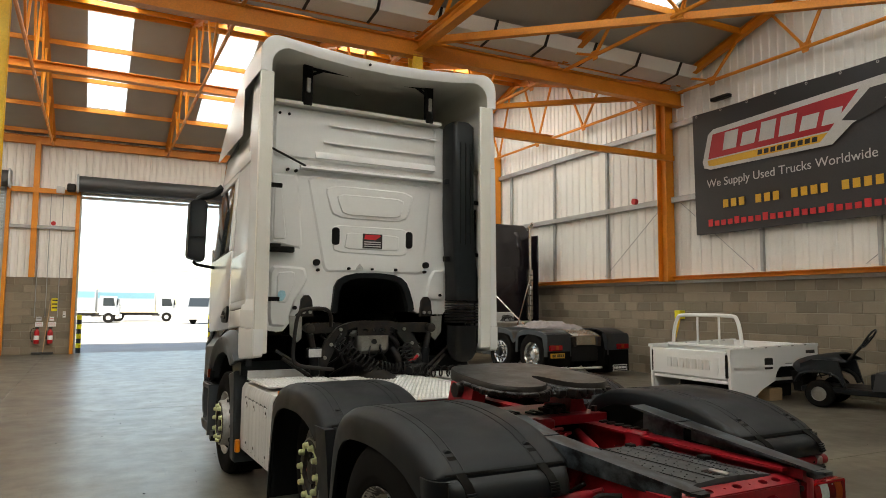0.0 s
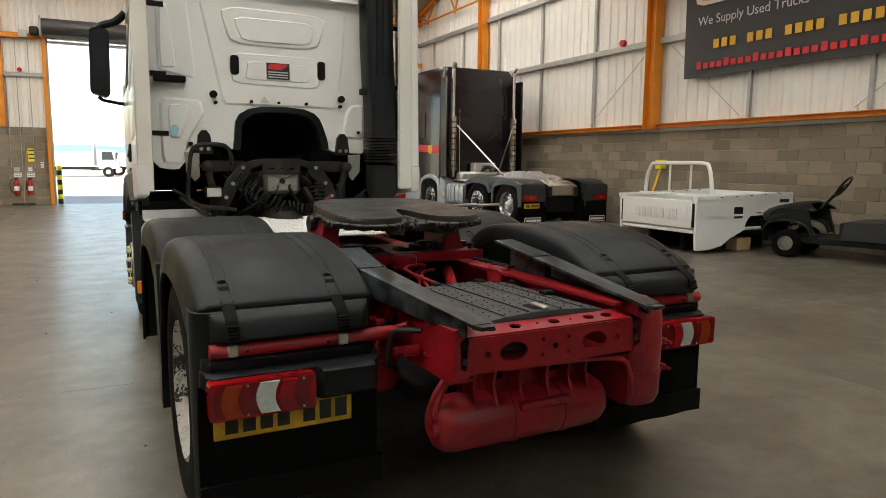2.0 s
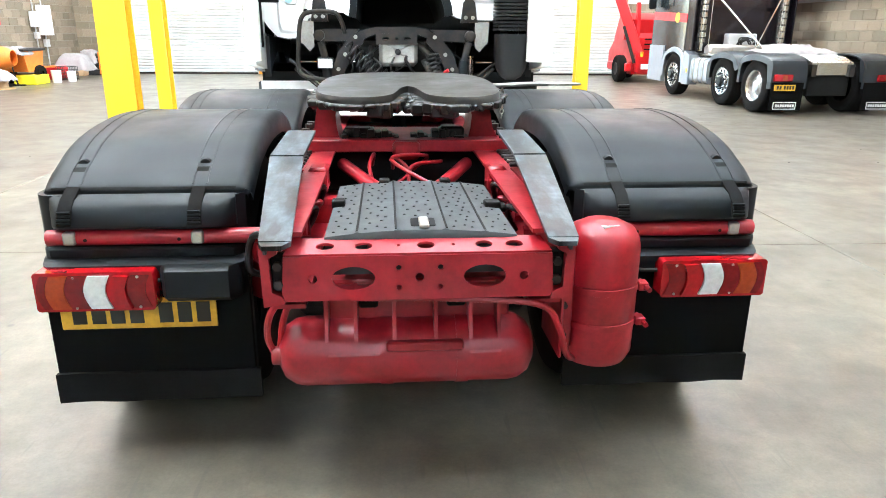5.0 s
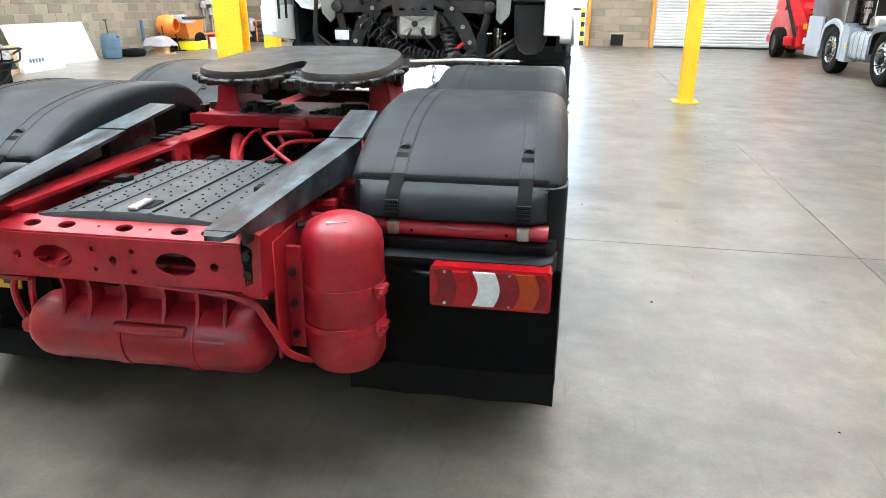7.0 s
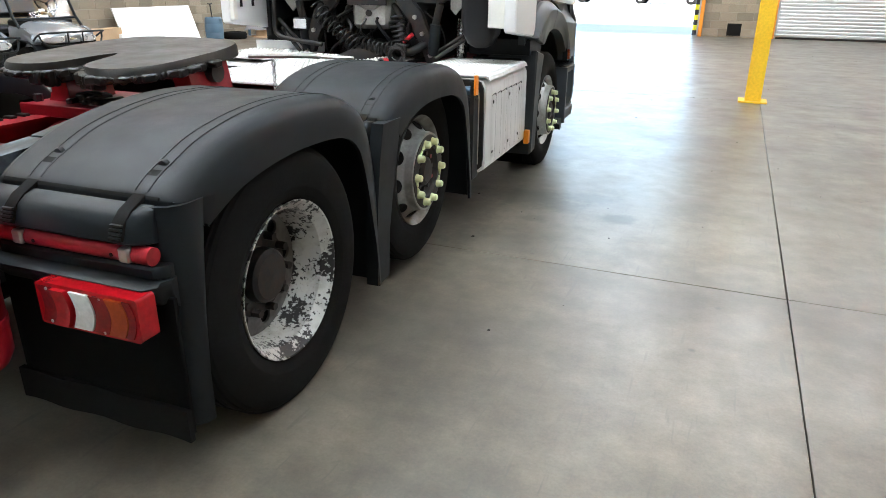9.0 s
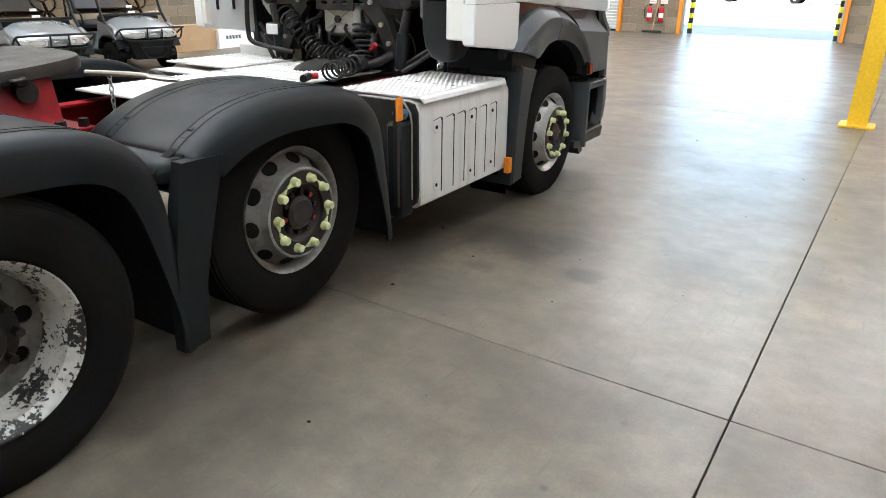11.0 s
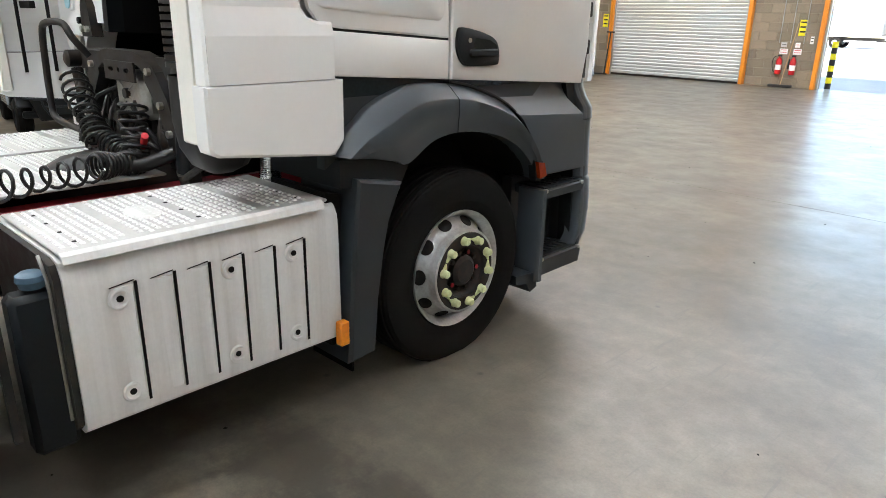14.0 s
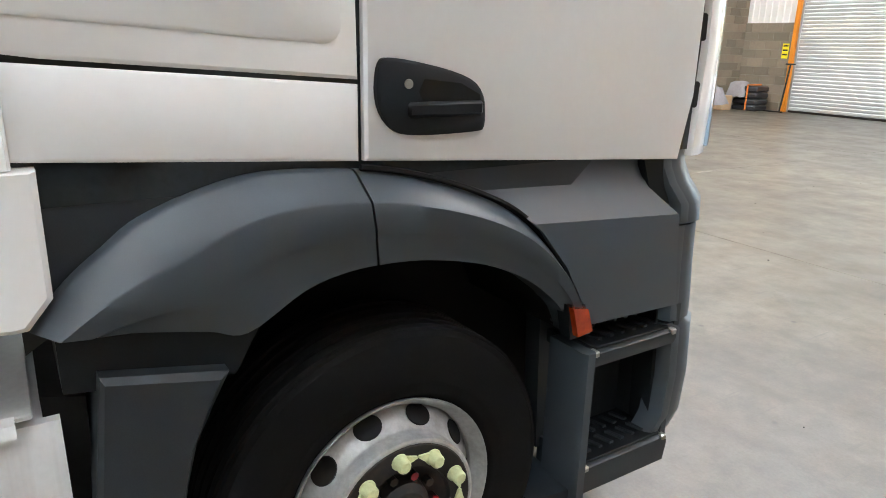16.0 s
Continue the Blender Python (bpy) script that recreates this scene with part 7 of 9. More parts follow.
for sd in (-1, 1):
    m_ = tp("cab_mount", MB().prism([(sd * 0.28, 1.49), (sd * 0.36, 1.46), (sd * 0.47, 1.33), (sd * 0.58, 1.06), (sd * 0.63, 0.93), (sd * 0.53, 0.93), (sd * 0.47, 1.07), (sd * 0.37, 1.28), (sd * 0.26, 1.4)], "y", 6.2, 6.26), M_DARKSTEEL, label="dark steel cab mounting arm")
    for x, z in ((0.33, 1.44), (0.42, 1.3), (0.48, 1.18), (0.55, 1.02)):
        part("bolt", MB().cyl((sd * x, 6.18, z), (sd * x, 6.2, z), 0.017, n=8), M_STEELBARE, m_)
    part("arm", MB().prism([(sd * 0.3, 1.5), (sd * 0.62, 1.5), (sd * 0.68, 1.45), (sd * 0.6, 1.4), (sd * 0.4, 1.41)], "y", 6.24, 6.34), M_DARKSTEEL, m_)
    part("pivot", MB().lathe([(0, -0.03), (0.03, -0.03), (0.045, -0.02), (0.045, 0.05), (0, 0.05)], (sd * 0.63, 6.2, 1.45), "y", 18), M_DARKSTEEL, m_)
    part("hanger", MB().prism([(sd * 0.58, 1.72), (sd * 0.61, 1.76), (sd * 0.65, 1.76), (sd * 0.68, 1.72), (sd * 0.7, 1.56), (sd * 0.56, 1.56)], "y", 6.3, 6.36), M_DARKSTEEL, m_)
    for x in (0.6, 0.66):
        part("hanger_bolt", MB().cyl((sd * x, 6.28, 1.6), (sd * x, 6.3, 1.6), 0.016, n=8), M_STEELBARE, m_)
    part("wing_plate", MB().prism([(sd * 0.68, 1.56), (sd * 0.8, 1.57), (sd * 0.79, 1.4), (sd * 0.72, 1.32), (sd * 0.68, 1.36)], "y", 6.28, 6.3), M_STEELBARE, m_)
    part("damper", MB().cyl((sd * 0.62, 6.22, 1.4), (sd * 0.58, 6.22, 1.24), 0.03, n=14), M_DARKSTEEL, m_)
    part("damper_sleeve", MB().cyl((sd * 0.585, 6.22, 1.25), (sd * 0.56, 6.22, 1.02), 0.045, n=14), M_BLACK, m_)
    part("lower_stay", MB().tube([(sd * 0.6, 6.18, 1.0), (sd * 0.85, 6.3, 1.18)], 0.016, 8), M_DARKSTEEL, m_)
    part("lower_stay", MB().tube([(sd * 0.6, 6.22, 1.05), (sd * 0.9, 6.34, 1.25)], 0.014, 8), M_DARKSTEEL, m_)
tp("mount_bridge", MB().prism([(-0.36, 1.44), (-0.25, 1.5), (-0.15, 1.52), (0.17, 1.52), (0.27, 1.5), (0.38, 1.44), (0.34, 1.4), (0.2, 1.46), (-0.18, 1.46), (-0.32, 1.4)], "y", 6.2, 6.28), M_DARKSTEEL)
tp("bridge_plate", MB().plate([(-0.16, 1.38), (0.18, 1.38), (0.18, 1.47), (-0.16, 1.47)], [ell(-0.08, 1.43, 0.03, 0.012, 12), ell(0.1, 1.43, 0.03, 0.012, 12), ell(0.01, 1.43, 0.012, n=10)], "y", 6.19, 6.2), M_DARKSTEEL)
mu = tp("heat_shield", MB().box(-0.14, 0.19, 6.22, 6.5, 1.2, 1.42, 0.035), M_STEELBARE, label="dull metal shielded box below the cab")
part("boss", MB().cyl((0.02, 6.2, 1.32), (0.02, 6.22, 1.32), 0.025, n=14), M_DARKSTEEL, mu)
for sx, sz in ((-1, -1), (1, -1), (-1, 1), (1, 1)):
    part("crease", MB().tube([(0.02 + sx * 0.02, 6.216, 1.32 + sz * 0.015), (0.02 + sx * 0.1, 6.218, 1.32 + sz * 0.06)], 0.005, 5), M_STEELBARE, mu)
tp("engine_block", MB().box(-0.35, 0.4, 6.45, 7.9, 0.7, 1.4, 0.05), M_BLACK_DARK)
tp("gearbox", MB().lathe([(0.0, 5.7), (0.12, 5.72), (0.2, 5.9), (0.25, 6.3), (0.28, 6.6)], (0.0, 0, 0.85), "y", 24), M_DARKSTEEL)
for x0, z0, x1, z1, r in ((-0.25, 1.2, -0.2, 0.98, 0.03), (0.25, 1.25, 0.3, 1.0, 0.035), (0.2, 1.38, 0.3, 1.22, 0.025), (-0.2, 1.36, -0.3, 1.2, 0.025)):
    tp("stub_pipe", MB().tube(smooth_path([(x0, 6.3, z0), ((x0 + x1) / 2 + 0.03, 6.25, (z0 + z1) / 2), (x1, 6.32, z1)], 5), r, 10), M_DARKSTEEL)
rng = random.Random(21)
for i in range(16):
    x = rng.uniform(-0.5, 0.5)
    pts = smooth_path([(x, 6.3, 1.38 + rng.uniform(-.1, .05)), (x + rng.uniform(-.15, .15), 6.2 + rng.uniform(-.05, .1), 1.2 + rng.uniform(-.08, .08)), (x + rng.uniform(-.2, .2), 6.3, 1.05 + rng.uniform(-.05, .05)), (x + rng.uniform(-.3, .3), 6.35, 0.95)], 4)
    tp("loom", MB().tube(pts, rng.choice((0.006, 0.009, 0.013)), 6), M_HOSE)
# left: grab rail and working lamp
tp("grab_rail", MB().tube(smooth_path([(-0.42, 6.22, 1.47), (-0.44, 6.16, 1.56), (-0.5, 6.14, 1.63), (-0.68, 6.12, 1.63), (-0.76, 6.12, 1.58), (-0.79, 6.12, 1.4), (-0.8, 6.12, 1.2), (-0.76, 6.12, 1.13), (-0.62, 6.14, 1.1), (-0.4, 6.18, 1.07)], 6), 0.018, 10), M_DARKSTEEL, label="black bent-tube grab rail")
wl = tp("working_lamp", MB().box(-0.655, -0.515, 6.16, 6.24, 1.18, 1.275, 0.014), M_BLACK)
part("lens", MB().box(-0.645, -0.525, 6.155, 6.162, 1.19, 1.265, 0.004), M_LAMPCLEAR, wl)
part("fixing", MB().tube([(-0.585, 6.2, 1.27), (-0.6, 6.2, 1.4)], 0.014, 8), M_DARKSTEEL, wl)


def coil(p0, p1, r, turns, wire=0.008, sag=0.0, lead=()):
    p0, p1 = Vector(p0), Vector(p1)
    d = (p1 - p0).normalized()
    s = d.cross(Vector((0, 0, 1))).normalized()
    u = s.cross(d)
    pts = [Vector(p) for p in lead]
    n = turns * 14
    for i in range(n + 1):
        t = i / n
        a = 2 * math.pi * turns * t
        rr = r * (1 + 0.12 * math.sin(9 * t))
        pts.append(p0 + (p1 - p0) * t - Vector((0, 0, sag * 4 * t * (1 - t))) + rr * (s * math.cos(a) + u * math.sin(a)))
    return MB().tube(pts, wire, 6)


tp("coil_hose", coil((0.62, 5.42, 1.08), (0.4, 5.88, 1.055), 0.05, 6, 0.0075), M_HOSE, label="black coiled air hose lying on the deck")
tp("coil_hose", coil((0.42, 5.88, 1.07), (0.34, 6.1, 1.05), 0.05, 11, 0.0075), M_HOSE)
tp("coil_hose", coil((-0.4, 6.12, 1.36), (0.0, 6.08, 1.08), 0.06, 10, 0.008, 0.03), M_HOSE)
tp("coil_hose", coil((0.0, 6.1, 1.1), (0.35, 6.1, 1.08), 0.05, 9, 0.008, 0.02), M_HOSE)
tp("coil_hose", coil((0.3, 6.12, 1.3), (0.36, 6.08, 1.06), 0.055, 7, 0.008), M_HOSE)
tp("coupling", MB().cyl((0.55, 5.32, 1.06), (0.6, 5.22, 1.06), 0.022, n=12), M_BLACK)
tp("coupling", MB().cyl((0.57, 5.37, 1.06), (0.55, 5.32, 1.06), 0.018, n=12), M_REDHOSE, label="red air coupling")
tp("coupling", MB().cyl((0.36, 6.12, 1.12), (0.44, 6.1, 1.18), 0.016, n=10), M_REDHOSE)
tp("hose_grip", MB().tube(smooth_path([(0.3, 6.0, 1.05), (0.42, 6.08, 1.05), (0.5, 6.2, 1.1)], 5), 0.032, 12), M_HOSE)
ex = tp("exhaust_pipe", MB().tube([(0.655, 6.57, 0.78), (0.675, 6.58, 1.28)], 0.05, 20), M_CHROME, label="ribbed bright exhaust pipe")
for i in range(46):
    z = 0.8 + 0.0102 * i
    part("pipe_rib", MB().lathe([(0.049, -0.004), (0.0525, 0), (0.049, 0.004)], (0.655 + 0.04 * (z - 0.78), 6.57 + 0.02 * (z - 0.78), z), "z", 18), M_CHROME, ex)


# decks with raised pattern
def DB():
    return B((0, TY - 0.035, 0))


def deck(name, x0, x1, y0, y1, z, label, lip=None, holes=True):
    d = tp(name, DB().box(x0, x1, y0, y1, z - 0.012, z, 0.003), M_DECK, label=label)
    b = DB()
    px_, py_ = 0.034, 0.031
    nx, ny = int((x1 - x0 - 0.05) / px_), int((y1 - y0 - 0.05) / py_)
    for i in range(nx):
        for j in range(ny):
            if j % 8 > 6:
                continue
            x, y = x0 + 0.03 + i * px_ + (0.5 * px_ if j % 2 else 0), y0 + 0.03 + j * py_
            if x > x1 - 0.025 or y > y1 - 0.025:
                continue
            w, l, a = 0.0105, 0.0088, 0.006
            b.add([(x - w, y - l, z - 0.001), (x + w, y - l, z - 0.001), (x + w, y + l, z - 0.001), (x - w, y + l, z - 0.001), (x - w * .45, y - l * .45, z + a), (x + w * .45, y - l * .45, z + a), (x + w * .45, y + l * .45, z + a), (x - w * .45, y + l * .45, z + a)], [(4, 5, 6, 7), (0, 1, 5, 4), (1, 2, 6, 5), (2, 3, 7, 6), (3, 0, 4, 7)])
    tagged(part("tread_pattern", b, M_TOOTH, d, smooth=0), kind="stuff")
    for i in range(4):
        for j in range(3):
            part("deck_hole", DB().cyl((x0 + 0.1 + (x1 - x0 - 0.2) * i / 3, y0 + 0.08 + (y1 - y0 - 0.16) * j / 2, z - 0.004), (x0 + 0.1 + (x1 - x0 - 0.2) * i / 3, y0 + 0.08 + (y1 - y0 - 0.16) * j / 2, z + 0.0012), 0.009, n=10), M_BLACK_DARK, d)
    if lip:
        part("upstand", DB().box(x0, x1, y1 - 0.012, y1, z, z + lip, 0.003), M_WHITE_DULL, d)
    return d


deck("deck_plate", -0.44, 0.42, 4.42, 6.12, 1.0, "white embossed steel deck plate over the chassis")
deck("deck_plate", -1.15, -0.47, 5.55, 6.28, 1.005, "white embossed steel deck plate with an upstand", 0.07)
rd_ = deck("deck_plate", 0.63, 1.235, 5.4, 6.41, 0.985, "white embossed steel deck plate over the side tank")
part("deck_lip", DB().prism([(1.232, 0.987), (1.252, 0.978), (1.262, 0.955), (1.256, 0.952), (1.24, 0.97), (1.232, 0.973)], "y", 5.4, 6.38), M_WHITE_DULL, rd_)
part("oval_emboss", DB().prism(ell(0.95, 5.78, 0.1, 0.06, 24), "z", 0.985, 0.99), M_WHITE_DULL, rd_)
def SD(sd):
    return B((CAB_LEFT if sd < 0 else 0, TY - 0.035, 0))


for sd in (-1, 1):
    b = SD(sd)
    pr = [(0.55, 0.96), (1.17, 0.965), (1.215, 0.95), (1.238, 0.91), (1.242, 0.86), (1.246, 0.4), (1.238, 0.36), (1.205, 0.338), (0.55, 0.338)]
    b.prism([(sd * x, z) for x, z in pr], "y", 5.395, 6.455)
    tk = tp("side_tank", b, M_WHITE_DULL, label="white coated box panel with pressed slots")
    for k, y in enumerate((5.61, 5.745, 5.875, 6.01, 6.145, 6.283)):
        part("slot", SD(sd).box(sd * 1.2405, sd * 1.2475, y - 0.005, y + 0.005, 0.4, 0.845), M_BLACK_DARK, tk)
        part("slot_edge", SD(sd).prism([(sd * 1.2405, y - 0.006), (sd * 1.252, y - 0.014), (sd * 1.2405, y - 0.085)], "z", 0.41, 0.835), M_WHITE_DULL, tk)
        part("slot_cut", SD(sd).prism([(y - 0.085, 0.838), (y - 0.004, 0.848), (y - 0.004, 0.851), (y - 0.085, 0.84)], "x", sd * 1.24, sd * 1.2455), M_BLACK_DARK, tk)
    for y in (5.555, 5.958, 6.23):
        for z in (0.45, 0.796):
            dm = part("dimple", SD(sd).lathe([(0.011, sd * 1.2395), (0.016, sd * 1.241), (0.027, sd * 1.2495), (0.034, sd * 1.249), (0.042, sd * 1.241)], (0, y, z), "x", 20), M_WHITE_DULL, tk)
            part("bolt_hole", SD(sd).cyl((sd * 1.2395, y, z), (sd * 1.2475, y, z), 0.012, n=12), M_BLACK_DARK, dm)
    part("end_plate", SD(sd).prism([(sd * x, z) for x, z in ((0.55, 0.955), (1.165, 0.957), (1.205, 0.945), (1.228, 0.9), (1.234, 0.45), (1.225, 0.38), (1.19, 0.35), (0.55, 0.35))], "y", 5.372, 5.394), M_DARKSTEEL, tk)
    part("end_edge", SD(sd).tube([(sd * 1.14, 5.366, 0.965), (sd * 1.19, 5.366, 0.9), (sd * 1.2, 5.366, 0.85), (sd * 1.2, 5.366, 0.4)], 0.006, 6), M_STEELBARE, tk)
    # dark filler tank with blue cap, amber marker
    ab = tp("filler_tank", SD(sd).box(sd * 1.1, sd * 1.2, 5.25, 5.39, 0.3, 0.86, 0.02), M_BLACK)
    part("blue_cap", SD(sd).lathe([(0, 0.92), (0.03, 0.92), (0.042, 0.912), (0.046, 0.895), (0.04, 0.885), (0.036, 0.87)], (sd * 1.145, 5.335, 0), "z", 18), M_BLUE, ab, "blue filler cap")
    tp("side_marker", SD(sd).box(sd * 1.226, sd * 1.242, 5.176, 5.228, 0.888, 1.012, 0.004), M_ORANGE, label="orange side marker on a post")
    tp("marker_post", SD(sd).box(sd * 1.2, sd * 1.225, 5.19, 5.215, 0.4, 0.98), M_DARKSTEEL)
    tp("filler_pipe", SD(sd).tube(smooth_path([(sd * 0.6, 5.1, 0.95), (sd * 0.8, 5.15, 0.98), (sd * 0.95, 5.2, 0.95)], 4), 0.025, 8), M_HOSE)
tp("valve_cluster", DB().box(0.55, 0.85, 5.0, 5.2, 0.88, 0.96, 0.02), M_BLACK)
for i in range(7):
    tp("valve", DB().cyl((0.58 + 0.04 * i, 5.05 + 0.04 * (i % 3), 0.95), (0.58 + 0.04 * i, 5.05 + 0.04 * (i % 3), 1.0), 0.016, n=8), M_DARKSTEEL)

# ---- banner and notices ----
def lettering(text, size, mat, parent, m, name="lettering", depth=0.002):
    cu = bpy.data.curves.new(name, "FONT")
    cu.body, cu.size, cu.extrude = text, size, depth
    tmp = bpy.data.objects.new(name, cu)
    me = bpy.data.meshes.new_from_object(tmp)
    bpy.data.objects.remove(tmp)
    bpy.data.curves.remove(cu)
    me.name = name
    me.materials.clear()
    me.materials.append(mat)
    ob = new(name, me)
    ob.parent = parent
    ob.matrix_basis = m
    return ob


def east_text(y, z, tilt_=0.0):
    """Writing on the east wall reads towards smaller y and faces -x."""
    return Matrix.Translation((0, y, z)) @ Matrix.Rotation(radians(-90), 4, "Z") @ Matrix.Rotation(radians(90), 4, "X") @ Matrix.Rotation(radians(tilt_), 4, "Z")


def banner():
    bx = XE - 0.16
    t = thing("banner", "large dark vinyl advertising banner tied to the wall framing", "banner", (bx, -0.33, 0.03))
    b = B()
    ys = [11.72 - 6.3 * i / 40 for i in range(41)]
    zs = [3.32, 3.36, 4.0, 4.8, 5.5, 6.14, 6.18]
    b.sheet([[(0.012 * math.sin(3 * y) * (6.2 - z) * 0.4, y + 0.03 * (z - 3.3) * 0.6 - 0.05, z + 0.01 * math.sin(2.2 * y)) for y in ys] for z in zs], (0.006, 0, 0))
    part("vinyl_sheet", b, M_BANNER, t)
    fx = -0.03

    def flat(name, poly, mat, d):
        part(name, B().prism(poly, "x", fx - d, fx - d + 0.003), mat, t)
    # emblem: silver outlined flag with red field, yellow foot and a dark chevron
    flat("emblem_border", [(11.38, 4.86), (11.42, 5.0), (11.25, 5.62), (11.1, 5.72), (7.3, 5.86), (6.4, 5.7), (7.9, 5.1), (8.3, 4.78), (11.2, 4.8)], M_BANNERSILVER, 0.0)
    flat("emblem_field", [(11.26, 5.05), (11.12, 5.6), (7.75, 5.72), (8.35, 5.06)], M_BANNERRED, 0.004)
    flat("emblem_foot", [(11.28, 5.02), (11.25, 4.9), (11.1, 4.87), (8.55, 4.87), (8.38, 5.03)], M_BANNERYEL, 0.004)
    flat("emblem_chevron", [(7.55, 5.68), (6.6, 5.7), (7.3, 5.42), (7.0, 5.4), (7.75, 5.12), (8.1, 5.2)], M_BANNER, 0.004)
    for i in range(6):
        y = 10.85 - 0.47 * i
        h = 0.4 if i in (0, 2, 3) else 0.29
        flat("emblem_block", [(y, 5.18), (y - 0.36, 5.18), (y - 0.44, 5.18 + h), (y - 0.08, 5.18 + h)], M_BANNERSILVER, 0.008)
    for i in range(9):
        y = 9.95 - 0.155 * i
        flat("emblem_block", [(y, 4.9), (y - 0.11, 4.9), (y - 0.12, 5.0), (y - 0.01, 5.0)], M_INK, 0.008)
    lettering("We Supply Used Trucks Worldwide", 0.262, M_LAMPCLEAR, t, Matrix.Translation((fx, 0, 0)) @ east_text(11.32, 4.39))
    for i in range(17):
        if i in (3, 7, 12):
            continue
        y = 10.88 - 0.21 * i
        flat("bar", [(y, 3.88), (y - 0.14, 3.88), (y - 0.14, 4.06), (y, 4.06)], M_BANNERYEL, 0.0)
    for i in range(25):
        y = 11.3 - 0.178 * i
        flat("bar", [(y, 3.49), (y - 0.125, 3.49), (y - 0.125, 3.61 if i % 4 else 3.65), (y, 3.61 if i % 4 else 3.65)], M_SIGNRED, 0.0)
    for i in range(9):
        part("eyelet", B().lathe([(0.015, 0), (0.025, -0.004), (0.03, 0.0)], (fx + 0.02, 11.6 - 0.7 * i, 6.13), "x", 12), M_STEELBARE, t)
    tagged(part("wall_stay", B().box(XE - 0.18, XE - 0.04, 10.35, 10.85, 6.42, 6.5, 0.01), M_DARKSTEEL), "dark steel stay bracket above the banner", "bracket")


banner()


def extinguisher(x, label, hose):
    e = thing("fire_extinguisher", label, "fire extinguisher", (x, YN - 0.13, 0.36), group="extinguishers by the doorway")
    part("bottle", B().lathe([(0.0, 0.0), (0.07, 0.0), (0.08, 0.02), (0.08, 0.36), (0.06, 0.42), (0.025, 0.45), (0.02, 0.48)], axis="z", n=20), M_EXTRED, e)
    part("valve", B().box(-0.05, 0.06, -0.015, 0.015, 0.48, 0.53, 0.006), M_INK, e)
    part("label_band", B().lathe([(0.0805, 0.12), (0.0815, 0.12), (0.0815, 0.26), (0.0805, 0.26)], n=20, axis="z"), M_BOARD, e)
    if hose:
        part("hose", B().tube(smooth_path([(-0.04, 0, 0.5), (-0.14, 0, 0.46), (-0.18, 0, 0.3), (-0.14, 0, 0.1), (-0.1, 0, 0.06)], 5), 0.011, 7), M_HOSE, e)
    else:
        part("horn", B().cyl((-0.1, -0.02, 0.15), (-0.1, -0.02, 0.42), 0.035, 0.015, 12), M_INK, e)


def notice(x, y, z, w, h, mat, label, marks=3, ink=None, axis="x", name="notice"):
    n = thing(name, label, "sign", (x, y, z))
    if axis == "x":
        part("panel", B().box(-w / 2, w / 2, -0.004, 0, -h / 2, h / 2, 0.001), mat, n)
        for i in range(marks):
            zz = h / 2 - h * (i + 0.7) / (marks + 0.4)
            part("bar", B().box(-w * 0.38, w * 0.38, -0.006, -0.004, zz, zz + h * 0.1), ink or M_INK, n)
    else:
        part("panel", B().box(0, 0.004, -w / 2, w / 2, -h / 2, h / 2, 0.001), mat, n)
        for i in range(marks):
            zz = h / 2 - h * (i + 0.7) / (marks + 0.4)
            part("bar", B().box(0.004, 0.006, -w * 0.38, w * 0.38, zz, zz + h * 0.1), ink or M_INK, n)
    return n


extinguisher(-1.5, "red fire extinguisher with black hose hung on blockwork", True)
extinguisher(-1.12, "slim red fire extinguisher hung on blockwork", False)
notice(-1.04, YN - 0.045, 1.62, 0.2, 0.42, M_SIGNYEL, "yellow warning notice on the blockwork pier")
for x in (-1.45, -1.08):
    notice(x, YN - 0.045, 0.98, 0.22, 0.15, M_BOARD, "small white extinguisher notice with red marks", 2, M_SIGNRED)
notice(-1.47, YN - 0.045, 1.16, 0.16, 0.13, M_LIGHTGREY, "small grey switch plate", 1)
notice(-1.1, YN - 0.045, 1.16, 0.13, 0.13, M_BOARD, "white alarm call point with red centre", 1, M_SIGNRED)
notice(-0.75, YN - 0.045, 1.3, 0.09, 0.2, M_BOARD, "white shutter control box", 2)
notice(-7.35, YN - 0.045, 1.72, 0.2, 0.42, M_SIGNYEL, "yellow warning notice on blockwork by the shutter")
notice(-8.758, 20.9, 1.85, 0.4, 0.52, M_SIGNRED, "red notice with white marks on the block wall", 3, M_BOARD, "y")
br = thing("broom", "long-handled broom leaning on the block wall", "broom", (-1.3, YN - 0.22, 0))
part("handle", B().tube([(0.0, -0.1, 0.08), (0.14, 0.15, 1.75)], 0.014, 8), M_WOOD, br)
part("head", B().box(-0.32, 0.3, -0.17, -0.03, 0.02, 0.09, 0.01), M_INK, br)
for x, z1 in ((-1.3, 5.3), (-0.95, 5.3), (-1.6, 4.1)):
    solid("conduit", B().tube([(x, YN - 0.06, 1.2), (x, YN - 0.06, z1)], 0.012, 8), M_GALV, "thin grey steel conduit up the end wall", "conduit", "conduits")
solid("alarm_bell", B().cyl((-1.2, YN - 0.14, 4.3), (-1.2, YN - 0.06, 4.3), 0.07, n=18), M_EXTRED, "round red alarm bell on the girt", "alarm bell")
solid("alarm_bell", B().cyl((XE - 0.24, 13.35, 4.42), (XE - 0.14, 13.35, 4.42), 0.08, n=18), M_EXTRED, "round red alarm bell on the wall girt", "alarm bell")
solid("vent_opening", B().box(4.96, 5.38, YN - 0.06, YN - 0.03, 0.05, 0.42, 0.004), M_BLACK_DARK, "small dark vent hole low in the blockwork", "vent")
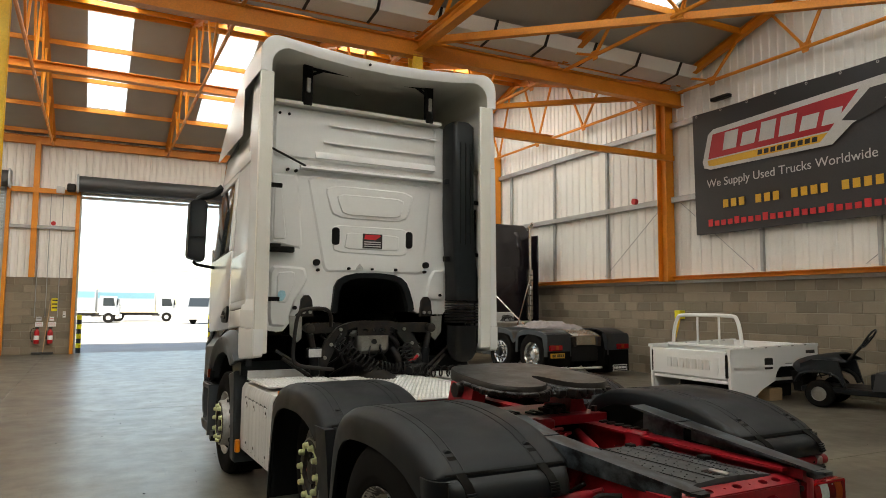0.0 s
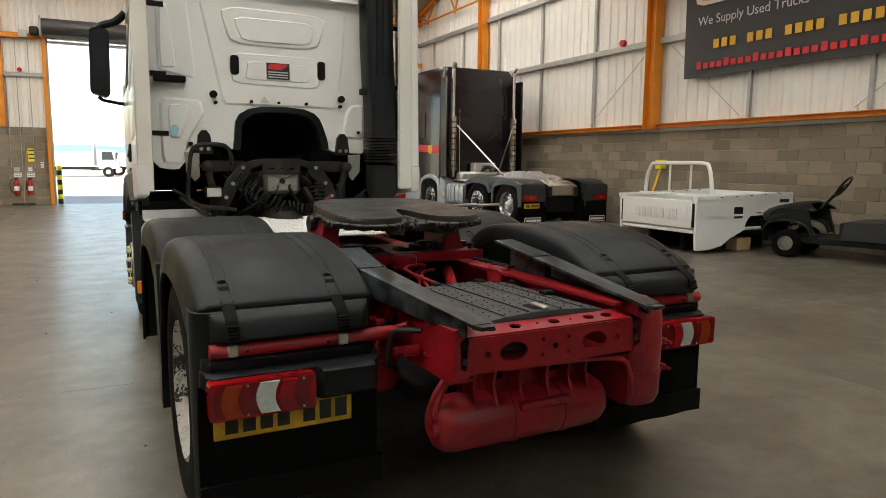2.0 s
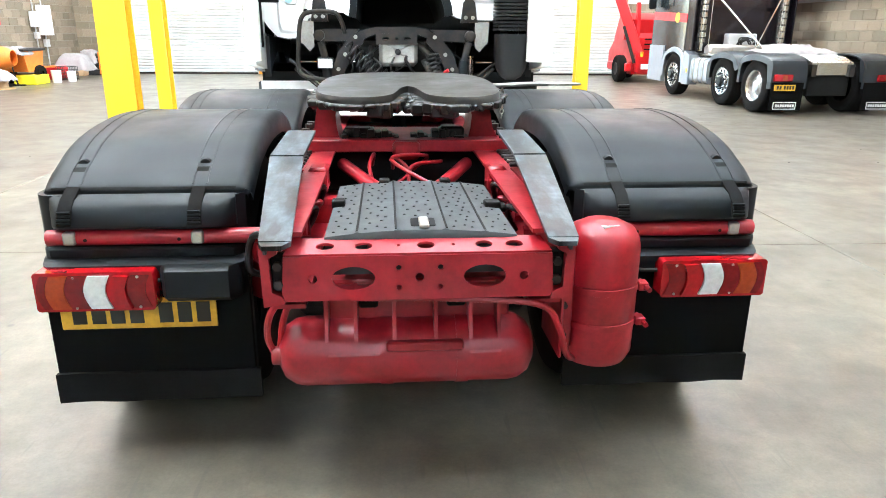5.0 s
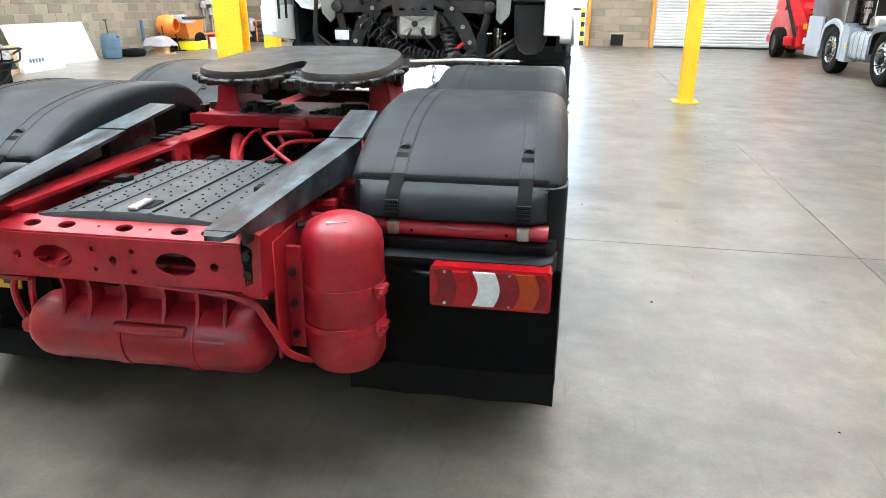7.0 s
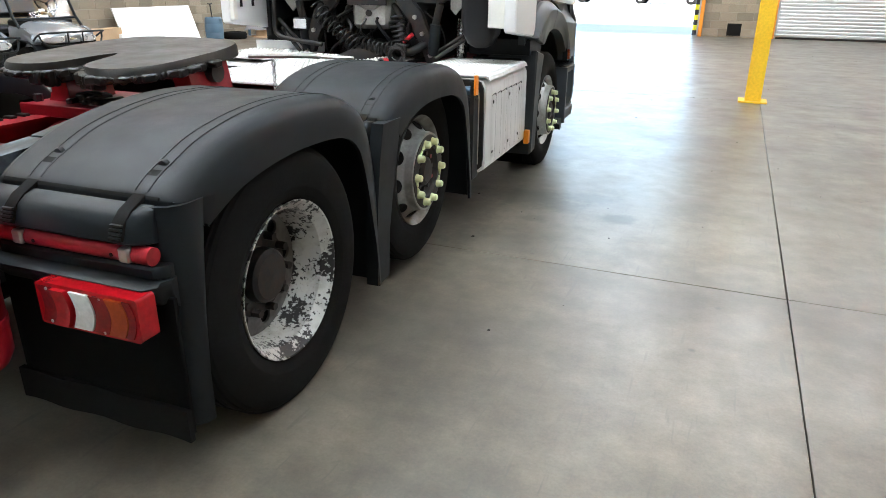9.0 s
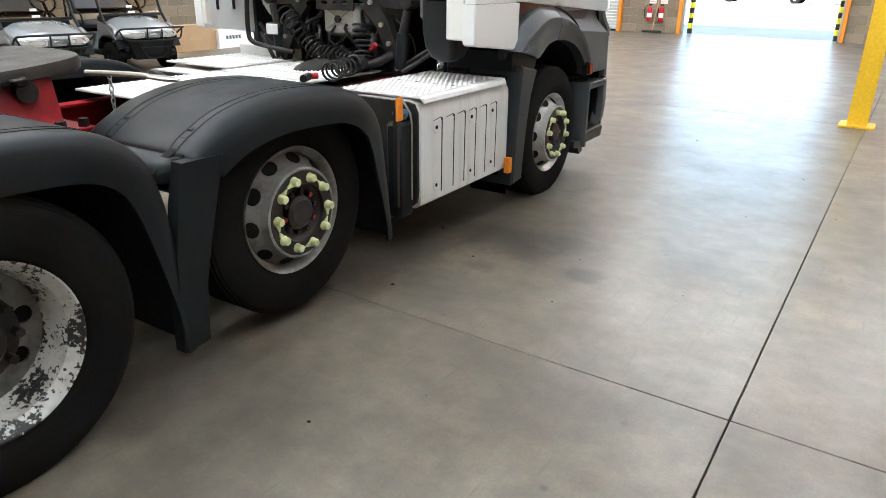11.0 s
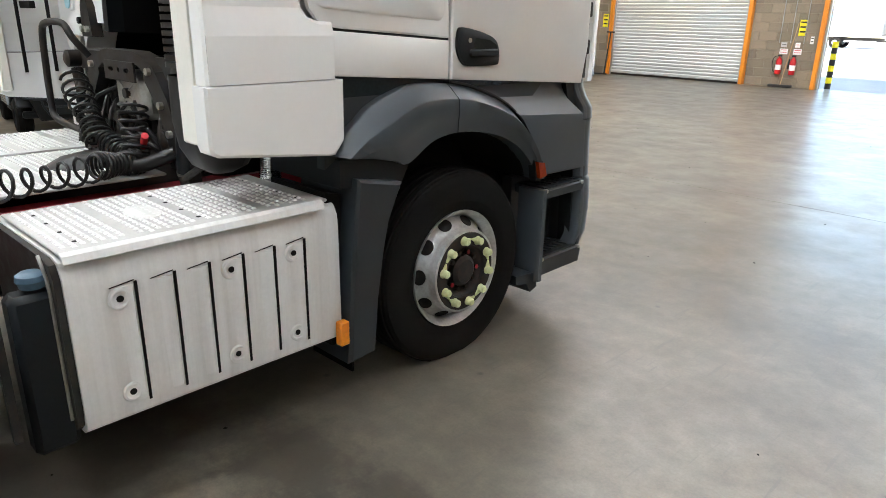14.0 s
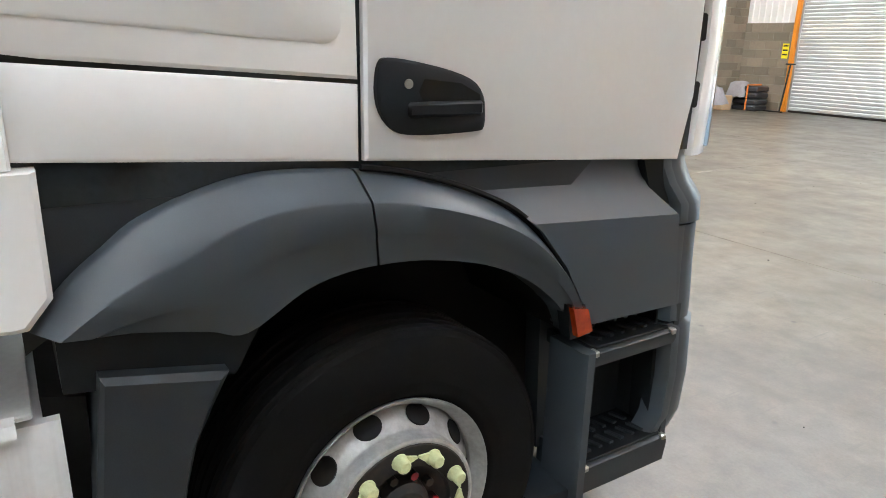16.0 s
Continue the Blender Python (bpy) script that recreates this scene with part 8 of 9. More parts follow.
solid("junction_box", B().box(-1.16, -0.92, YN - 0.3, YN - 0.2, 5.3, 5.52, 0.01), M_LIGHTGREY, "grey electrical box on the orange rail", "junction box")
h = thing("long_level", "yellow-headed pole leaning against the block wall", "pole", (11.9, 11.7, 0))
part("shaft", B().tube([(0.0, 0, 0.02), (0.75, 0.25, 1.45)], 0.025, 8), M_YELLOW, h)
part("head", B().box(0.66, 0.84, 0.16, 0.34, 1.4, 1.6, 0.01), M_SIGNYEL, h)


# ---- second tractor unit ----
def second_truck():
    t = thing("tractor_unit", "dark aubergine tractor unit with silver skirts and chrome stacks", "truck", (10.78, 12.95, 0), 1.5)
    P = lambda n, b, m, l="", s=38: part(n, b, m, t, l, s)
    ax = (0.75, 2.1, 4.75)
    ty = _front[0]
    rm = B()
    rm.lathe([(0.29, -0.03), (0.303, -0.012), (0.3, -0.008), (0.27, -0.04), (0.255, -0.12), (0.2, -0.13), (0.19, -0.09), (0.15, -0.085), (0.1, -0.05), (0.0, -0.045)], n=40)
    rim_me = rm.mesh("rim", M_ALLOY, 30)
    disk = B().plate(ell(0, 0, 0.275, n=36), [ell(0.23 * math.cos(2 * math.pi * i / 10), 0.23 * math.sin(2 * math.pi * i / 10), 0.03, n=10) for i in range(10)], "x", -0.03, -0.02)
    disk.lathe([(0.303, -0.012), (0.3, -0.006), (0.28, -0.03), (0.272, -0.05)], n=36)
    disk.lathe([(0.2, -0.02), (0.195, 0.01), (0.185, 0.012), (0.13, 0.012)], n=28)
    disk_me = disk.mesh("rim", M_ALLOY, 30)
    cap_me = B().lathe([(0.13, 0.013), (0.11, 0.04), (0.09, 0.07), (0.0, 0.075)], n=20).mesh("hub", M_BLACK, 30)
    back_me = B().lathe([(0.28, -0.1), (0.0, -0.1)], n=20).mesh("brake_drum", M_BLACK_DARK, 0)
    lug_me = B().cyl((0, 0, 0), (0.045, 0, 0), 0.017, n=6).mesh("wheel_nut", M_BLACK, 30)
    for i, y in enumerate(ax):
        for sd in (-1, 1):
            w = new("wheel")
            w.parent = t
            w.matrix_basis = Matrix.Translation((sd * 1.23, y, 0.515)) @ Matrix.Rotation(0 if sd > 0 else math.pi, 4, "Z")
            o = new("tyre", ty)
            o.parent = w
            o = new("rim", rim_me if i == 0 else disk_me)
            o.parent = w
            if i:
                o = new("hub", cap_me)
                o.parent = w
                o = new("brake_drum", back_me)
                o.parent = w
                for q in range(10):
                    o = new("wheel_nut", lug_me)
                    o.parent = w
                    o.location = (0.01, 0.165 * math.cos(0.628 * q + 0.3), 0.165 * math.sin(0.628 * q + 0.3))
            if i == 0:
                o = new("inner_tyre", ty)
                o.parent = w
                o.location = (-0.34, 0, 0)
    for sd in (-1, 1):
        P("frame_rail", B().box(sd * 0.33, sd * 0.43, 0.15, 6.2, 0.72, 0.95, 0.006), M_DARKSTEEL)
        for k, yc in enumerate(ax[:2]):
            path = smooth_path([(yc - 0.68, 0.5 if k == 0 else 0.9), (yc - 0.66, 0.9), (yc - 0.5, 1.07), (yc, 1.14), (yc + 0.5, 1.07), (yc + 0.64, 0.9), (yc + 0.67, 0.55)], 4)
            g = P("mudguard", B().sweep(path, normals(path), [(sd * x, d) for x, d in [(0.56, 0), (1.2, 0), (1.25, 0.03), (1.26, 0.14), (1.245, 0.14), (1.23, 0.04), (1.19, 0.018), (0.56, 0.018)]]), M_FENDER, "dark grey rounded mudguard")
        P("mud_flap", B().box(sd * 0.6, sd * 1.24, 0.06, 0.075, 0.1, 0.62, 0.003), M_FLAP)
        P("rear_quarter", B().prism([(0.07, 0.62), (0.07, 0.95), (0.12, 1.02), (0.3, 1.02), (0.2, 0.62)], "x", sd * 0.6, sd * 1.26), M_FENDER)
        la = P("tail_lamp", B().box(sd * 0.85, sd * 1.22, 0.02, 0.08, 0.64, 0.77, 0.012), M_LAMPRED, "red and amber tail lamp")
        part("lens", B().box(sd * 0.97, sd * 1.06, 0.012, 0.022, 0.655, 0.755, 0.003), M_LAMPAMBER, la)
        sg = P("flap_badge", B().box(sd * 0.72, sd * 1.16, 0.048, 0.06, 0.13, 0.25, 0.003), M_INK, "black badge panel with white marks")
        part("border", B().plate([(sd * 0.71, 0.12), (sd * 1.17, 0.12), (sd * 1.17, 0.26), (sd * 0.71, 0.26)], [[(sd * 0.725, 0.135), (sd * 1.155, 0.135), (sd * 1.155, 0.245), (sd * 0.725, 0.245)]], "y", 0.044, 0.05), M_BOARD, sg)
        for i in range(8):
            a = 0.75 + 0.048 * i
            part("bar", B().box(sd * a, sd * (a + 0.034), 0.042, 0.05, 0.165, 0.215), M_BOARD, sg)
        if sd < 0:
            np_ = P("number_plate", B().box(-1.2, -0.78, 0.03, 0.04, 0.47, 0.58, 0.002), M_PLATE, "yellow number plate with black characters")
            for i in range(6):
                part("bar", B().box(-1.15 + 0.055 * i + (0.03 if i > 1 else 0), -1.112 + 0.055 * i + (0.03 if i > 1 else 0), 0.026, 0.031, 0.495, 0.56), M_INK, np_)
        # silver skirts, tank, steps
        P("side_tank", B().prism([(sd * x, z) for x, z in rounded(0.6, 1.22, 0.38, 0.95, 0.12)] if sd > 0 else [(x, z) for x, z in rounded(-1.22, -0.6, 0.38, 0.95, 0.12)], "y", 2.85, 3.75), M_TRUCKSILVER, "silver-blue side tank")
        for y in (3.05, 3.3, 3.55):
            P("tank_band", B().prism([(sd * x, z) for x, z in rounded(0.59, 1.232, 0.37, 0.96, 0.12)] if sd > 0 else [(x, z) for x, z in rounded(-1.232, -0.59, 0.37, 0.96, 0.12)], "y", y, y + 0.03), M_STEELBARE)
        path = smooth_path([(4.1, 0.35), (4.1, 0.75), (4.25, 1.05), (4.75, 1.18), (5.25, 1.05), (5.4, 0.75), (5.42, 0.45)], 4)
        P("front_arch", B().sweep(path, normals(path), [(sd * x, d) for x, d in [(0.8, 0.02), (0.8, 0), (1.24, 0), (1.262, 0.02), (1.264, 0.12), (1.245, 0.12), (1.22, 0.03)]]), M_TRUCKSILVER, "silver-blue front wheel arch")
        P("skirt", B().prism([(5.4, 0.3), (5.4, 1.2), (6.35, 1.2), (6.35, 0.3)], "x", sd * 1.15, sd * 1.26), M_TRUCKSILVER)
        P("step_panel", B().prism([(3.78, 0.32), (3.8, 1.0), (4.1, 1.1), (4.12, 0.32)], "x", sd * 1.0, sd * 1.25), M_TRUCKSILVER)
        P("side_marker", B().box(sd * 1.25, sd * 1.265, 3.83, 3.9, 0.6, 0.7, 0.004), M_ORANGE)
        # exhaust stack with a pierced guard
        s_ = P("exhaust_pipe", B().tube(smooth_path([(sd * 0.98, 3.85, 1.1), (sd * 0.98, 3.85, 2.0), (sd * 0.98, 3.85, 3.85), (sd * 0.99, 3.8, 4.05), (sd * 1.0, 3.72, 4.15)], 4), 0.055, 14), M_CHROME, "tall chrome upright exhaust pipe")
        part("guard", B().lathe([(0.09, 1.3), (0.1, 1.3), (0.1, 2.75), (0.09, 2.75)], (sd * 0.98, 3.85, 0), "z", 20, True), M_CHEQUER, s_)
        for i in range(9):
            for j in range(5):
                a = -math.pi / 2 + (j - 2) * 0.5 + (0.25 if i % 2 else 0)
                part("guard_hole", B().cyl((sd * 0.98 + 0.098 * math.cos(a), 3.85 + 0.098 * math.sin(a), 1.4 + 0.15 * i), (sd * 0.98 + 0.103 * math.cos(a), 3.85 + 0.103 * math.sin(a), 1.4 + 0.15 * i), 0.02, n=8), M_BLACK_DARK, s_)
        P("chrome_stay", B().tube([(sd * 0.9, 3.75, 2.5), (sd * -0.15, 2.9, 1.1)], 0.02, 8), M_CHROME)
        P("thin_post", B().tube([(sd * 0.86, 3.7, 1.1), (sd * 0.86, 3.7, 2.95)], 0.012, 6), M_CHROME)
    # cab
    b = B()
    rows = []
    for z, w, y0, y1 in ((1.05, 1.22, 4.12, 6.45), (2.2, 1.22, 4.1, 6.45), (3.2, 1.2, 4.1, 6.3), (3.95, 1.16, 4.1, 6.1), (4.12, 1.08, 4.2, 5.9)):
        rows.append([(x, y, z) for x, y in rounded(-w, w, y0, y1, 0.12)])
        rows[-1].append(rows[-1][0])
    b.sheet(rows)
    b.add(rows[-1][:-1], [tuple(range(len(rows[-1]) - 1))])
    cb = P("cab", b, M_TRUCKDARK, "dark aubergine high-roofed sleeper cab")
    for z0, z1 in ((1.3, 2.0), (2.1, 2.75), (2.85, 3.4)):
        part("rear_pressing", B().prism(rounded(-0.85, 0.85, z0, z1, 0.08), "y", 4.075, 4.1), M_TRUCKDARK, cb)
    part("side_window", B().prism([(5.1, 2.15), (6.1, 2.15), (5.95, 2.9), (5.1, 2.9)], "x", -1.235, -1.2), M_GLASSDARK, cb)
    part("side_stripe", B().prism([(4.2, 1.75), (6.3, 1.85), (6.3, 2.05), (4.2, 1.95)], "x", -1.233, -1.21), M_SIGNRED, cb, "red and yellow side emblem stripe")
    part("side_emblem", B().prism(ell(4.75, 1.87, 0.14, 0.12, 16), "x", -1.237, -1.22), M_BANNERYEL, cb)
    part("mirror", B().box(-1.5, -1.3, 6.0, 6.12, 2.1, 2.8, 0.04), M_BLACK, cb)
    part("side_extension", B().box(-1.24, -1.2, 3.75, 4.12, 1.1, 3.8, 0.015), M_TRUCKDARK, cb)
    part("side_extension", B().box(1.2, 1.24, 3.75, 4.12, 1.1, 3.8, 0.015), M_TRUCKDARK, cb)
    P("catwalk", B().box(-0.95, 0.95, 3.05, 4.0, 1.0, 1.05, 0.008), M_CHEQUER, "bright metal catwalk behind the cab")
    P("muffler", B().box(-0.9, 0.9, 3.5, 3.85, 0.95, 1.25, 0.06), M_STEELBARE)
    P("white_box", B().box(-0.35, 0.35, 3.75, 4.0, 1.2, 1.5, 0.02), M_LIGHTGREY)
    P("coil_hose", B().tube([(0.0 + 0.16 * math.cos(a) + 0.05 * math.sin(a * 0.37), 3.62 + 0.07 * math.sin(a * 1.3), 1.25 + 0.13 * math.sin(a) + 0.04 * math.sin(a * 0.7)) for a in [i * 0.35 for i in range(240)]], 0.009, 5), M_HOSE)
    # rear chequer box and covered coupling
    P("chequer_box", B().prism([(0.2, 0.75), (0.2, 0.98), (0.5, 1.08), (0.9, 1.1), (0.9, 0.75)], "x", -0.42, 0.42), M_CHEQUER, "bright chequer-plate cover at the rear")
    for i in range(9):
        for j in range(7):
            y = 0.24 + 0.09 * j
            part_z = 0.99 + (y - 0.2) * 0.33 if y < 0.5 else 1.082 + (y - 0.5) * 0.05
            P("raised_dot", B().lathe([(0.0, 0.014), (0.012, 0.01), (0.018, 0)], (-0.38 + 0.095 * i, y, part_z), "z", 6), M_CHEQUER)
    P("rear_box", B().box(-0.42, 0.42, 0.25, 0.9, 0.35, 0.75, 0.02), M_BLACK_DARK)
    b = B()
    rng = random.Random(9)
    rows = []
    for i in range(20):
        rows.append([])
        for j in range(24):
            x, y = -0.62 + 1.24 * i / 19, 0.95 + 1.55 * j / 23
            e = min(i, 19 - i, j, 23 - j) / 9.5
            rows[-1].append((x + rng.uniform(-.03, .03), y + rng.uniform(-.03, .03), 1.1 + 0.15 * min(1, e * 1.6) + rng.uniform(-.05, .055)))
    b.sheet(rows, (0, 0, -0.03))
    P("fabric_cover", b, M_RAG, "grey crumpled cloth over the coupling", 80)


second_truck()


# ---- red truck-mounted forklift ----
def forklift():
    t = thing("truck_mounted_forklift", "red three-wheeled truck-mounted forklift behind the dark truck", "forklift", (10.25, 22.4, 0), 0)
    for x, y in ((-0.75, -0.1), (1.05, -0.1), (0.2, 2.0)):
        w = part("wheel", B().lathe([(0.2, -0.13), (0.36, -0.14), (0.41, -0.1), (0.42, 0.0), (0.41, 0.1), (0.36, 0.14), (0.2, 0.13)], (x, y, 0.42), "x", 28), M_RUBBER, t)
        part("rim", B().lathe([(0.0, -0.1), (0.12, -0.1), (0.2, -0.13), (0.2, 0.13), (0.12, 0.1), (0.0, 0.1)], (x, y, 0.42), "x", 20), M_DARKSTEEL, w)
    part("body", B().prism([(-0.35, 0.25), (-0.35, 1.15), (-0.1, 1.3), (1.6, 1.3), (2.2, 0.9), (2.2, 0.3)], "x", -0.45, 0.6), M_EXTRED, t)
    part("leg", B().box(-0.72, -0.5, -0.6, 1.4, 0.35, 0.6, 0.03), M_EXTRED, t)
    part("hood", B().prism([(-0.3, 1.3), (-0.45, 1.9), (0.2, 2.1), (0.7, 1.3)], "x", -0.75, 0.3), M_EXTRED, t)
    part("warning_panel", B().box(-0.3, -0.1, -0.36, -0.35, 0.75, 0.95), M_ORANGE, t)
    part("emblem", B().box(-0.35, 0.15, -0.36, -0.35, 0.35, 0.5), M_BOARD, t)
    for x in (-0.42, 0.6):
        part("mast", B().prism([(-0.7, 0.35), (-0.55, 0.35), (-0.25, 2.4), (-0.4, 2.4)], "x", x, x + 0.1), M_EXTRED, t)
    part("boom", rhs(B(), (-0.3, -0.5, 0.9), (-0.95, -0.2, 2.6), 0.28, 0.3), M_EXTRED, t)
    part("ram", B().tube([(-0.45, -0.6, 0.6), (-0.8, -0.4, 1.7)], 0.05, 10), M_DARKSTEEL, t)
    part("counterweight", B().prism([(-0.62, 0.3), (-0.66, 0.5), (-0.62, 1.35), (-0.45, 1.5), (-0.35, 1.5), (-0.35, 0.3)], "x", -0.35, 0.35), M_EXTRED, t)
    for z in (1.0, 1.15, 1.3):
        part("vent_slot", B().box(-0.2, 0.25, -0.665, -0.655, z, z + 0.04), M_BLACK_DARK, t)
    part("tail_light", B().box(-0.3, -0.2, -0.67, -0.655, 0.8, 0.95, 0.006), M_ORANGE, t)
    part("emblem", B().box(-0.25, 0.25, -0.672, -0.66, 0.42, 0.58, 0.004), M_BOARD, t)


forklift()


# ---- pickup load bed ----
def pickup():
    x0, x1, y0, y1 = 9.93, 12.28, 8.22, 10.12
    t = thing("pickup_load_bed", "white pickup load bed off its vehicle with a tubular hoop", "pickup bed", (x0, y0, 0))
    L, W = x1 - x0, y1 - y0
    # near side: panel with wheel arch cut out
    out = [(0.02, 0.06), (0.0, 0.3), (-0.02, 0.9), (0.02, 0.95), (L, 1.0), (L, 0.42), (1.95, 0.38)]
    out += [(1.5 + 0.36 * math.cos(a), 0.38 + 0.3 * math.sin(a)) for a in [math.pi * i / 12 for i in range(13)]]
    out += [(1.1, 0.36), (0.8, 0.24), (0.6, 0.12), (0.3, 0.06)]
    for y, sg in ((0.0, 1), (W - 0.06, -1)):
        sp = part("bed_side", B().prism(out, "y", y, y + 0.06), M_WHITE, t)
        part("top_rail", B().prism([(-0.02, 0.9), (L, 0.97), (L, 1.02), (-0.02, 0.955)], "y", y - 0.015, y + 0.1), M_WHITE, sp)
        for i in range(5):
            part("stake_hole", B().box(0.5 + 0.36 * i, 0.56 + 0.36 * i, y - 0.019, y - 0.012, 0.945 + 0.011 * i, 0.96 + 0.011 * i), M_INK, sp)
        part("crease", B().prism([(-0.012, 0.62), (-0.012, 0.66), (0.0, 0.64)] if sg > 0 else [(0.06, 0.62), (0.072, 0.64), (0.06, 0.66)], "x", 0.05, L - 0.05), M_WHITE, sp)
    part("fuel_flap", B().prism(rounded(0.86, 1.08, 0.58, 0.78, 0.03), "y", -0.004, 0.004), M_INK, t)
    part("wheel_tub", B().box(1.1, 1.9, 0.07, 0.4, 0.3, 0.72, 0.02), M_BLACK_DARK, t)
    part("side_mark", B().box(L - 0.35, L - 0.1, -0.004, 0.0, 0.84, 0.9), M_INK, t)
    tg = part("tailgate", B().box(-0.03, 0.05, 0.1, W - 0.08, 0.42, 0.9, 0.012), M_WHITE, t, "white tailgate with a pressed panel")
    part("tailgate_panel", B().prism([(0.25, 0.5), (W - 0.25, 0.5), (W - 0.2, 0.8), (0.2, 0.8)], "x", -0.04, -0.028), M_WHITE, tg)
    for i in range(7):
        y = 0.42 + 0.15 * i
        part("tailgate_block", B().prism(rounded(y, y + 0.1, 0.56, 0.74, 0.02), "x", -0.055, -0.038), M_WHITE_DULL, tg)
    part("lower_sill", B().box(-0.01, 0.05, 0.08, W - 0.08, 0.34, 0.4, 0.01), M_WHITE, t)
    for y in (0.05, W - 0.11):
        part("lamp_recess", B().box(-0.03, 0.02, y, y + 0.05, 0.45, 0.85, 0.006), M_BLACK_DARK, t)
    part("bed_floor", B().box(0.05, L, 0.06, W - 0.06, 0.36, 0.42, 0.01), M_WHITE_DULL, t)
    part("front_panel", B().box(L - 0.06, L, 0.06, W - 0.06, 0.42, 1.0, 0.01), M_WHITE, t)
    for y in (0.5, 1.3):
        part("chassis_skid", B().box(0.25, L - 0.1, y, y + 0.1, 0.0, 0.36, 0.01), M_BLACK_DARK, t)
    hx = 0.45
    hoop = part("hoop", B().tube(smooth_path([(hx, 0.12, 0.95), (hx, 0.16, 1.25), (hx, 0.22, 1.45), (hx, 0.34, 1.52), (hx, W / 2, 1.53), (hx, W - 0.4, 1.52), (hx, W - 0.28, 1.45), (hx, W - 0.2, 1.25), (hx, W - 0.16, 0.95)], 5), 0.036, 12), M_WHITE, t, "white tubular hoop")
    for y in (0.62, 1.12):
        part("hoop_bar", B().tube([(hx, y, 0.95), (hx, y, 1.52)], 0.022, 10), M_WHITE, hoop)
    part("hoop_base", B().box(hx - 0.06, hx + 0.06, 0.06, W - 0.06, 0.93, 0.99, 0.012), M_WHITE, hoop)
    solid("wooden_block", B().box(x0 + 1.1, x0 + 1.45, y0 + 0.1, y0 + 0.35, 0.0, 0.22, 0.008), M_WOOD, "rough orange timber block under the bed", "timber block")


pickup()


# ---- golf carts ----
def cart(name, label, at, rz, stripped=False):
    t = thing(name, label, "golf cart", at, rz, group="" if stripped else "parked golf carts")
    body = M_BLACK if stripped else M_CARTSILVER
    R = 0.25 if not stripped else 0.228
    for x in (-0.47, 0.47):
        for y in (0.0, -1.65):
            w = part("wheel", B().lathe([(0.12, -0.1), (R - 0.04, -0.105), (R - 0.008, -0.085), (R, -0.05), (R, -0.02), (R - 0.008, -0.015), (R - 0.008, 0.015), (R, 0.02), (R, 0.05), (R - 0.008, 0.085), (R - 0.04, 0.105), (0.12, 0.1)], (x, y, R), "x", 28), M_RUBBER, t)
            sg = 1 if x > 0 else -1
            part("wheel_trim", B().lathe([(0.0, sg * 0.06), (0.05, sg * 0.07), (0.12, sg * 0.05), (0.14, sg * 0.1)], (x, y, R), "x", 18), M_STEELBARE if stripped else M_BLACK, w)
    part("floor_pan", B().box(-0.5, 0.5, -1.9, 0.3, 0.24, 0.34, 0.02), M_BLACK, t)
    # front cowl: a bonnet that rolls over into a nose with a swept lower edge
    b = B()
    rows = []
    for y, z, w, up in ((0.47, 0.56, 0.52, 0.1), (0.52, 0.63, 0.55, 0.05), (0.5, 0.7, 0.57, 0.02), (0.43, 0.765, 0.57, 0.0), (0.3, 0.82, 0.56, 0), (0.1, 0.87, 0.54, 0), (-0.1, 0.905, 0.51, 0), (-0.2, 0.915, 0.49, 0)):
        rows.append([(x * w, y - 0.2 * abs(x) ** 3, z - 0.11 * abs(x) ** 4 + up * x * x) for x in [-1 + i / 8 for i in range(17)]])
    b.sheet(rows, (0, -0.03, -0.03))
    part("cowl", b, body, t, "rounded front cowl", 60)
    for sd in (-1, 1):
        b = B()
        b.prism([(0.27, 0.56), (0.1, 0.62), (-0.2, 0.6), (-0.36, 0.42), (-0.42, 0.34), (-0.3, 0.8), (0.1, 0.8), (0.28, 0.72)], "x", sd * 0.5, sd * 0.555)
        part("cowl_side", b, body, t)
        path = smooth_path([(0.36, 0.4), (0.27, 0.53), (0.0, 0.58), (-0.26, 0.52), (-0.36, 0.36)], 4)
        part("wheel_arch", B().sweep(path, normals(path), [(sd * x, d) for x, d in [(0.34, 0), (0.56, 0), (0.575, 0.02), (0.56, 0.04), (0.34, 0.03)]]), M_BLACK, t)
    part("front_apron", B().prism([(-0.46, 0.58), (0.46, 0.58), (0.4, 0.5), (0.3, 0.22), (-0.3, 0.22), (-0.4, 0.5)], "y", 0.3, 0.47), M_BLACK_DARK, t)
    if not stripped:
        part("grille", B().prism([(-0.22, 0.53), (0.22, 0.53), (0.14, 0.3), (-0.14, 0.3)], "y", 0.46, 0.5), M_BLACK, t)
        for sd in (-1, 1):
            hl = part("headlamp", B().sheet([[(sd * 0.15, 0.535, 0.675), (sd * 0.3, 0.53, 0.675), (sd * 0.42, 0.49, 0.665), (sd * 0.5, 0.41, 0.645)], [(sd * 0.15, 0.545, 0.63), (sd * 0.3, 0.54, 0.61), (sd * 0.42, 0.505, 0.605), (sd * 0.5, 0.42, 0.615)], [(sd * 0.16, 0.53, 0.58), (sd * 0.3, 0.525, 0.57), (sd * 0.4, 0.49, 0.575), (sd * 0.49, 0.41, 0.6)]], (0, -0.03, 0)), M_LAMPCLEAR, t, "clear headlamp")
            for dx in (0.22, 0.36):
                part("lamp_bowl", B().lathe([(0.0, -0.004), (0.02, -0.006), (0.036, 0.004), (0.04, 0.012)], (sd * dx, 0.535 if dx < 0.3 else 0.515, 0.63), "y", 14), M_CHROME, hl)
        part("badge_panel", B().box(-0.12, 0.12, 0.5, 0.548, 0.57, 0.69, 0.012), M_CARTSILVER, t)
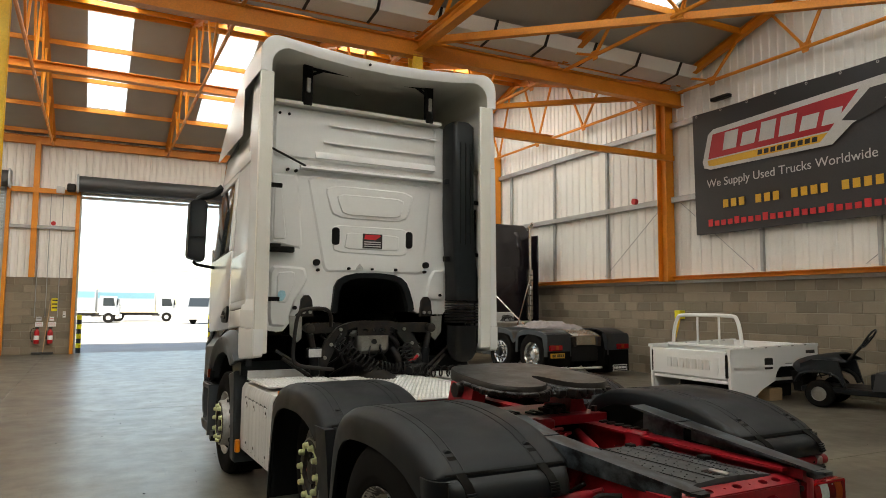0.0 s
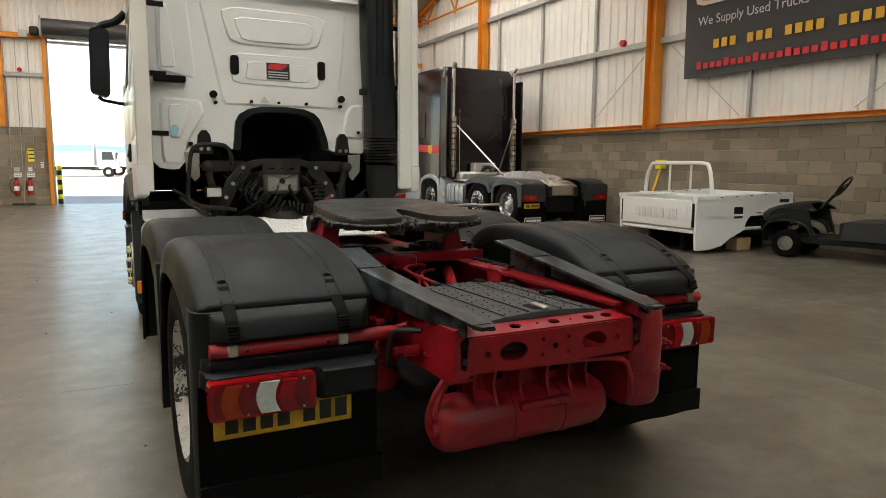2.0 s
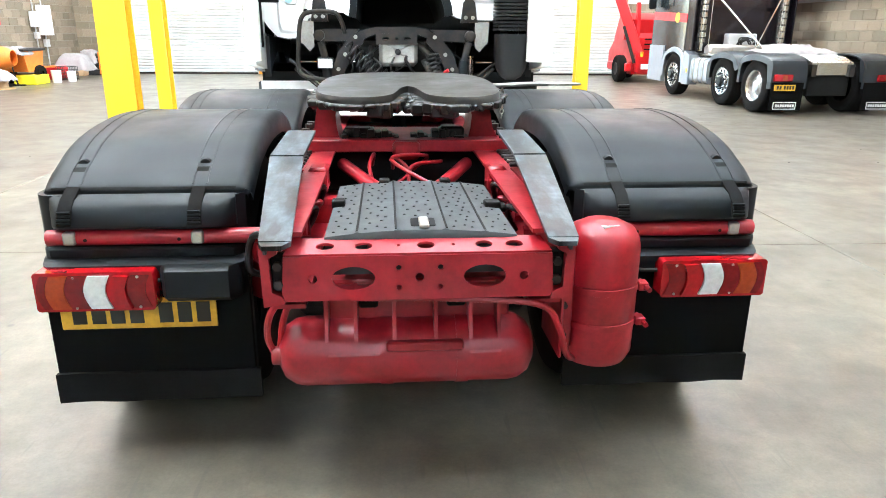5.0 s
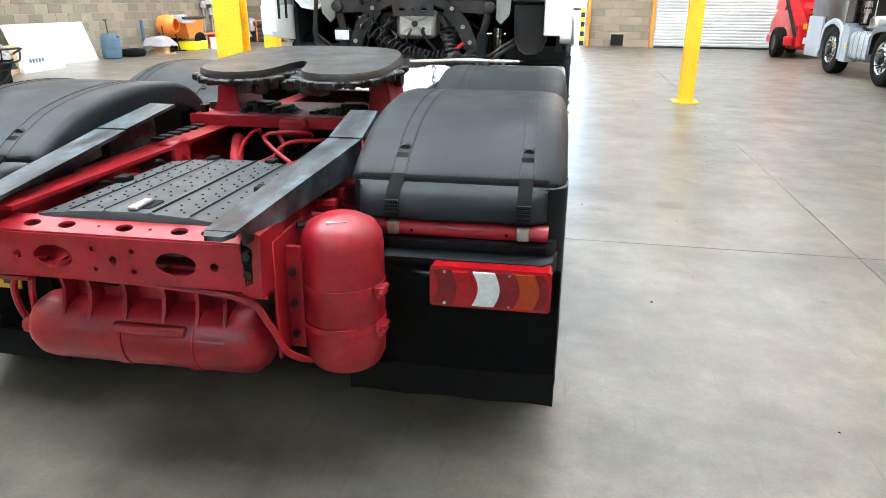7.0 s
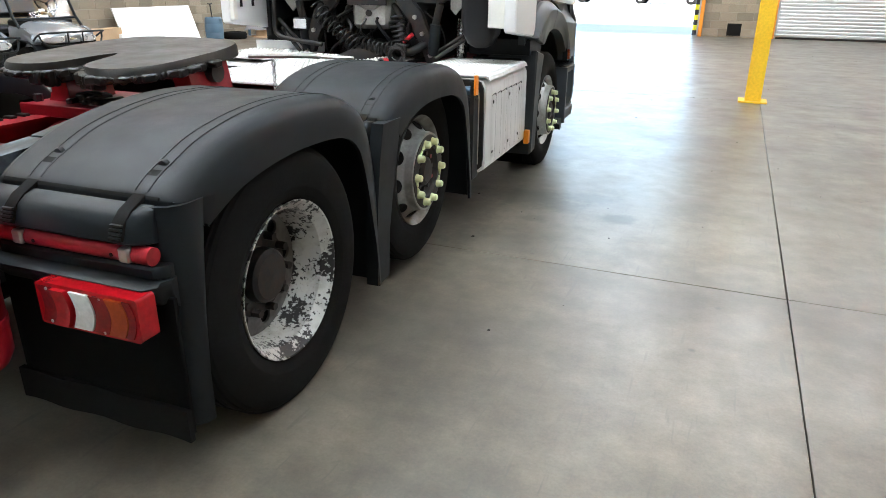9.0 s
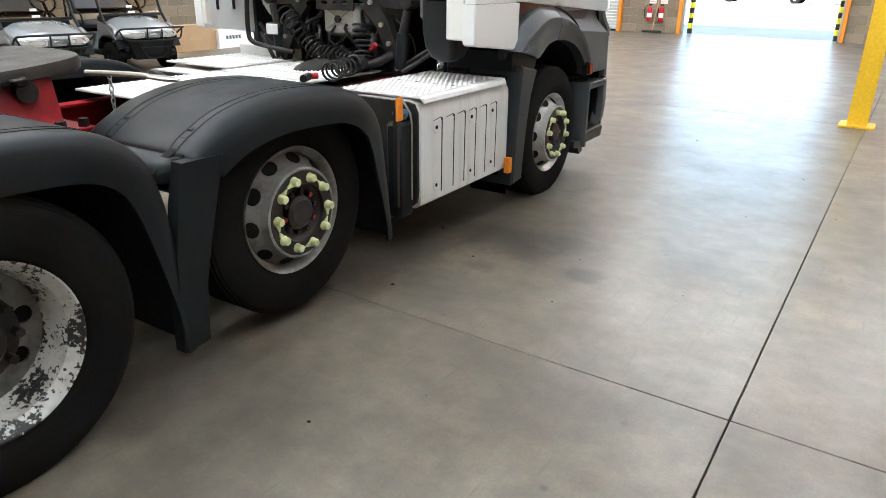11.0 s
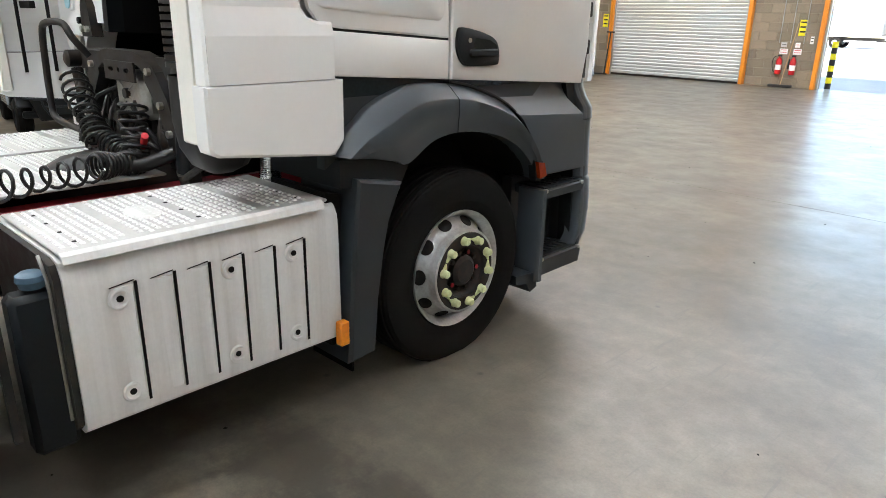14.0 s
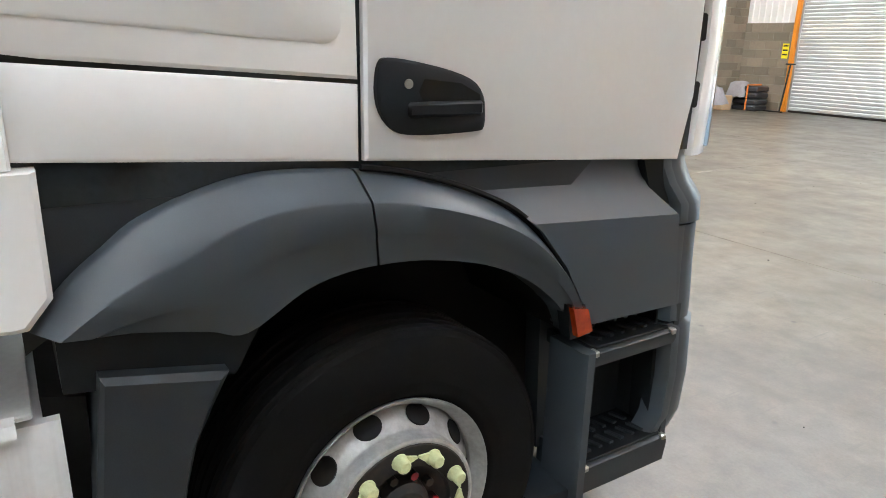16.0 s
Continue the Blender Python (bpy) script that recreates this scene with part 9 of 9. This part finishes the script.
        part("emblem", B().box(-0.06, 0.06, 0.546, 0.552, 0.615, 0.645, 0.004), M_CHROME, t)
        g = part("brush_guard", B().tube(smooth_path([(-0.55, 0.32, 0.62), (-0.56, 0.5, 0.71), (-0.5, 0.58, 0.735), (0.0, 0.62, 0.74), (0.5, 0.58, 0.735), (0.56, 0.5, 0.71), (0.55, 0.32, 0.62)], 5), 0.016, 8), M_BLACK, t, "black tubular brush guard")
        part("guard_bar", B().tube(smooth_path([(-0.56, 0.5, 0.71), (-0.52, 0.53, 0.6), (-0.42, 0.57, 0.54), (0.0, 0.6, 0.53), (0.42, 0.57, 0.54), (0.52, 0.53, 0.6), (0.56, 0.5, 0.71)], 5), 0.016, 8), M_BLACK, g)
        part("guard_bar", B().tube(smooth_path([(-0.28, 0.58, 0.535), (-0.26, 0.57, 0.42), (-0.16, 0.55, 0.27), (-0.08, 0.54, 0.24), (0.08, 0.54, 0.24), (0.16, 0.55, 0.27), (0.26, 0.57, 0.42), (0.28, 0.58, 0.535)], 5), 0.015, 8), M_BLACK, g)
        part("guard_bar", B().tube([(-0.25, 0.57, 0.42), (0.25, 0.57, 0.42)], 0.012, 6), M_BLACK, g)
        for x in (-0.13, 0.13):
            part("guard_bar", B().tube([(x, 0.6, 0.53), (x, 0.612, 0.74)], 0.013, 6), M_BLACK, g)
        sc = part("windscreen", B().sheet([[(-0.54, -0.14, 0.94), (0.54, -0.14, 0.94)], [(-0.53, -0.3, 1.33), (0.53, -0.3, 1.33)]], (0, -0.005, 0.002)), M_SCREEN, t, "clear tinted folding windscreen")
        part("screen_rail", B().tube([(-0.55, -0.12, 0.93), (0.55, -0.12, 0.93)], 0.02, 8), M_BLACK, sc)
        part("screen_rail", B().tube([(-0.54, -0.3, 1.335), (0.54, -0.3, 1.335)], 0.008, 6), M_BLACK, sc)
        part("dash", B().box(-0.5, 0.5, -0.42, -0.14, 0.8, 0.92, 0.03), M_BLACK, t)
        for x in (-0.55, 0.55):
            part("roof_post", B().tube([(x, 0.0, 0.8), (x * 0.99, -0.13, 0.95), (x * 0.97, -0.34, 1.45), (x * 0.96, -0.5, 1.88)], 0.024, 8), M_BLACK, t)
            part("roof_post", B().tube([(x, -1.55, 0.6), (x * 0.99, -1.55, 1.3), (x * 0.98, -1.6, 1.88)], 0.02, 8), M_BLACK, t)
            part("hip_rail", B().tube(smooth_path([(x, -0.85, 0.72), (x * 1.02, -0.92, 0.92), (x * 1.02, -1.25, 0.96), (x, -1.4, 0.8)], 4), 0.018, 8), M_BLACK, t)
        part("roof", B().box(-0.58, 0.58, -1.95, -0.3, 1.88, 1.93, 0.02), M_BLACK, t)
        part("screen_sticker", B().box(-0.06, 0.06, -0.145, -0.136, 0.945, 0.985), M_BOARD, t)
        part("screen_sticker", B().box(-0.04, 0.06, -0.185, -0.178, 1.04, 1.08), M_BOARD, t)
        part("rear_body", B().prism([(-0.72, 0.34), (-0.78, 0.62), (-1.3, 0.68), (-1.95, 0.74), (-2.12, 0.6), (-2.05, 0.36), (-1.95, 0.36), (-1.86, 0.52), (-1.65, 0.56), (-1.45, 0.5), (-1.38, 0.34)], "x", -0.57, 0.57), body, t)
        part("sill_step", B().box(-0.56, 0.56, -0.85, -0.3, 0.26, 0.34, 0.03), M_BLACK, t)
        part("seat", B().box(-0.52, 0.52, -1.32, -0.78, 0.68, 0.8, 0.05), M_SEAT, t)
        part("backrest", B().prism([(-1.3, 0.98), (-1.2, 1.0), (-1.3, 1.32), (-1.36, 1.36), (-1.42, 1.32)], "x", -0.5, 0.5), M_CARTSEAT, t, "grey padded backrest with black shell")
        part("backrest_shell", B().prism([(-1.34, 0.9), (-1.3, 0.92), (-1.42, 1.42), (-1.46, 1.4)], "x", -0.54, 0.54), M_BLACK, t)
    else:
        part("battery_tray", B().box(-0.45, 0.45, -1.6, -0.75, 0.34, 0.6, 0.02), M_BLACK, t)
        part("rear_shell", B().prism([(-0.8, 0.34), (-0.85, 0.62), (-1.9, 0.66), (-1.95, 0.34)], "x", -0.56, 0.56), M_SEAT, t)
        part("backrest_stub", B().prism([(-1.75, 0.66), (-1.65, 0.66), (-1.72, 1.05), (-1.84, 1.05)], "x", -0.35, 0.35), M_CARD, t)
        rng = random.Random(4)
        for i in range(10):
            p = [(rng.uniform(-.3, .3), rng.uniform(-.2, .35), rng.uniform(.45, .8)) for _ in range(4)]
            part("loose_cable", B().tube(smooth_path(p, 5), 0.01, 5), M_HOSE, t)
    st = part("steering_column", B().tube([(-0.24, -0.12, 0.8), (-0.24, -0.42, 1.16)], 0.025, 10), M_BLACK, t)
    part("steering_wheel", B().tube([(-0.24 + 0.18 * math.cos(a), -0.43 - 0.1 * math.sin(a), 1.17 + 0.15 * math.sin(a)) for a in [2 * math.pi * i / 24 for i in range(24)]], 0.016, 8, True), M_BLACK, st)
    for a in (0.4, 2.7, 4.7):
        part("spoke", B().tube([(-0.24, -0.42, 1.16), (-0.24 + 0.18 * math.cos(a), -0.43 - 0.1 * math.sin(a), 1.17 + 0.15 * math.sin(a))], 0.01, 6), M_BLACK, st)
    if stripped:
        st.location = (0.1, -0.25, 0.0)
    return t


M_CARTSEAT = worn("grey_seat_vinyl", (0.11, 0.12, 0.13), (0.08, 0.085, 0.09), 0.5, patch=3)
M_SCREEN = glass("tinted_screen", (0.75, 0.7, 0.64))
cart("golf_cart", "silver golf cart with black brush guard facing the hall", (-5.2, 8.0, 0), -97)
cart("golf_cart", "silver golf cart with black brush guard facing the hall", (-5.5, 9.8, 0), -97)
cart("golf_cart", "dark stripped golf cart with bare steering wheel, no roof", (11.66, 7.62, 0), 18, True)

# ---- along the west wall ----
bd = thing("display_board", "large white board leaning against the block wall", "board", (-8.3, 15.28, 0))
part("panel", B().prism([(0.02, 0.0), (0.05, 0.0), (-0.28, 0.92), (-0.31, 0.92)], "y", -1.3, 1.3), M_BOARD, bd)
for y in (0.35, 1.0):
    part("bar", B().prism([(-0.012, 0.13), (-0.006, 0.13), (-0.045, 0.24), (-0.051, 0.24)], "y", y, y + 0.22), M_BLUE if y < 0.5 else M_INK, bd)
bb = thing("flat_carton", "long brown cardboard carton lying on its edge", "carton", (-7.5, 12.4, 0), 8)
part("carton_body", B().box(-0.12, 0.12, -0.75, 0.75, 0, 0.56, 0.008), M_CARD, bb)
part("tape", B().box(0.118, 0.1225, -0.2, 0.2, 0.24, 0.3), M_WOOD, bb)
bb = thing("flat_carton", "white printed carton lying beside a brown one", "carton", (-7.55, 13.75, 0), 6)
part("carton_body", B().box(-0.1, 0.1, -0.72, 0.72, 0, 0.42, 0.008), M_BOARD, bb)
for i in range(5):
    part("bar", B().box(0.098, 0.1025, -0.5 + 0.1 * i, -0.43 + 0.1 * i, 0.2, 0.28), M_BLUE, bb)
br_ = thing("plastic_barrel", "blue plastic barrel with a shovel in it", "barrel", (-8.1, 16.95, 0))
part("drum", B().lathe([(0.0, 0.0), (0.2, 0.0), (0.23, 0.03), (0.245, 0.2), (0.235, 0.22), (0.245, 0.24), (0.245, 0.42), (0.235, 0.44), (0.24, 0.46), (0.22, 0.6), (0.2, 0.62), (0.19, 0.6), (0.17, 0.59), (0.0, 0.59)], n=28, axis="z"), M_BLUE, br_)
part("handle_lug", B().box(0.16, 0.26, -0.04, 0.04, 0.52, 0.58, 0.01), M_BLUE, br_)
sh = thing("shovel", "shovel standing in the blue barrel", "shovel", (-8.13, 16.95, 0.59))
part("shaft", B().tube([(0, 0, 0.0), (-0.05, 0.02, 0.36)], 0.016, 8), M_DARKSTEEL, sh)
part("grip", B().tube([(-0.05, -0.06, 0.37), (-0.05, 0.1, 0.37)], 0.015, 8), M_DARKSTEEL, sh)
solid("tyre", B().lathe([(0.17, 0.0), (0.3, 0.01), (0.33, 0.05), (0.33, 0.15), (0.3, 0.19), (0.17, 0.2), (0.19, 0.1)], (-8.05, 17.75, 0), "z", 32, True), M_RUBBER, "black loose car tyre lying on the floor", "tyre")


def rag_sheet(b, cx, cy, w, d, z, seed, drop=0.3):
    rng = random.Random(seed)
    rows = []
    for i in range(12):
        rows.append([])
        for j in range(12):
            u, v = -1 + 2 * i / 11, -1 + 2 * j / 11
            e = max(abs(u), abs(v))
            rows[-1].append((cx + u * w * 0.5 + rng.uniform(-.02, .02), cy + v * d * 0.5 + rng.uniform(-.02, .02), z - drop * max(0, e - 0.55) ** 1.2 * 1.8 + rng.uniform(-.02, .03)))
    return b.sheet(rows, (0, 0, -0.015))


sp = thing("salt_spreader", "orange tow-behind spreader with a dark lid", "spreader", (-8.1, 20.6, 0))
part("hopper", B().prism([(-0.55, 0.9), (0.55, 0.9), (0.4, 0.35), (-0.4, 0.35)], "x", -0.35, 0.35), M_ORANGEPAINT, sp)
part("lid", B().box(-0.4, 0.4, -0.62, 0.62, 0.9, 0.98, 0.02), M_INK, sp)
for x in (-0.42, 0.42):
    w_ = part("wheel", B().lathe([(0.1, -0.06), (0.24, -0.06), (0.26, 0.0), (0.24, 0.06), (0.1, 0.06)], (x, 0.1, 0.26), "x", 24), M_RUBBER, sp)
part("drawbar", B().tube([(0.2, -0.4, 0.45), (0.3, 1.3, 0.42)], 0.03, 8), M_ORANGEPAINT, sp)
part("axle", B().cyl((-0.4, 0.1, 0.26), (0.4, 0.1, 0.26), 0.025, n=10), M_DARKSTEEL, sp)
part("disc", B().cyl((0, 0.0, 0.22), (0, 0, 0.25), 0.25, n=24), M_ORANGEPAINT, sp)
solid("cloth", rag_sheet(B(), -8.1, 20.2, 0.8, 0.7, 1.01, 2, 0.28), M_RAG, "grey cloth thrown over the spreader", "cloth", smooth=80)
cm = thing("cement_mixer", "small orange mixer drum on a stand", "mixer", (-8.0, 19.5, 0))
part("drum", B().lathe([(0.12, -0.3), (0.26, -0.2), (0.3, 0.0), (0.26, 0.16), (0.2, 0.28), (0.18, 0.28), (0.24, 0.1), (0.1, -0.2)], (0, 0, 0.75), "x", 28), M_ORANGEPAINT, cm)
for sg in (-1, 1):
    part("leg", B().tube([(0, sg * 0.3, 0.75), (0.1, sg * 0.35, 0.0)], 0.02, 8), M_DARKSTEEL, cm)
    part("foot", B().tube([(-0.25, sg * 0.35, 0.02), (0.3, sg * 0.35, 0.02)], 0.02, 8), M_DARKSTEEL, cm)
cr = thing("cable_drum", "pale wooden cable drum on the floor", "cable drum", (-7.8, 18.75, 0))
part("core", B().cyl((0, 0, 0.03), (0, 0, 0.4), 0.22, n=24), M_WOOD, cr)
part("flange", B().cyl((0, 0, 0), (0, 0, 0.03), 0.36, n=28), M_WOOD, cr)
solid("cloth", rag_sheet(B(), -7.85, 18.75, 0.75, 0.75, 0.46, 8, 0.35), M_RAG, "grey cloth over the cable drum", "cloth", smooth=80)
for x, y, r, h, m, lb in ((-7.5, 21.2, 0.14, 0.34, M_BOARD, "white plastic bucket on the floor"), (-7.25, 21.6, 0.13, 0.3, M_BOARD, "white plastic tub on the floor"), (-8.5, 19.0, 0.05, 0.9, M_BLUE, "blue gas bottle beside the wall")):
    solid("bucket", B().lathe([(0.0, 0.0), (r * 0.85, 0.0), (r, h), (r * 0.93, h), (r * 0.8, 0.02), (0, 0.02)], (x, y, 0), "z", 20), m, lb, "bucket")
cra = thing("wire_crate", "black wire crate beside the spreader", "crate", (-7.5, 21.9, 0.0))
for i in range(5):
    z = 0.06 + 0.09 * i
    part("wire_ring", B().tube([(-0.2, -0.25, z), (0.2, -0.25, z), (0.2, 0.25, z), (-0.2, 0.25, z)], 0.01, 5, True), M_INK, cra)
for i in range(6):
    y = -0.25 + 0.1 * i
    for x in (-0.2, 0.2):
        part("wire", B().tube([(x, y, 0.0), (x, y, 0.43)], 0.008, 5), M_INK, cra)
solid("petrol_mower", B().box(-8.3, -7.75, 22.2, 22.7, 0.0, 0.42, 0.06), M_EXTRED, "red mower body among the clutter", "mower")
solid("canvas_sheet", rag_sheet(B(), -7.7, 22.9, 1.0, 0.8, 0.75, 14, 0.7), M_RAG, "dark grey canvas heaped in the corner", "canvas", smooth=80)
solid("plastic_tray", B().box(-8.2, -7.6, 20.2, 21.0, 0.0, 0.26, 0.02), M_SIGNYEL, "yellow plastic tray under the spreader", "tray")
eb = thing("meter_cabinet", "white electrical cabinets with conduits on the block wall", "electrical cabinet", (-8.74, 23.4, 1.2))
part("cabinet_box", B().box(0, 0.2, -0.28, 0.28, 0.1, 1.0, 0.015), M_BOARD, eb)
part("cabinet_box", B().box(0, 0.14, -0.75, -0.4, 0.35, 0.8, 0.015), M_BOARD, eb)
part("cabinet_box", B().box(0, 0.1, -0.62, -0.42, 0.0, 0.2, 0.01), M_LIGHTGREY, eb)
part("cabinet_box", B().box(0, 0.1, -0.12, 0.12, -0.25, -0.02, 0.01), M_LIGHTGREY, eb)
for y in (-0.55, 0.0):
    part("pipe", B().tube([(0.05, y, -1.1), (0.05, y, 2.5)], 0.022, 8), M_GALV, eb)
# corner by the shutter
so = thing("stacked_seats", "stack of dark padded cushions with an orange strap", "cushion stack", (-7.85, 25.15, 0))
for i in range(4):
    part("cushion", B().box(-0.4, 0.4, -0.3, 0.3, 0.18 * i, 0.18 * i + 0.165, 0.04), M_SEAT, so)
part("strap", B().tube([(0.1, -0.32, 0.02), (0.1, -0.32, 0.74), (0.1, 0.3, 0.74)], 0.025, 6), M_ORANGEPAINT, so)
solid("cloth", rag_sheet(B(), -8.1, 24.95, 0.6, 0.6, 0.82, 5, 0.6), M_RAG, "grey cloth draped over the cushions", "cloth", smooth=80)
solid("carton", B().box(-8.45, -8.05, 24.2, 24.6, 0, 0.42, 0.01), M_CARD, "small brown cardboard carton on the floor", "carton")
tb = thing("tube_stand", "dark steel tube frame leaning by the shutter", "tube frame", (-6.95, 25.3, 0))
part("upright", B().tube([(0, 0, 0), (0, 0.2, 1.35)], 0.025, 8), M_DARKSTEEL, tb)
part("cap", B().tube([(-0.15, 0.2, 1.36), (0.15, 0.2, 1.36)], 0.022, 8), M_DARKSTEEL, tb)
part("foot", B().tube([(-0.5, 0, 0.02), (0.1, 0, 0.02)], 0.022, 8), M_DARKSTEEL, tb)


# ---- yard ----
def yard_truck(at, rz, label, crane=False, body=M_YARDBODY):
    t = thing("parked_truck", label, "truck", at, rz, group="trucks parked in the yard")
    part("cab", B().prism([(0.0, 0.7), (0.0, 1.5), (0.25, 2.35), (1.6, 2.4), (1.6, 0.7)], "x", -1.05, 1.05), body, t)
    part("windscreen", B().prism([(-0.012, 1.5), (0.2, 2.22), (0.24, 2.22), (0.03, 1.5)], "x", -0.92, 0.92), M_GLASSDARK, t)
    for sd in (-1, 1):
        part("side_window", B().prism([(0.35, 1.5), (0.5, 2.2), (1.3, 2.2), (1.3, 1.5)], "x", sd * 1.04, sd * 1.065), M_GLASSDARK, t)
        for y in (0.85, 5.2):
            w = part("wheel", B().lathe([(0.2, -0.13), (0.4, -0.13), (0.45, -0.08), (0.45, 0.08), (0.4, 0.13), (0.2, 0.13)], (sd * 0.95, y, 0.45), "x", 24), M_RUBBER, t)
            part("rim", B().lathe([(0.0, sd * 0.05), (0.2, sd * 0.1), (0.22, sd * 0.13)], (sd * 0.95, y, 0.45), "x", 18), M_RIM, w)
    part("chassis", B().box(-0.5, 0.5, 1.5, 6.8, 0.55, 0.85), M_DARKSTEEL, t)
    part("bumper", B().box(-1.05, 1.05, -0.15, 0.0, 0.4, 0.75, 0.03), M_LIGHTGREY, t)
    part("flat_deck", B().box(-1.15, 1.15, 1.9, 7.0, 0.9, 1.05, 0.01), M_LIGHTGREY, t)
    if crane:
        part("drop_side", B().box(-1.18, 1.18, 3.2, 7.0, 1.05, 1.9, 0.02), M_CARTSILVER, t)
        part("load_box", B().box(-0.9, 0.9, 3.4, 5.5, 1.9, 2.6, 0.03), M_BLUE, t)
        c = part("crane_post", B().box(-0.25, 0.25, 2.0, 2.5, 1.0, 3.2, 0.04), M_LIGHTGREY, t)
        part("boom", B().prism([(2.0, 3.2), (2.5, 3.6), (5.8, 2.5), (5.7, 2.2), (2.5, 3.1)], "x", -0.18, 0.18), M_LIGHTGREY, c)
        part("jib", B().prism([(5.6, 2.5), (5.8, 2.2), (3.0, 2.55), (2.9, 2.8)], "x", 0.2, 0.4), M_LIGHTGREY, c)
    else:
        bx = part("box_body", B().box(-1.15, 1.15, 1.9, 7.0, 1.05, 3.0, 0.04), body, t)
        for sd in (-1, 1):
            part("body_band", B().box(sd * 1.15, sd * 1.156, 2.0, 6.9, 2.2, 2.75), M_YARDBAND, bx)
            part("side_guard", B().box(sd * 1.05, sd * 1.12, 2.2, 4.5, 0.5, 0.62, 0.01), M_LIGHTGREY, t)
            part("mudguard", B().box(sd * 0.8, sd * 1.1, 4.7, 5.7, 0.92, 0.96, 0.01), M_BLACK, t)
            part("mirror", B().box(sd * 1.15, sd * 1.35, 0.1, 0.2, 1.6, 2.1, 0.03), M_BLACK, t)


yard_truck((2.2, 68, -0.03), 86, "white box truck with pale blue band in the yard")
yard_truck((7.4, 72.5, -0.03), 84, "white box truck with pale blue band in the yard")
yard_truck((8.0, 61, -0.03), -38, "crane truck with folded boom parked in the yard", True)
yard_truck((-7.5, 69, -0.03), 88, "white box truck with pale blue band in the yard")
yard_truck((-17.0, 66, -0.03), 80, "white box truck with pale blue band in the yard")
yard_truck((-28.0, 62, -0.03), 70, "white box truck with pale blue band in the yard")
yard_truck((-40.0, 64, -0.03), 85, "white box truck with pale blue band in the yard")
b = B()
rng = random.Random(31)
xs = [-260 + 8 * i for i in range(66)]
b.sheet([[(x, 120 + 30 * v, (0, 5.0, 8.5, 9.5)[k] + (rng.uniform(-.6, .6) if k else 0)) for x in xs] for k, v in enumerate((0, 0.4, 1.0, 2.0))])
tagged(part("backdrop", b, M_HEDGE, smooth=80), "distant dry yellow grass bank", "grass bank", kind="structure")

# ---- blockwork ----
blocks(EAST, "y", XE + 0.035, [(YS, YN)], BLOCK_TOP, lambda u: 5 < u < 20, "+")
blocks(NORTH, "x", YN + 0.035, [(XW, SHUT_W[0] - 0.1), (SHUT_W[1] + 0.1, DOOR[0] - 0.1), (DOOR[1] + 0.1, SHUT_E[0] - 0.1), (SHUT_E[1] + 0.1, XE)], 2.5, lambda u: True, "+", 0.25)
blocks(WEST, "y", XW - 0.035, [(YS, YN)], 4.5, lambda u: 6 < u < 22, "-")
